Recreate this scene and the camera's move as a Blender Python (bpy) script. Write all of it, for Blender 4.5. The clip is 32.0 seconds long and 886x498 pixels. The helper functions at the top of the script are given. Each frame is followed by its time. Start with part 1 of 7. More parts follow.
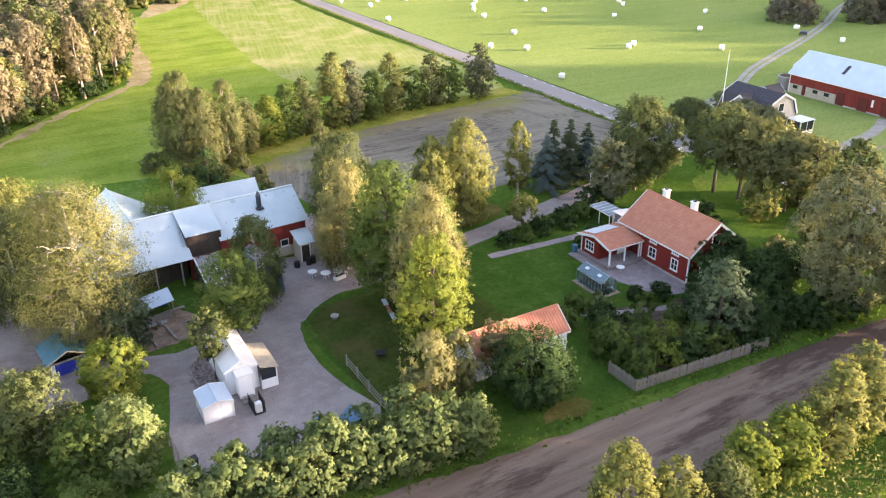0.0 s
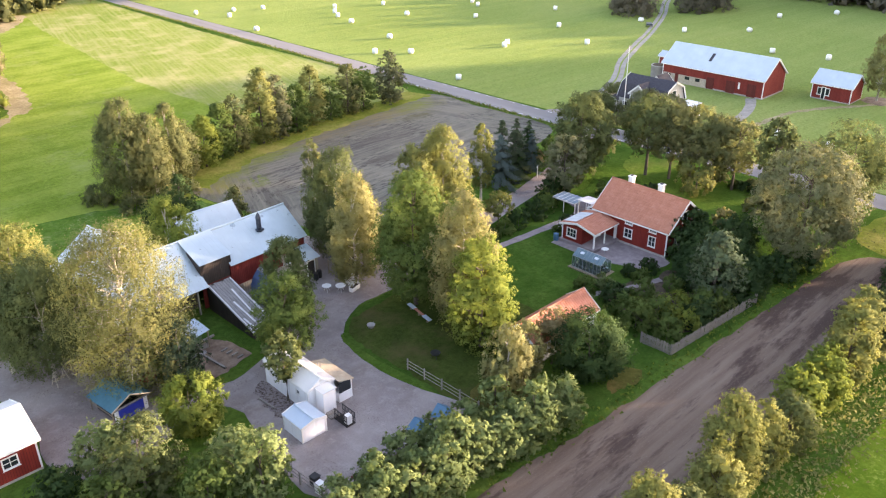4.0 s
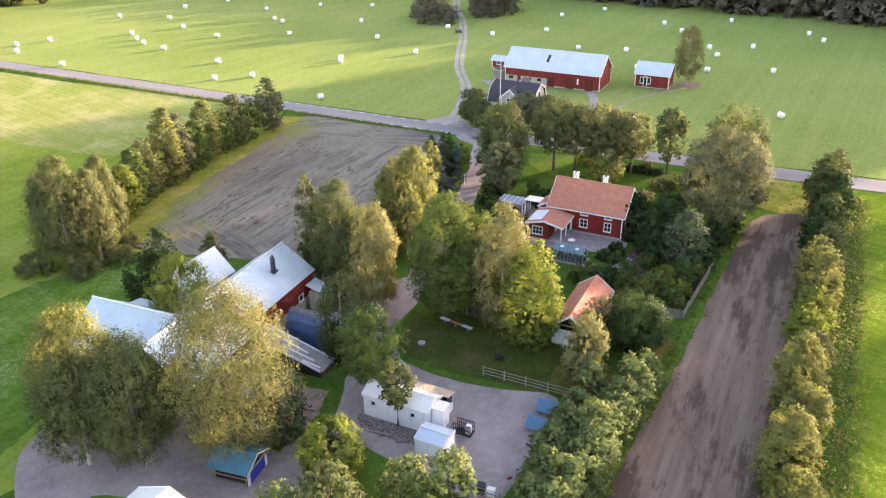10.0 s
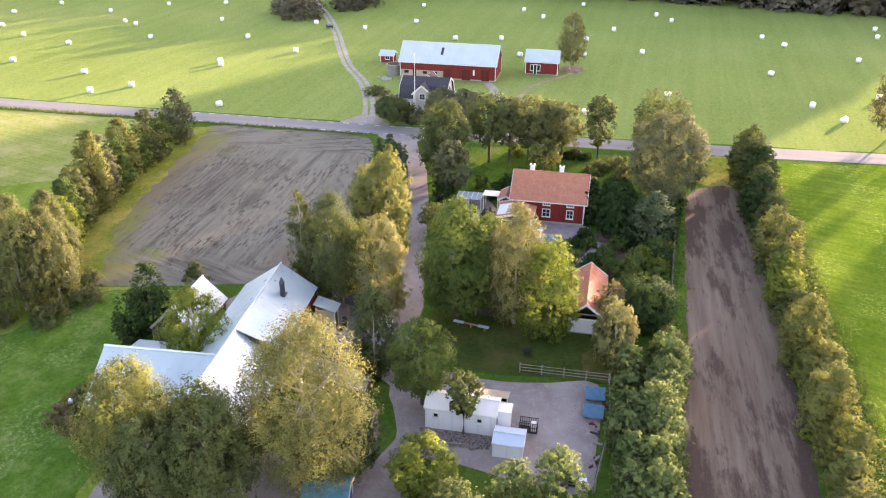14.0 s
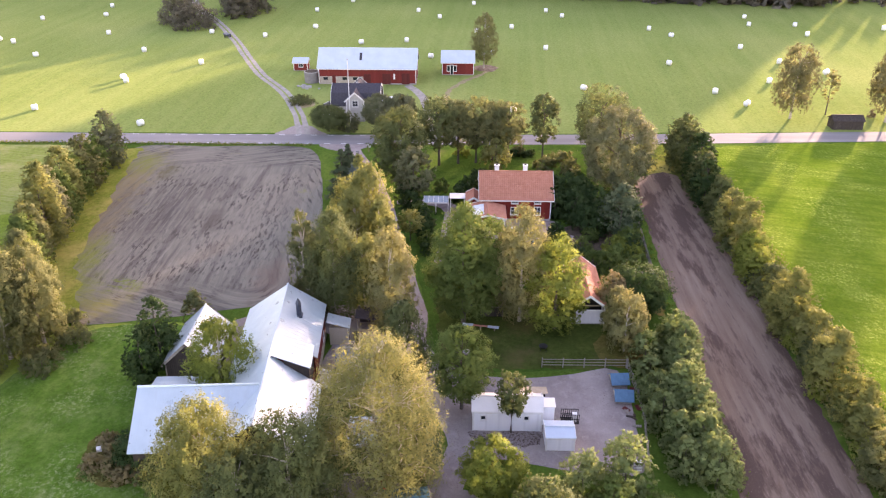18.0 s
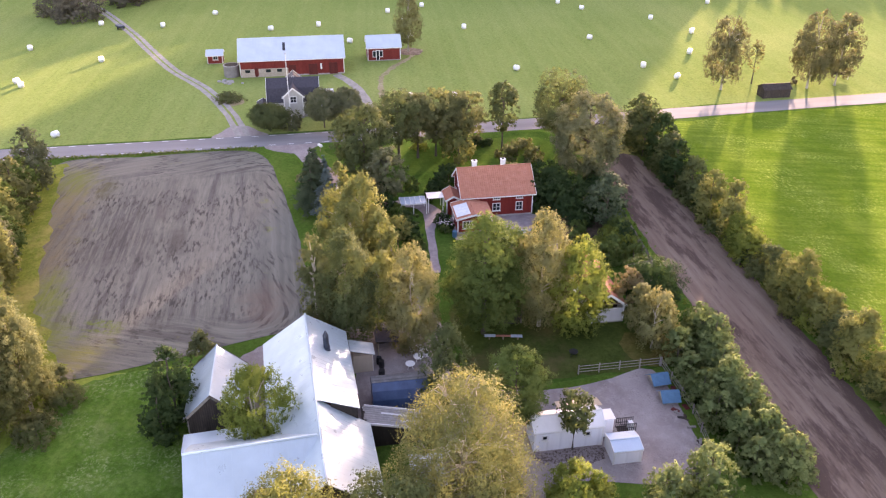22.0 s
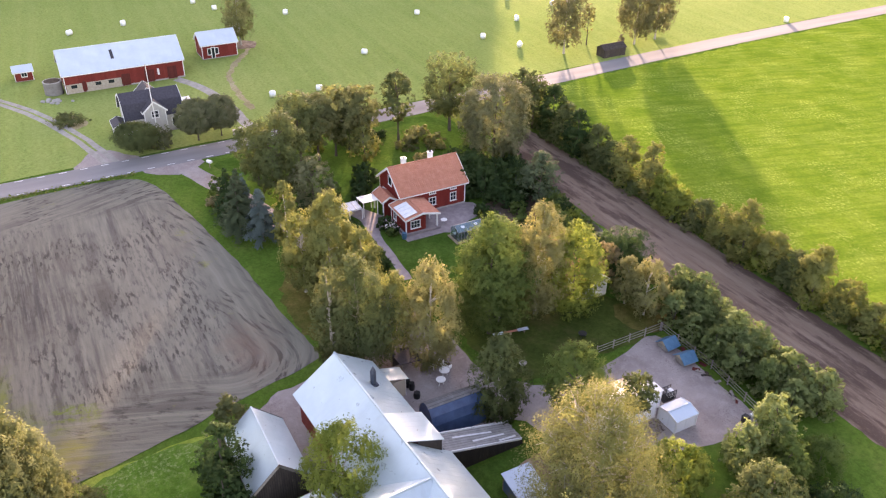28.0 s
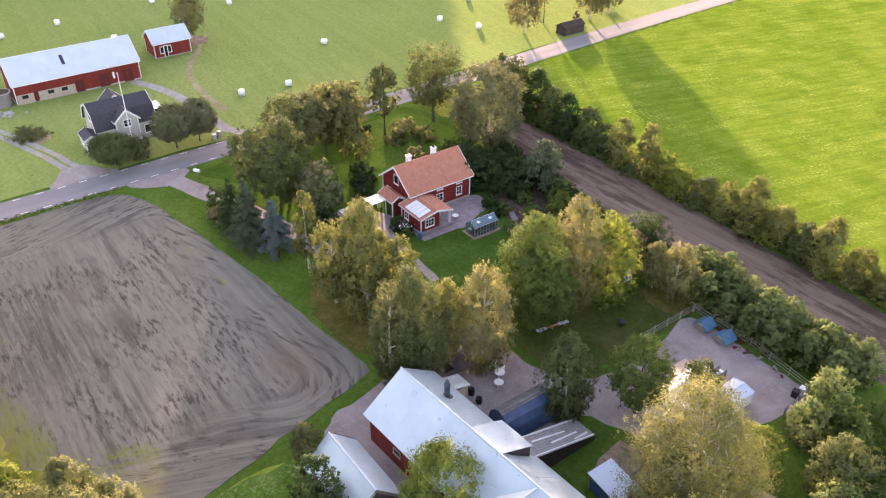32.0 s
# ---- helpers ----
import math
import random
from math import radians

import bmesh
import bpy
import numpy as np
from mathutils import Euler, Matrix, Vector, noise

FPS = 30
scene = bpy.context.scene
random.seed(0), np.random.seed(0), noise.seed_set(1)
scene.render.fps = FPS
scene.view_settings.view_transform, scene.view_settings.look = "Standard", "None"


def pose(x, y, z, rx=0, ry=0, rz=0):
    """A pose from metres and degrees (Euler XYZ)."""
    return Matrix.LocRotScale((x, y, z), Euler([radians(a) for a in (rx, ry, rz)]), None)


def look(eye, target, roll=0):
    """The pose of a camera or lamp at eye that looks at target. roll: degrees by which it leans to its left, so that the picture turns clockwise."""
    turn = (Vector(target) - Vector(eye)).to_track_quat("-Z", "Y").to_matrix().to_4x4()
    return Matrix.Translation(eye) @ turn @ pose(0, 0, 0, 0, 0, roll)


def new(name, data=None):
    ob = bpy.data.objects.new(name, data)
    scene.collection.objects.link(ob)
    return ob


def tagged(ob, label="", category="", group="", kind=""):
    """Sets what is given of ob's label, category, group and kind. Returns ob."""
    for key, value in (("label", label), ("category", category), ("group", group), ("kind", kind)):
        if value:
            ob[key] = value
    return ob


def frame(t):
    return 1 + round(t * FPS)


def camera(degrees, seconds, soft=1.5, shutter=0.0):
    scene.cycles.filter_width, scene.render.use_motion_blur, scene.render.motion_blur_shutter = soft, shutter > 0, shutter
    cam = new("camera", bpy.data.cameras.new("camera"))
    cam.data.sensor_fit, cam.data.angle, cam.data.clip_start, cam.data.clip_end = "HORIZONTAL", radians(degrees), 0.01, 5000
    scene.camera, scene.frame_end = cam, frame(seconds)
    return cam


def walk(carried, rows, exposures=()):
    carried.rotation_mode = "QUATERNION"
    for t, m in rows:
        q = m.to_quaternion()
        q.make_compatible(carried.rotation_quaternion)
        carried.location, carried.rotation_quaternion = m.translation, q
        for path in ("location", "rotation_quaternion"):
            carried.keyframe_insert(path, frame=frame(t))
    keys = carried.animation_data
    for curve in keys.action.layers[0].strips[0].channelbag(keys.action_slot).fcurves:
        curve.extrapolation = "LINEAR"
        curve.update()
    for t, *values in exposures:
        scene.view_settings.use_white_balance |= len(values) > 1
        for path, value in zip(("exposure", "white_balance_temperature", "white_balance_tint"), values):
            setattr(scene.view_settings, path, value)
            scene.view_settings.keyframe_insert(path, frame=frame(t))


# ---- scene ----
cam = camera(57.6, 32.0, 1.2)
METRES, EYE, TILT, LEAN, TURN = 143.36, 40.0, 0.0, 0.0, -29.5
ROWS = [
    (0.0, 0.0, 0.0, 0.0, -0.27, -26.21, 0.56),
    (0.5, -0.0182, -0.0008, 0.0024, -2.25, -26.33, 0.6),
    (1.0, -0.0364, -0.0019, 0.0045, -3.96, -26.41, 0.52),
    (1.5, -0.0539, -0.003, 0.0071, -5.69, -26.53, 0.54),
    (2.0, -0.0717, -0.0042, 0.0093, -7.48, -26.6, 0.53),
    (2.5, -0.0894, -0.0055, 0.0114, -9.22, -26.58, 0.49),
    (3.0, -0.1068, -0.0067, 0.0136, -11.01, -26.61, 0.48),
    (3.5, -0.1247, -0.0079, 0.0154, -12.83, -26.52, 0.4),
    (5.5, -0.194, -0.0104, 0.0231, -19.56, -26.2, 0.42),
    (6.0, -0.2116, -0.0088, 0.0253, -21.25, -26.09, 0.41),
    (6.5, -0.2292, -0.0059, 0.0271, -22.94, -25.94, 0.43),
    (7.0, -0.2464, -0.0018, 0.0293, -24.67, -25.88, 0.44),
    (7.5, -0.2634, 0.0036, 0.0317, -26.35, -25.92, 0.41),
    (8.0, -0.2801, 0.0102, 0.034, -27.98, -26.0, 0.36),
    (8.5, -0.2957, 0.0179, 0.0362, -29.58, -26.01, 0.37),
    (9.0, -0.311, 0.0268, 0.0384, -31.31, -26.05, 0.35),
    (9.5, -0.3256, 0.0368, 0.0406, -33.02, -26.16, 0.31),
    (10.0, -0.3395, 0.0477, 0.0426, -34.69, -26.28, 0.26),
    (10.5, -0.3526, 0.0593, 0.0449, -36.42, -26.39, 0.24),
    (11.0, -0.3657, 0.0712, 0.0469, -38.24, -26.55, 0.15),
    (11.5, -0.3788, 0.083, 0.0487, -40.05, -26.71, 0.12),
    (12.0, -0.3915, 0.0945, 0.0507, -41.78, -26.84, 0.08),
    (12.5, -0.4044, 0.1065, 0.0527, -43.66, -26.96, 0.0),
    (13.0, -0.4173, 0.1183, 0.0544, -45.28, -27.04, -0.08),
    (13.5, -0.4301, 0.1299, 0.0558, -46.87, -27.14, -0.14),
    (14.0, -0.4426, 0.1414, 0.0572, -48.55, -27.25, -0.13),
    (14.5, -0.4552, 0.1531, 0.0591, -50.33, -27.33, -0.16),
    (16.5, -0.4971, 0.1935, 0.0638, -56.79, -27.2, -0.16),
    (17.0, -0.5024, 0.2024, 0.0652, -57.59, -27.18, -0.18),
    (17.5, -0.5069, 0.2125, 0.0669, -58.29, -27.26, -0.17),
    (18.0, -0.511, 0.2238, 0.0687, -59.3, -27.44, -0.13),
    (18.5, -0.5145, 0.236, 0.0704, -60.4, -27.62, -0.12),
    (19.0, -0.5172, 0.2489, 0.072, -61.59, -27.86, -0.11),
    (19.5, -0.5193, 0.2625, 0.0737, -62.76, -28.07, -0.12),
    (20.0, -0.5209, 0.2767, 0.0756, -64.08, -28.3, -0.12),
    (20.5, -0.5218, 0.2915, 0.0776, -65.5, -28.58, -0.14),
    (21.0, -0.522, 0.3067, 0.0795, -66.71, -28.85, -0.16),
    (21.5, -0.5217, 0.3225, 0.0812, -68.08, -29.21, -0.19),
    (22.0, -0.5213, 0.3391, 0.0831, -69.47, -29.58, -0.23),
    (22.5, -0.5202, 0.3555, 0.085, -70.95, -29.93, -0.24),
    (23.0, -0.5198, 0.3729, 0.0864, -72.48, -30.28, -0.29),
    (23.5, -0.5196, 0.3909, 0.0879, -74.3, -30.64, -0.29),
    (24.0, -0.5201, 0.4091, 0.0894, -76.33, -30.95, -0.32),
    (24.5, -0.5213, 0.4271, 0.0909, -78.18, -31.25, -0.36),
    (25.0, -0.5227, 0.4449, 0.0924, -80.05, -31.4, -0.41),
    (25.5, -0.5241, 0.4621, 0.0938, -81.92, -31.57, -0.43),
    (26.0, -0.5256, 0.4789, 0.0953, -83.85, -31.68, -0.3),
    (26.5, -0.5272, 0.4938, 0.0968, -86.09, -31.67, -0.32),
    (28.5, -0.5261, 0.5227, 0.1016, -89.41, -31.9, -0.63),
    (29.0, -0.525, 0.5317, 0.1039, -90.14, -32.16, -0.58),
    (29.5, -0.5235, 0.5426, 0.1062, -90.87, -32.44, -0.52),
    (30.0, -0.5216, 0.5548, 0.1082, -91.73, -32.67, -0.48),
    (30.5, -0.519, 0.5682, 0.11, -92.82, -32.84, -0.42),
    (31.0, -0.5154, 0.582, 0.112, -94.1, -33.12, -0.39),
    (31.5, -0.511, 0.5962, 0.1141, -95.36, -33.4, -0.34),
    (32.0, -0.5061, 0.6108, 0.1163, -96.57, -33.71, -0.31),
]
walk(cam, [(t, pose(0, 0, EYE, TILT, LEAN, TURN) @ pose(METRES * x, METRES * y, METRES * z, 90 + pitch, roll, yaw)) for t, x, y, z, yaw, pitch, roll in ROWS],
     [(0, 3.06, 7300, 33), (6, 3.08, 7330, 34), (9, 3.08, 7350, 35), (12, 3.13, 7400, 37), (14, 3.14, 7450, 38), (17, 3.12, 7500, 43), (18.2, 3.12, 7450, 53), (19, 3.08, 7350, 76), (20, 3.02, 7250, 102), (21, 3.02, 7250, 75), (22, 3.02, 7350, 50), (23, 3.02, 7400, 44), (26, 3.08, 7600, 44), (32, 3.1, 7700, 44)])
# sun and sky: a low, warm evening sun from beyond the house garden
SUN_AZ, SUN_EL = math.atan2(0.86, -0.51), radians(7.3)
world = bpy.data.worlds.new("world")
scene.world = world
world.use_nodes = True
wn = world.node_tree.nodes
sky = wn.new("ShaderNodeTexSky")
sky.sky_type, sky.sun_disc = "NISHITA", False
sky.sun_elevation, sky.sun_rotation = SUN_EL, SUN_AZ
world.node_tree.links.new(sky.outputs[0], wn["Background"].inputs[0])
wn["Background"].inputs[1].default_value = 0.142
sun = new("sun", bpy.data.lights.new("sun", "SUN"))
sun.data.energy, sun.data.angle, sun.data.color = 3.05, radians(1.6), (1.0, 0.88, 0.67)
to_sun = Vector((math.sin(SUN_AZ) * math.cos(SUN_EL), math.cos(SUN_AZ) * math.cos(SUN_EL), math.sin(SUN_EL)))
sun.matrix_world = look(to_sun * 300, (0, 0, 0))


# ---- materials ----
class Nodes:
    """A short way to wire one node material."""

    def __init__(self, name, rough=0.8, metal=0.0, spec=0.3):
        self.m = bpy.data.materials.new(name)
        self.m.use_nodes = True
        self.t = self.m.node_tree
        self.b = self.t.nodes["Principled BSDF"]
        self.b.inputs["Roughness"].default_value = rough
        self.b.inputs["Metallic"].default_value = metal
        self.b.inputs["Specular IOR Level"].default_value = spec
        self.co = self.t.nodes.new("ShaderNodeTexCoord").outputs["Object"]

    def link(self, a, b):
        self.t.links.new(a, b)

    def scaled(self, sx, sy, sz, turn=0):
        n = self.t.nodes.new("ShaderNodeMapping")
        n.inputs["Scale"].default_value = (sx, sy, sz)
        n.inputs["Rotation"].default_value = (0, 0, radians(turn))
        self.link(self.co, n.inputs[0])
        return n.outputs[0]

    def noise(self, scale, detail=4, co=None, rough=0.55):
        n = self.t.nodes.new("ShaderNodeTexNoise")
        n.inputs["Scale"].default_value, n.inputs["Detail"].default_value = scale, detail
        n.inputs["Roughness"].default_value = rough
        self.link(co or self.co, n.inputs[0])
        return n.outputs[0]

    def wave(self, scale, distort=0.0, axis="X", co=None, detail=1):
        n = self.t.nodes.new("ShaderNodeTexWave")
        n.bands_direction = axis
        n.inputs["Scale"].default_value, n.inputs["Distortion"].default_value = scale, distort
        n.inputs["Detail"].default_value = detail
        self.link(co or self.co, n.inputs[0])
        return n.outputs[1]

    def ramp(self, fac, stops):
        n = self.t.nodes.new("ShaderNodeValToRGB")
        e = n.color_ramp.elements
        while len(e) < len(stops):
            e.new(0.5)
        for k, (p, c) in zip(e, stops):
            k.position, k.color = p, (*c, 1) if len(c) == 3 else c
        self.link(fac, n.inputs[0])
        return n.outputs[0]

    def grey(self, fac, lo, hi, a=0.0, b=1.0):
        return self.ramp(fac, [(lo, (a,) * 3), (hi, (b,) * 3)])

    def mix(self, fac, a, b, how="MIX"):
        n = self.t.nodes.new("ShaderNodeMix")
        n.data_type, n.blend_type = "RGBA", how
        for v, s in ((fac, 0), (a, 6), (b, 7)):
            if isinstance(v, (int, float)):
                n.inputs[s].default_value = v
            elif isinstance(v, tuple):
                n.inputs[s].default_value = (*v, 1)
            else:
                self.link(v, n.inputs[s])
        return n.outputs[2]

    def random(self):
        return self.t.nodes.new("ShaderNodeObjectInfo").outputs["Random"]

    def island(self):
        return self.t.nodes.new("ShaderNodeNewGeometry").outputs["Random Per Island"]

    def color(self, c):
        if isinstance(c, tuple):
            self.b.inputs["Base Color"].default_value = (*c, 1)
        else:
            self.link(c, self.b.inputs["Base Color"])
        return self

    def rough(self, c):
        self.link(c, self.b.inputs["Roughness"])
        return self

    def bump(self, h, strength=0.4, dist=0.02):
        n = self.t.nodes.new("ShaderNodeBump")
        n.inputs["Strength"].default_value, n.inputs["Distance"].default_value = strength, dist
        self.link(h, n.inputs["Height"])
        self.link(n.outputs[0], self.b.inputs["Normal"])
        return self


def grass_mat(name, dark, mid, light, patch=0.06, stripe=None, dry=None, dry_at=(0.52, 0.68, 0.8), fleck=None):
    n = Nodes(name, 1.0, 0, 0.0)
    big, fine = n.noise(patch, 5), n.noise(1.7, 6, None, 0.75)
    c = n.ramp(big, [(0.3, dark), (0.5, mid), (0.72, light)])
    c = n.mix(n.grey(fine, 0.38, 0.62, 0.0, 0.65), c, tuple(v * 0.5 for v in mid))
    c = n.mix(n.grey(n.noise(4.5, 4, None, 0.8), 0.5, 0.7, 0.0, 0.4), c, light)
    c = n.mix(n.grey(n.noise(0.5, 5, None, 0.7), 0.5, 0.72, 0, 0.35), c, light)
    if dry:
        lo, hi, most = dry_at
        c = n.mix(n.grey(n.noise(0.11, 7, None, 0.7), lo, hi, 0, most), c, dry)
    if fleck:
        c = n.mix(n.mix(1.0, n.grey(n.noise(2.2, 5, None, 0.8), 0.5, 0.62, 0, 0.85), n.grey(n.noise(0.16, 4), 0.45, 0.6), "MULTIPLY"), c, fleck)
    if stripe:
        turn, scale, amount, tone, *length = stripe
        sq = n.t.nodes.new("ShaderNodeMapping")
        sq.inputs["Scale"].default_value = (length[0] if length else 0.025, 1, 1)
        n.link(n.scaled(1, 1, 1, turn), sq.inputs[0])
        w = n.noise(scale, 5, sq.outputs[0], 0.65)
        c = n.mix(n.grey(w, 0.42, 0.62, 0, amount), c, tone)
    n.color(c).bump(n.noise(6, 5, None, 0.8), 0.9, 0.12)
    return n.m


M = {}
M["rough_grass"] = grass_mat("rough_grass", (0.045, 0.105, 0.016), (0.075, 0.152, 0.024), (0.135, 0.198, 0.04), 0.09, None, (0.18, 0.17, 0.06), (0.56, 0.72, 0.5))
M["bale_field"] = grass_mat("bale_field", (0.175, 0.252, 0.062), (0.222, 0.303, 0.082), (0.30, 0.352, 0.112), 0.02, (4, 0.3, 0.17, (0.34, 0.36, 0.13)))
M["lush_field"] = grass_mat("lush_field", (0.082, 0.165, 0.014), (0.128, 0.218, 0.022), (0.21, 0.285, 0.04), 0.12, (-75, 0.8, 0.62, (0.07, 0.135, 0.014), 0.12), (0.19, 0.26, 0.045), (0.52, 0.68, 0.5), (0.33, 0.4, 0.09))
M["meadow"] = grass_mat("meadow", (0.125, 0.205, 0.025), (0.185, 0.275, 0.038), (0.28, 0.35, 0.075), 0.12, (-4, 0.22, 0.3, (0.3, 0.37, 0.08)), (0.26, 0.29, 0.12), (0.55, 0.7, 0.6))
M["stubble"] = grass_mat("stubble", (0.145, 0.225, 0.03), (0.2, 0.28, 0.05), (0.30, 0.33, 0.11), 0.02, (-76, 1.5, 0.32, (0.38, 0.36, 0.18)), (0.42, 0.37, 0.2), (0.48, 0.64, 0.55))
# differently mown, flecked grass; darker than the meadow to paint in barn and tree shade
M["shaded_near_meadow"] = grass_mat("shaded_near_meadow", (0.05, 0.125, 0.016), (0.078, 0.175, 0.024), (0.14, 0.225, 0.05), 0.35, None, (0.2, 0.25, 0.1), (0.55, 0.68, 0.5), (0.23, 0.29, 0.13))
M["margin"] = grass_mat("margin", (0.135, 0.19, 0.028), (0.19, 0.235, 0.038), (0.29, 0.29, 0.065), 0.3, None, (0.36, 0.30, 0.1), (0.5, 0.65, 0.7))
M["litter"] = grass_mat("litter", (0.075, 0.095, 0.022), (0.115, 0.115, 0.03), (0.19, 0.15, 0.05), 0.25, None, (0.25, 0.17, 0.065))
M["lawn"] = grass_mat("lawn", (0.036, 0.09, 0.014), (0.054, 0.122, 0.02), (0.09, 0.155, 0.03), 0.3, None, (0.11, 0.12, 0.03), (0.6, 0.74, 0.45))
# worn, leaf-strewn turf; the trees' shade is put into its darker colours
M["shaded_worn_lawn"] = grass_mat("shaded_worn_lawn", (0.042, 0.066, 0.016), (0.06, 0.09, 0.02), (0.092, 0.118, 0.03), 0.35, None, (0.115, 0.092, 0.04), (0.5, 0.66, 0.7))
M["dry_edge"] = grass_mat("dry_edge", (0.26, 0.22, 0.12), (0.36, 0.30, 0.17), (0.46, 0.40, 0.25), 0.2, None, (0.16, 0.17, 0.05), (0.55, 0.68, 0.8))

n = Nodes("gravel", 0.95, 0, 0.2)
c = n.ramp(n.noise(0.25, 6), [(0.3, (0.235, 0.196, 0.182)), (0.5, (0.30, 0.256, 0.24)), (0.7, (0.36, 0.315, 0.288))])
c = n.mix(n.grey(n.noise(14, 3, None, 0.8), 0.35, 0.65, 0, 0.35), c, (0.15, 0.125, 0.12))
c = n.mix(n.grey(n.noise(0.12, 8, n.scaled(1, 1.6, 1), 0.7), 0.52, 0.66, 0, 0.6), c, (0.19, 0.145, 0.125))
c = n.mix(n.grey(n.noise(1.1, 7, None, 0.75), 0.5, 0.68, 0, 0.5), c, (0.4, 0.355, 0.33))
c = n.mix(n.mix(1.0, n.grey(n.noise(5.5, 4, None, 0.8), 0.56, 0.63, 0, 0.7), n.grey(n.noise(0.3, 4), 0.45, 0.62), "MULTIPLY"), c, (0.13, 0.092, 0.068))
n.color(c).bump(n.noise(20, 4, None, 0.8), 0.5, 0.05)
M["gravel"] = n.m

n = Nodes("asphalt", 0.92, 0, 0.12)
c = n.ramp(n.noise(0.3, 6, n.scaled(1, 0.1, 1)), [(0.3, (0.185, 0.179, 0.175)), (0.7, (0.265, 0.256, 0.25))])
c = n.mix(n.grey(n.noise(9, 3), 0.4, 0.7, 0, 0.3), c, (0.17, 0.155, 0.15))
n.color(c).bump(n.noise(25, 3), 0.3, 0.02)
M["asphalt"] = n.m

# harrowed soil: marks run in rings round the middle of the field, as the tractor turned
n = Nodes("harrowed_soil", 0.95, 0, 0.15)


def vec(how, a, b=None):
    v = n.t.nodes.new("ShaderNodeVectorMath")
    v.operation = how
    n.link(a, v.inputs[0])
    if isinstance(b, tuple):
        v.inputs[1].default_value = b
    elif b is not None:
        n.link(b, v.inputs[1])
    return v


wobble = vec("SCALE", n.noise(0.07, 3))
wobble.inputs["Scale"].default_value = 2.0
spot = vec("ADD", n.co, wobble.outputs[0]).outputs[0]
core = vec("SUBTRACT", vec("ABSOLUTE", vec("SUBTRACT", spot, (58.5, 102.5, 2.5)).outputs[0]).outputs[0], (18.0, 10.5, 50.0)).outputs[0]
ring = vec("LENGTH", vec("MAXIMUM", core, (0.0, 0.0, 0.0)).outputs[0]).outputs["Value"]
inner = n.t.nodes.new("ShaderNodeSeparateXYZ")
n.link(spot, inner.inputs[0])
total = n.t.nodes.new("ShaderNodeMath")
total.operation = "MULTIPLY_ADD"
n.link(inner.outputs[1], total.inputs[0])
total.inputs[1].default_value = 0.35
n.link(ring, total.inputs[2])


def ring_noise(across, along, detail=5, rough=0.65):
    cx = n.t.nodes.new("ShaderNodeCombineXYZ")
    m = n.t.nodes.new("ShaderNodeMath")
    m.operation = "MULTIPLY"
    m.inputs[1].default_value = across
    n.link(total.outputs[0], m.inputs[0])
    n.link(m.outputs[0], cx.inputs[0])
    flat = vec("MULTIPLY", n.co, (along, along, 0.0))
    sh = vec("ADD", flat.outputs[0], cx.outputs[0])
    return n.noise(1.0, detail, sh.outputs[0], rough)


fine = ring_noise(1.5, 0.05)
row = n.noise(1.3, 5, n.scaled(0.11, 1.2, 1), 0.68)
near_out = n.t.nodes.new("ShaderNodeMath")
near_out.operation = "MULTIPLY"
near_out.inputs[1].default_value = 0.12
n.link(ring, near_out.inputs[0])
far_out = n.grey(near_out.outputs[0], 0.05, 0.5)
tilled = n.mix(far_out, row, fine)
c = n.ramp(tilled, [(0.3, (0.093, 0.089, 0.069)), (0.5, (0.152, 0.145, 0.114)), (0.68, (0.204, 0.194, 0.154))])
c = n.mix(n.grey(n.noise(0.05, 4), 0.42, 0.62, 0, 0.5), c, (0.223, 0.211, 0.168))
band = n.mix(far_out, n.grey(n.noise(0.55, 4, n.scaled(0.09, 1, 1), 0.6), 0.5, 0.62), n.grey(ring_noise(0.6, 0.05, 4, 0.6), 0.5, 0.62))
band = n.mix(1.0, band, n.grey(n.noise(0.06, 4), 0.36, 0.58), "MULTIPLY")
c = n.mix(n.mix(1.0, band, (0.9, 0.9, 0.9), "MULTIPLY"), c, (0.085, 0.078, 0.066))
# short dark furrow ends in the middle, bent ones round the headland
dash = n.mix(1.0, n.grey(n.noise(1.0, 4, n.scaled(0.55, 2.2, 1, 12), 0.65), 0.5, 0.6), n.grey(n.noise(0.14, 5), 0.4, 0.58), "MULTIPLY")
bent = n.mix(1.0, n.grey(ring_noise(1.9, 0.5, 4, 0.65), 0.52, 0.62), n.grey(n.noise(0.09, 4, n.scaled(1, 1.2, 1)), 0.4, 0.56), "MULTIPLY")
marks = n.mix(far_out, dash, bent)
c = n.mix(n.mix(1.0, marks, (0.9, 0.9, 0.9), "MULTIPLY"), c, (0.055, 0.05, 0.041))
c = n.mix(n.grey(n.noise(0.07, 6, n.scaled(0.6, 1, 1), 0.7), 0.58, 0.7, 0, 0.5), c, (0.135, 0.117, 0.095))
c = n.mix(n.grey(n.noise(0.11, 6, None, 0.7), 0.64, 0.72, 0, 0.7), c, (0.2, 0.21, 0.055))


def blot(x, y, rx, ry, edge=1.0):
    """A soft uneven spot on the field."""
    d = vec("MULTIPLY", vec("SUBTRACT", spot, (x, y, 0.0)).outputs[0], (0.55 / rx, 0.55 / ry, 0.0))
    ln = vec("LENGTH", d.outputs[0]).outputs["Value"]
    add = n.t.nodes.new("ShaderNodeMath")
    add.operation = "MULTIPLY_ADD"
    n.link(n.noise(0.5, 5, None, 0.7), add.inputs[0])
    add.inputs[1].default_value = 0.9
    n.link(ln, add.inputs[2])
    return n.grey(add.outputs[0], 1.0 - 0.55 * edge, 1.0, 1, 0)


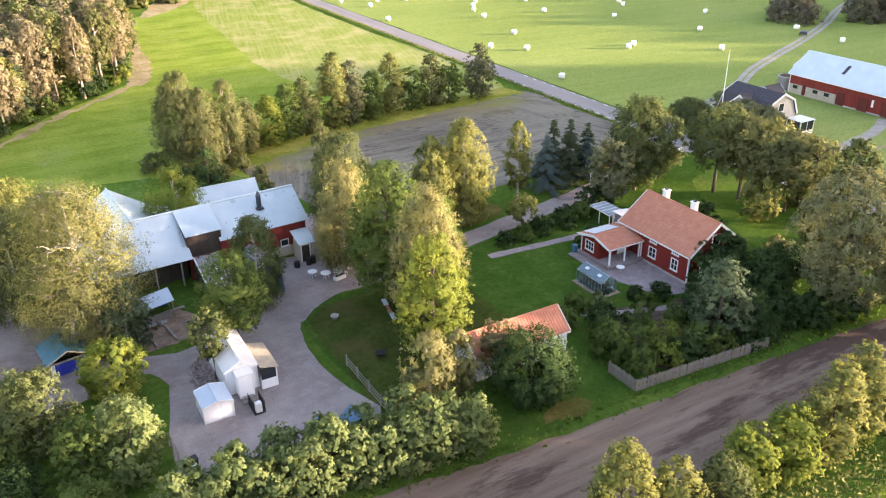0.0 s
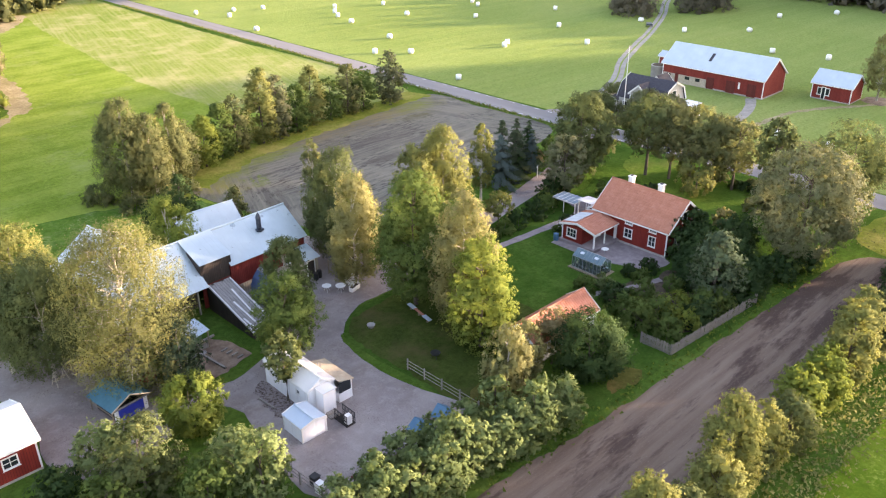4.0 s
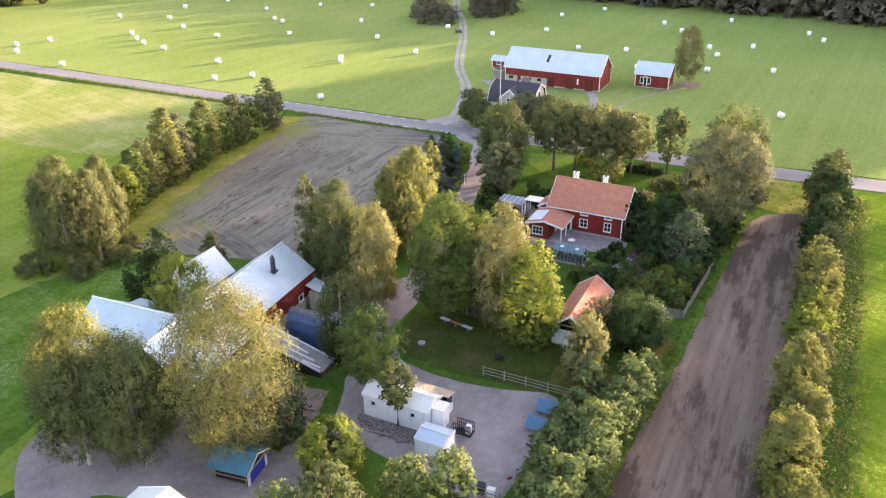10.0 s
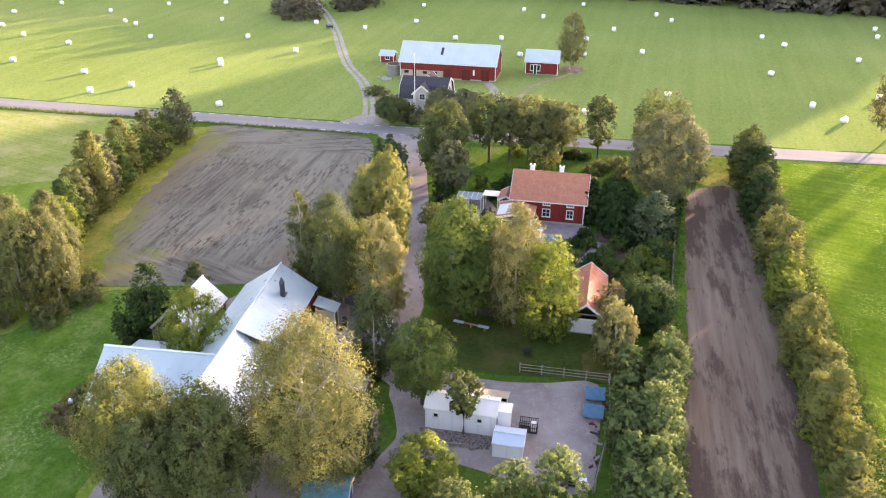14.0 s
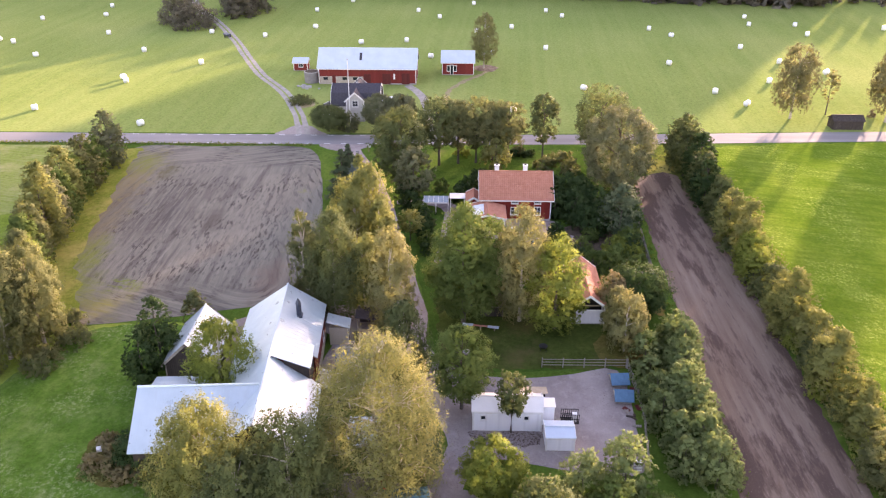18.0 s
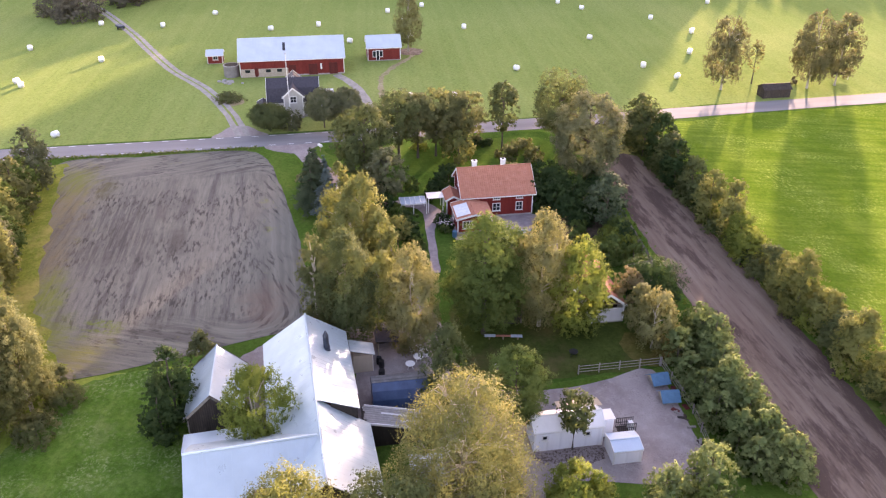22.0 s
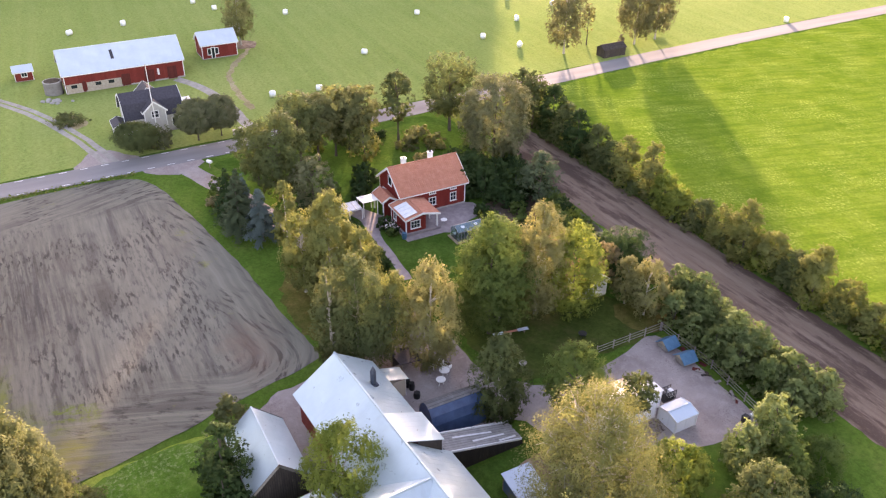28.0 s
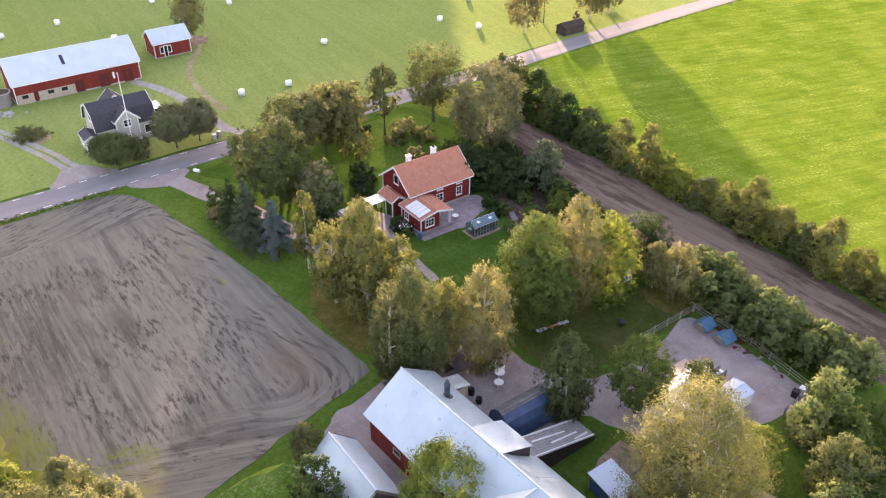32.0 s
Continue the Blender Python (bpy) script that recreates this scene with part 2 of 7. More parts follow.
c = n.mix(n.mix(1.0, blot(57.2, 100.2, 6.0, 2.2, 0.9), (0.6, 0.6, 0.6), "MULTIPLY"), c, (0.072, 0.063, 0.05))
# long dark drill lines towards the hedgerow, weeds and brown earth along it, green tufts left standing in arcs
drill = n.grey(n.noise(1.0, 5, n.scaled(0.07, 1.9, 1), 0.65), 0.45, 0.58)
c = n.mix(n.mix(1.0, blot(60.0, 108.0, 14.0, 4.6, 0.8), drill, "MULTIPLY"), c, (0.083, 0.076, 0.066))
streak = n.grey(ring_noise(1.1, 0.12, 5, 0.7), 0.36, 0.56, 0.25, 1.0)
for bx, by, rx, ry, tone in ((52, 117.0, 22, 4.6, (0.2, 0.16, 0.085)), (74, 117.5, 14, 5.0, (0.2, 0.165, 0.08)), (36.0, 112.0, 8, 4.6, (0.165, 0.195, 0.035)), (45.5, 113.8, 8, 3.2, (0.165, 0.195, 0.035)),
                             (79, 118.0, 7.0, 4.6, (0.15, 0.175, 0.035)), (75.5, 112.5, 5.0, 2.2, (0.1, 0.095, 0.04)), (33.5, 107.0, 5.0, 4.0, (0.17, 0.165, 0.05))):
    c = n.mix(n.mix(1.0, blot(bx, by, rx, ry), streak, "MULTIPLY"), c, tone)
arcs = n.mix(1.0, n.grey(ring_noise(1.0, 0.16, 3, 0.5), 0.44, 0.56), n.grey(n.noise(0.9, 5, None, 0.7), 0.42, 0.6), "MULTIPLY")
c = n.mix(n.mix(1.0, blot(38.6, 106.2, 3.6, 3.2, 0.7), arcs, "MULTIPLY"), c, (0.13, 0.165, 0.03))
c = n.mix(n.mix(1.0, blot(40.0, 88.0, 7.0, 4.0), (0.5, 0.5, 0.5), "MULTIPLY"), c, (0.215, 0.14, 0.1))
n.color(c).bump(n.mix(0.5, tilled, n.noise(5, 4, None, 0.8)), 0.9, 0.12)
M["soil"] = n.m

n = Nodes("dirt_strip", 0.95, 0, 0.15)
c = n.ramp(n.noise(0.9, 6, n.scaled(0.07, 1, 1), 0.65), [(0.3, (0.14, 0.095, 0.07)), (0.5, (0.185, 0.134, 0.1)), (0.7, (0.23, 0.175, 0.135))])
c = n.mix(n.grey(n.noise(0.2, 8, n.scaled(0.22, 1, 1), 0.7), 0.495, 0.555, 0, 0.85), c, (0.072, 0.046, 0.037))
c = n.mix(n.grey(n.noise(1.3, 6, n.scaled(0.12, 1, 1), 0.7), 0.58, 0.66, 0, 0.6), c, (0.09, 0.06, 0.048))
c = n.mix(n.grey(n.noise(6, 4, None, 0.8), 0.62, 0.7, 0, 0.75), c, (0.36, 0.29, 0.25))
n.color(c).bump(n.noise(4, 5, n.scaled(0.3, 1, 1), 0.8), 0.8, 0.1)
M["dirt"] = n.m

n = Nodes("sandy_earth", 0.95, 0, 0.15)
n.color(n.ramp(n.noise(0.8, 8, None, 0.7), [(0.35, (0.15, 0.095, 0.066)), (0.6, (0.30, 0.215, 0.155))])).bump(n.noise(7, 4), 0.7, 0.06)
M["earth"] = n.m
n = Nodes("pale_gravel", 0.95, 0, 0.1)
n.color(n.ramp(n.noise(0.8, 8, None, 0.7), [(0.35, (0.24, 0.225, 0.195)), (0.65, (0.36, 0.34, 0.305))])).bump(n.noise(9, 4), 0.6, 0.05)
M["pale_gravel"] = n.m

n = Nodes("leafy_earth", 0.95, 0, 0.15)
n.color(n.mix(n.grey(n.noise(5, 5, None, 0.8), 0.48, 0.58), (0.24, 0.2, 0.19), (0.075, 0.05, 0.038))).bump(n.noise(7, 4), 0.6, 0.05)
M["bed_leaves"] = n.m

n = Nodes("dark_bed_soil", 0.95, 0, 0.15)
n.color(n.ramp(n.noise(1.2, 8, None, 0.7), [(0.35, (0.045, 0.035, 0.025)), (0.65, (0.12, 0.09, 0.06))])).bump(n.noise(7, 4), 0.8, 0.08)
M["bed"] = n.m


def board_mat(name, a, b, pitch=0.17, axis="X", rough=0.8, worn=None, gap=0.6):
    """Vertical boards: narrow dark joints, each board a little different."""
    n = Nodes(name, rough, 0, 0.25)
    joint = n.wave(math.pi / pitch / 10 * 1.0, 0, axis)
    c = n.ramp(n.noise(1.5, 6, n.scaled(1, 1, 0.15), 0.7), [(0.3, a), (0.7, b)])
    if worn:
        c = n.mix(n.grey(n.noise(2.5, 8, n.scaled(1, 1, 0.3), 0.75), 0.55, 0.7, 0, 0.7), c, worn)
    c = n.mix(n.grey(joint, 0.0, 0.12, gap, 0), c, tuple(v * 0.3 for v in a))
    n.color(c).bump(n.grey(joint, 0, 0.2), 0.6, 0.02)
    return n.m


M["red_board"] = board_mat("red_board", (0.17, 0.018, 0.013), (0.25, 0.03, 0.02), 0.2)
M["red_board_y"] = M["red_board"]
M["barn_red"] = board_mat("barn_red", (0.17, 0.022, 0.017), (0.25, 0.04, 0.03), 0.22)
M["dark_board"] = board_mat("dark_board", (0.035, 0.028, 0.024), (0.075, 0.06, 0.05), 0.2, worn=(0.14, 0.12, 0.1))
M["grey_wood"] = board_mat("grey_wood", (0.2, 0.175, 0.15), (0.36, 0.33, 0.29), 0.2, worn=(0.12, 0.1, 0.085))
M["white_board"] = board_mat("white_board", (0.66, 0.66, 0.66), (0.78, 0.78, 0.78), 0.25, gap=0.25)
M["beige_wall"] = board_mat("beige_wall", (0.42, 0.36, 0.27), (0.5, 0.44, 0.34), 0.3)


def plain_mat(name, a, b, scale=2.0, rough=0.7, metal=0.0, bump=0.15, spec=0.3):
    n = Nodes(name, rough, metal, spec)
    n.color(n.ramp(n.noise(scale, 6, None, 0.65), [(0.3, a), (0.7, b)]))
    if bump:
        n.bump(n.noise(scale * 8, 4), bump, 0.01)
    return n.m


M["white_paint"] = plain_mat("white_paint", (0.7, 0.69, 0.66), (0.82, 0.82, 0.8), 3, 0.55)
M["white_wrap"] = plain_mat("white_wrap", (0.72, 0.73, 0.74), (0.86, 0.87, 0.87), 4, 0.35, 0, 0.6, 0.5)
M["hut_white"] = board_mat("hut_white", (0.78, 0.79, 0.81), (0.86, 0.87, 0.88), 1.2, "X", 0.5, None, 0.1)
M["dark_roof"] = plain_mat("dark_roof", (0.028, 0.027, 0.034), (0.06, 0.057, 0.068), 3, 0.7)
M["concrete"] = plain_mat("concrete", (0.27, 0.25, 0.23), (0.42, 0.4, 0.37), 1.2, 0.9, 0, 0.4)
M["old_concrete"] = plain_mat("old_concrete", (0.15, 0.14, 0.13), (0.25, 0.235, 0.22), 1.2, 0.9, 0, 0.5)
M["stone_wall"] = plain_mat("stone_wall", (0.3, 0.25, 0.2), (0.46, 0.4, 0.33), 3, 0.9, 0, 0.6)
M["pavers"] = plain_mat("pavers", (0.2, 0.165, 0.165), (0.31, 0.265, 0.26), 1.3, 0.9, 0, 0.5)
M["blue_tarp"] = plain_mat("blue_tarp", (0.028, 0.06, 0.13), (0.055, 0.11, 0.21), 1.2, 0.45, 0, 0.6, 0.5)
M["bright_tarp"] = plain_mat("bright_tarp", (0.015, 0.03, 0.32), (0.025, 0.055, 0.42), 1.5, 0.45, 0, 0.4, 0.5)
M["teal_tarp"] = plain_mat("teal_tarp", (0.022, 0.12, 0.17), (0.045, 0.185, 0.24), 1.0, 0.5, 0, 0.5, 0.5)
M["kennel_blue"] = plain_mat("kennel_blue", (0.035, 0.12, 0.2), (0.06, 0.18, 0.28), 2, 0.5, 0, 0.3, 0.4)
M["brown_door"] = board_mat("brown_door", (0.10, 0.02, 0.016), (0.15, 0.032, 0.025), 0.22)
M["black"] = plain_mat("black", (0.012, 0.012, 0.012), (0.03, 0.03, 0.03), 4, 0.5)
M["steel_blue"] = plain_mat("steel_blue", (0.05, 0.06, 0.08), (0.1, 0.115, 0.14), 3, 0.45, 0.6)
M["metal"] = plain_mat("metal", (0.3, 0.3, 0.31), (0.5, 0.5, 0.5), 3, 0.45, 0.7)
M["red_plastic"] = plain_mat("red_plastic", (0.3, 0.02, 0.015), (0.42, 0.035, 0.025), 3, 0.5)
M["tan_roof"] = plain_mat("tan_roof", (0.33, 0.27, 0.19), (0.5, 0.42, 0.31), 1.2, 0.7, 0, 0.3)
M["pale_wood"] = board_mat("pale_wood", (0.22, 0.21, 0.2), (0.38, 0.365, 0.35), 0.3, worn=(0.2, 0.18, 0.16))
M["villa_wall"] = plain_mat("villa_wall", (0.40, 0.385, 0.35), (0.48, 0.465, 0.43), 1.5, 0.8)
M["wood"] = plain_mat("wood", (0.2, 0.15, 0.1), (0.36, 0.29, 0.2), 3, 0.85)
M["flower_white"] = plain_mat("flower_white", (0.7, 0.66, 0.55), (0.85, 0.8, 0.75), 3, 0.7)


def sheet_mat(name, a, b, stain, rough=0.4, metal=0.35):
    """Painted or galvanised sheet roofing with dull streaks down the slope."""
    n = Nodes(name, rough, metal, 0.5)
    c = n.ramp(n.noise(0.35, 6, None, 0.6), [(0.3, a), (0.7, b)])
    c = n.mix(n.grey(n.noise(1.1, 8, n.scaled(1.2, 0.25, 0.25), 0.75), 0.55, 0.75, 0, 0.5), c, stain)
    n.color(c).bump(n.noise(1.1, 3), 0.15, 0.05)
    n.rough(n.grey(n.noise(0.8, 5), 0.3, 0.7, rough - 0.1, rough + 0.2))
    return n.m


M["tin_roof"] = sheet_mat("tin_roof", (0.42, 0.515, 0.54), (0.515, 0.615, 0.64), (0.4, 0.46, 0.465), 0.34, 0.3)
M["far_tin_roof"] = sheet_mat("far_tin_roof", (0.44, 0.52, 0.58), (0.54, 0.62, 0.68), (0.41, 0.46, 0.5), 0.45, 0.2)
M["hut_roof"] = sheet_mat("hut_roof", (0.68, 0.66, 0.62), (0.8, 0.78, 0.75), (0.55, 0.5, 0.42), 0.5, 0.0)
M["box_roof"] = sheet_mat("box_roof", (0.40, 0.50, 0.58), (0.50, 0.60, 0.67), (0.38, 0.45, 0.52), 0.45, 0.1)

n = Nodes("clay_tiles", 0.85, 0, 0.25)
c = n.ramp(n.noise(1.2, 7, None, 0.7), [(0.3, (0.42, 0.165, 0.1)), (0.55, (0.51, 0.215, 0.14)), (0.75, (0.55, 0.27, 0.19))])
c = n.mix(n.grey(n.island(), 0.0, 1.0, 0, 0.3), c, (0.36, 0.125, 0.075))
n.color(c).bump(n.wave(2.1, 0.1, "X"), 0.5, 0.04)
M["clay"] = n.m


def glass_mat(name, tint, rough=0.06):
    n = Nodes(name, rough, 0, 0.6)
    n.color(tint)
    return n.m


M["window_glass"] = glass_mat("window_glass", (0.02, 0.025, 0.03))
g = Nodes("greenhouse_glass", 0.05, 0, 0.6).color((0.35, 0.42, 0.44))
clear = g.t.nodes.new("ShaderNodeBsdfTransparent")
clear.inputs[0].default_value = (0.82, 0.9, 0.9, 1)
both = g.t.nodes.new("ShaderNodeMixShader")
both.inputs[0].default_value = 0.12
g.link(clear.outputs[0], both.inputs[1])
g.link(g.b.outputs[0], both.inputs[2])
g.link(both.outputs[0], g.t.nodes["Material Output"].inputs[0])
M["clear_glass"] = g.m
g = Nodes("roof_glass", 0.12, 0, 0.6).color((0.22, 0.33, 0.38))
clear = g.t.nodes.new("ShaderNodeBsdfTransparent")
clear.inputs[0].default_value = (0.6, 0.75, 0.8, 1)
both = g.t.nodes.new("ShaderNodeMixShader")
both.inputs[0].default_value = 0.5
g.link(clear.outputs[0], both.inputs[1])
g.link(g.b.outputs[0], both.inputs[2])
g.link(both.outputs[0], g.t.nodes["Material Output"].inputs[0])
M["roof_glass"] = g.m
M["pergola_glass"] = plain_mat("pergola_glass", (0.24, 0.31, 0.36), (0.36, 0.43, 0.48), 1.5, 0.15, 0, 0.1, 0.6)
M["polycarbonate"] = plain_mat("polycarbonate", (0.5, 0.55, 0.58), (0.66, 0.7, 0.72), 2, 0.35, 0, 0.1, 0.5)


def leaf_mat(name, dark, mid, light, through_light=0.5):
    n = Nodes(name, 0.85, 0, 0.06)
    c = n.ramp(n.noise(0.55, 3), [(0.3, dark), (0.5, mid), (0.7, light)])
    c = n.mix(n.grey(n.island(), 0, 1, 0, 0.22), c, tuple(v * 0.6 for v in mid))
    c = n.mix(n.grey(n.random(), 0, 1, 0, 0.25), c, light)
    n.color(c)
    tr = n.t.nodes.new("ShaderNodeBsdfTranslucent")
    n.link(n.mix(1.0, c, (1.12, 1.08, 0.76), "MULTIPLY"), tr.inputs[0])
    mx = n.t.nodes.new("ShaderNodeMixShader")
    mx.inputs[0].default_value = through_light
    n.link(n.b.outputs[0], mx.inputs[1])
    n.link(tr.outputs[0], mx.inputs[2])
    n.link(mx.outputs[0], n.t.nodes["Material Output"].inputs[0])
    return n.m


M["leaf_gold"] = leaf_mat("leaf_gold", (0.122, 0.15, 0.048), (0.19, 0.213, 0.07), (0.278, 0.29, 0.105), 0.43)
M["leaf_tan"] = leaf_mat("leaf_tan", (0.112, 0.132, 0.05), (0.17, 0.187, 0.073), (0.248, 0.254, 0.106), 0.4)
M["leaf_hazel"] = leaf_mat("leaf_hazel", (0.102, 0.11, 0.056), (0.158, 0.16, 0.084), (0.237, 0.232, 0.124), 0.41)
M["leaf_sage"] = leaf_mat("leaf_sage", (0.095, 0.112, 0.06), (0.15, 0.168, 0.09), (0.235, 0.245, 0.14), 0.36)
M["leaf_plum"] = leaf_mat("leaf_plum", (0.045, 0.075, 0.042), (0.078, 0.118, 0.068), (0.15, 0.2, 0.12), 0.3)
M["leaf_pale"] = leaf_mat("leaf_pale", (0.172, 0.18, 0.08), (0.242, 0.245, 0.108), (0.325, 0.318, 0.15), 0.42)
M["leaf_yellow"] = leaf_mat("leaf_yellow", (0.135, 0.162, 0.055), (0.195, 0.22, 0.074), (0.28, 0.29, 0.108), 0.42)
M["leaf_mid"] = leaf_mat("leaf_mid", (0.09, 0.113, 0.051), (0.141, 0.164, 0.07), (0.215, 0.226, 0.102), 0.43)
M["leaf_olive"] = leaf_mat("leaf_olive", (0.066, 0.093, 0.038), (0.104, 0.136, 0.054), (0.158, 0.186, 0.077), 0.36)
M["leaf_green"] = leaf_mat("leaf_green", (0.066, 0.116, 0.034), (0.106, 0.167, 0.047), (0.175, 0.232, 0.07), 0.44)
M["leaf_lime"] = leaf_mat("leaf_lime", (0.118, 0.172, 0.038), (0.19, 0.25, 0.055), (0.285, 0.33, 0.085), 0.5)
M["leaf_dark"] = leaf_mat("leaf_dark", (0.024, 0.052, 0.02), (0.04, 0.078, 0.028), (0.075, 0.118, 0.042), 0.3)
M["leaf_silver"] = leaf_mat("leaf_silver", (0.088, 0.138, 0.05), (0.15, 0.212, 0.08), (0.285, 0.345, 0.155), 0.42)
M["needle"] = leaf_mat("needle", (0.045, 0.07, 0.04), (0.07, 0.099, 0.052), (0.107, 0.136, 0.07), 0.23)
M["needle_blue"] = leaf_mat("needle_blue", (0.056, 0.088, 0.081), (0.088, 0.129, 0.119), (0.136, 0.181, 0.164), 0.21)
M["leaf_rust"] = leaf_mat("leaf_rust", (0.169, 0.147, 0.079), (0.254, 0.215, 0.113), (0.339, 0.282, 0.153), 0.41)
M["leaf_brown"] = leaf_mat("leaf_brown", (0.158, 0.147, 0.093), (0.226, 0.206, 0.13), (0.305, 0.273, 0.179), 0.41)
M["leaf_far"] = leaf_mat("leaf_far", (0.096, 0.09, 0.07), (0.141, 0.132, 0.102), (0.198, 0.184, 0.141), 0.36)
M["dry_grass"] = leaf_mat("dry_grass", (0.13, 0.16, 0.05), (0.19, 0.21, 0.07), (0.26, 0.26, 0.1), 0.2)
M["tuft"] = leaf_mat("tuft", (0.07, 0.13, 0.022), (0.11, 0.175, 0.032), (0.17, 0.21, 0.05))

n = Nodes("birch_bark", 0.8, 0, 0.2)
n.color(n.mix(n.grey(n.noise(3, 6, n.scaled(1, 1, 4), 0.7), 0.55, 0.65, 0, 0.9), (0.42, 0.385, 0.32), (0.06, 0.05, 0.042)))
M["birch_bark"] = n.m
M["bark"] = plain_mat("bark", (0.06, 0.05, 0.04), (0.14, 0.115, 0.09), 5, 0.9, 0, 0.6)


# ---- mesh helpers ----
def part(name, bm, material, parent=None, label=""):
    """Links a bmesh as one mesh object, under parent if given."""
    me = bpy.data.meshes.new(name)
    bm.to_mesh(me)
    bm.free()
    me.materials.append(M[material])
    ob = new(name, me)
    if parent:
        ob.parent = parent
    if label:
        ob["label"] = label
    return ob


def shared(name, me, parent=None, m=None):
    """Another object on a mesh that is there already."""
    ob = new(name, me)
    if parent:
        ob.parent = parent
    if m:
        ob.matrix_basis = m
    return ob


def thing(name, m, label, category, group=""):
    ob = new(name)
    ob.empty_display_size = 0.2
    ob.matrix_basis = m
    return tagged(ob, label, category, group)


def add_box(bm, x0, x1, y0, y1, z0, z1, m=None):
    v = [bm.verts.new((m @ Vector(p)) if m else p) for p in
         ((x0, y0, z0), (x1, y0, z0), (x1, y1, z0), (x0, y1, z0), (x0, y0, z1), (x1, y0, z1), (x1, y1, z1), (x0, y1, z1))]
    for f in ((0, 3, 2, 1), (4, 5, 6, 7), (0, 1, 5, 4), (1, 2, 6, 5), (2, 3, 7, 6), (3, 0, 4, 7)):
        bm.faces.new([v[k] for k in f])


def box(x0, x1, y0, y1, z0, z1, bevel=0.0):
    bm = bmesh.new()
    add_box(bm, min(x0, x1), max(x0, x1), min(y0, y1), max(y0, y1), z0, z1)
    if bevel:
        bmesh.ops.bevel(bm, geom=bm.edges[:], offset=bevel, segments=1, affect="EDGES")
    return bm


def prism(points, depth, axis="x", at=0.0):
    """An outline (a, z) pushed by depth along an axis; a is the other ground axis."""
    bm = bmesh.new()
    def put(d, a, z):
        return (d, a, z) if axis == "x" else (a, d, z)
    lo = [bm.verts.new(put(at, a, z)) for a, z in points]
    hi = [bm.verts.new(put(at + depth, a, z)) for a, z in points]
    bm.faces.new(lo[::-1])
    bm.faces.new(hi)
    for k in range(len(points)):
        j = (k + 1) % len(points)
        bm.faces.new((lo[k], lo[j], hi[j], hi[k]))
    bmesh.ops.recalc_face_normals(bm, faces=bm.faces[:])
    return bm


def tube(points, radii, sides=7):
    bm = bmesh.new()
    rings = []
    for k, p in enumerate(points):
        p = Vector(p)
        d = (Vector(points[min(k + 1, len(points) - 1)]) - Vector(points[max(k - 1, 0)])).normalized()
        q = d.to_track_quat("Z", "Y")
        rings.append([bm.verts.new(p + q @ Vector((radii[k] * math.cos(a), radii[k] * math.sin(a), 0)))
                      for a in (2 * math.pi * i / sides for i in range(sides))])
    for a, b in zip(rings, rings[1:]):
        for i in range(sides):
            bm.faces.new((a[i], a[(i + 1) % sides], b[(i + 1) % sides], b[i]))
    bm.faces.new(rings[0][::-1])
    bm.faces.new(rings[-1])
    return bm


def add_tube(bm, points, radii, sides=5):
    other = tube(points, radii, sides)
    me = bpy.data.meshes.new("tmp")
    other.to_mesh(me)
    other.free()
    bm.from_mesh(me)
    bpy.data.meshes.remove(me)


def smooth_outline(points, step=1.5, jitter=0.12, rnd=random.Random(3), closed=True):
    """A rounded, slightly ragged outline through the given corners."""
    out, k = [], len(points)
    last = k if closed else k - 1
    for i in range(last):
        p0, p1, p2, p3 = (Vector((*points[(i + j) % k], 0)) if closed else Vector((*points[min(max(i + j, 0), k - 1)], 0)) for j in (-1, 0, 1, 2))
        count = max(1, int((p2 - p1).length / step))
        for s in range(count):
            t = s / count
            q = 0.5 * (2 * p1 + (p2 - p0) * t + (2 * p0 - 5 * p1 + 4 * p2 - p3) * t * t + (3 * p1 - p0 - 3 * p2 + p3) * t ** 3)
            out.append((q.x + rnd.uniform(-jitter, jitter), q.y + rnd.uniform(-jitter, jitter)))
    if not closed:
        out.append(points[-1])
    return out


def patch(name, points, z, material, label, category, jitter=0.12, step=1.5, smooth=True):
    """A thin sheet of ground cover with a ragged rim."""
    if smooth:
        line = smooth_outline(points, step, jitter)
    else:
        rnd, line = random.Random(9), []
        for (xa, ya), (xb, yb) in zip(points, points[1:] + points[:1]):
            k = max(1, int(math.hypot(xb - xa, yb - ya) / step))
            line += [(xa + (xb - xa) * i / k + rnd.uniform(-jitter, jitter), ya + (yb - ya) * i / k + rnd.uniform(-jitter, jitter)) for i in range(k)]
    bm = bmesh.new()
    f = bm.faces.new([bm.verts.new((x, y, z)) for x, y in line])
    if f.normal.z < 0 or sum(a[0] * b[1] - b[0] * a[1] for a, b in zip(line, line[1:] + line[:1])) < 0:
        bmesh.ops.reverse_faces(bm, faces=[f])
    bmesh.ops.triangulate(bm, faces=bm.faces[:])
    return tagged(part(name, bm, material), label, category, kind="structure")


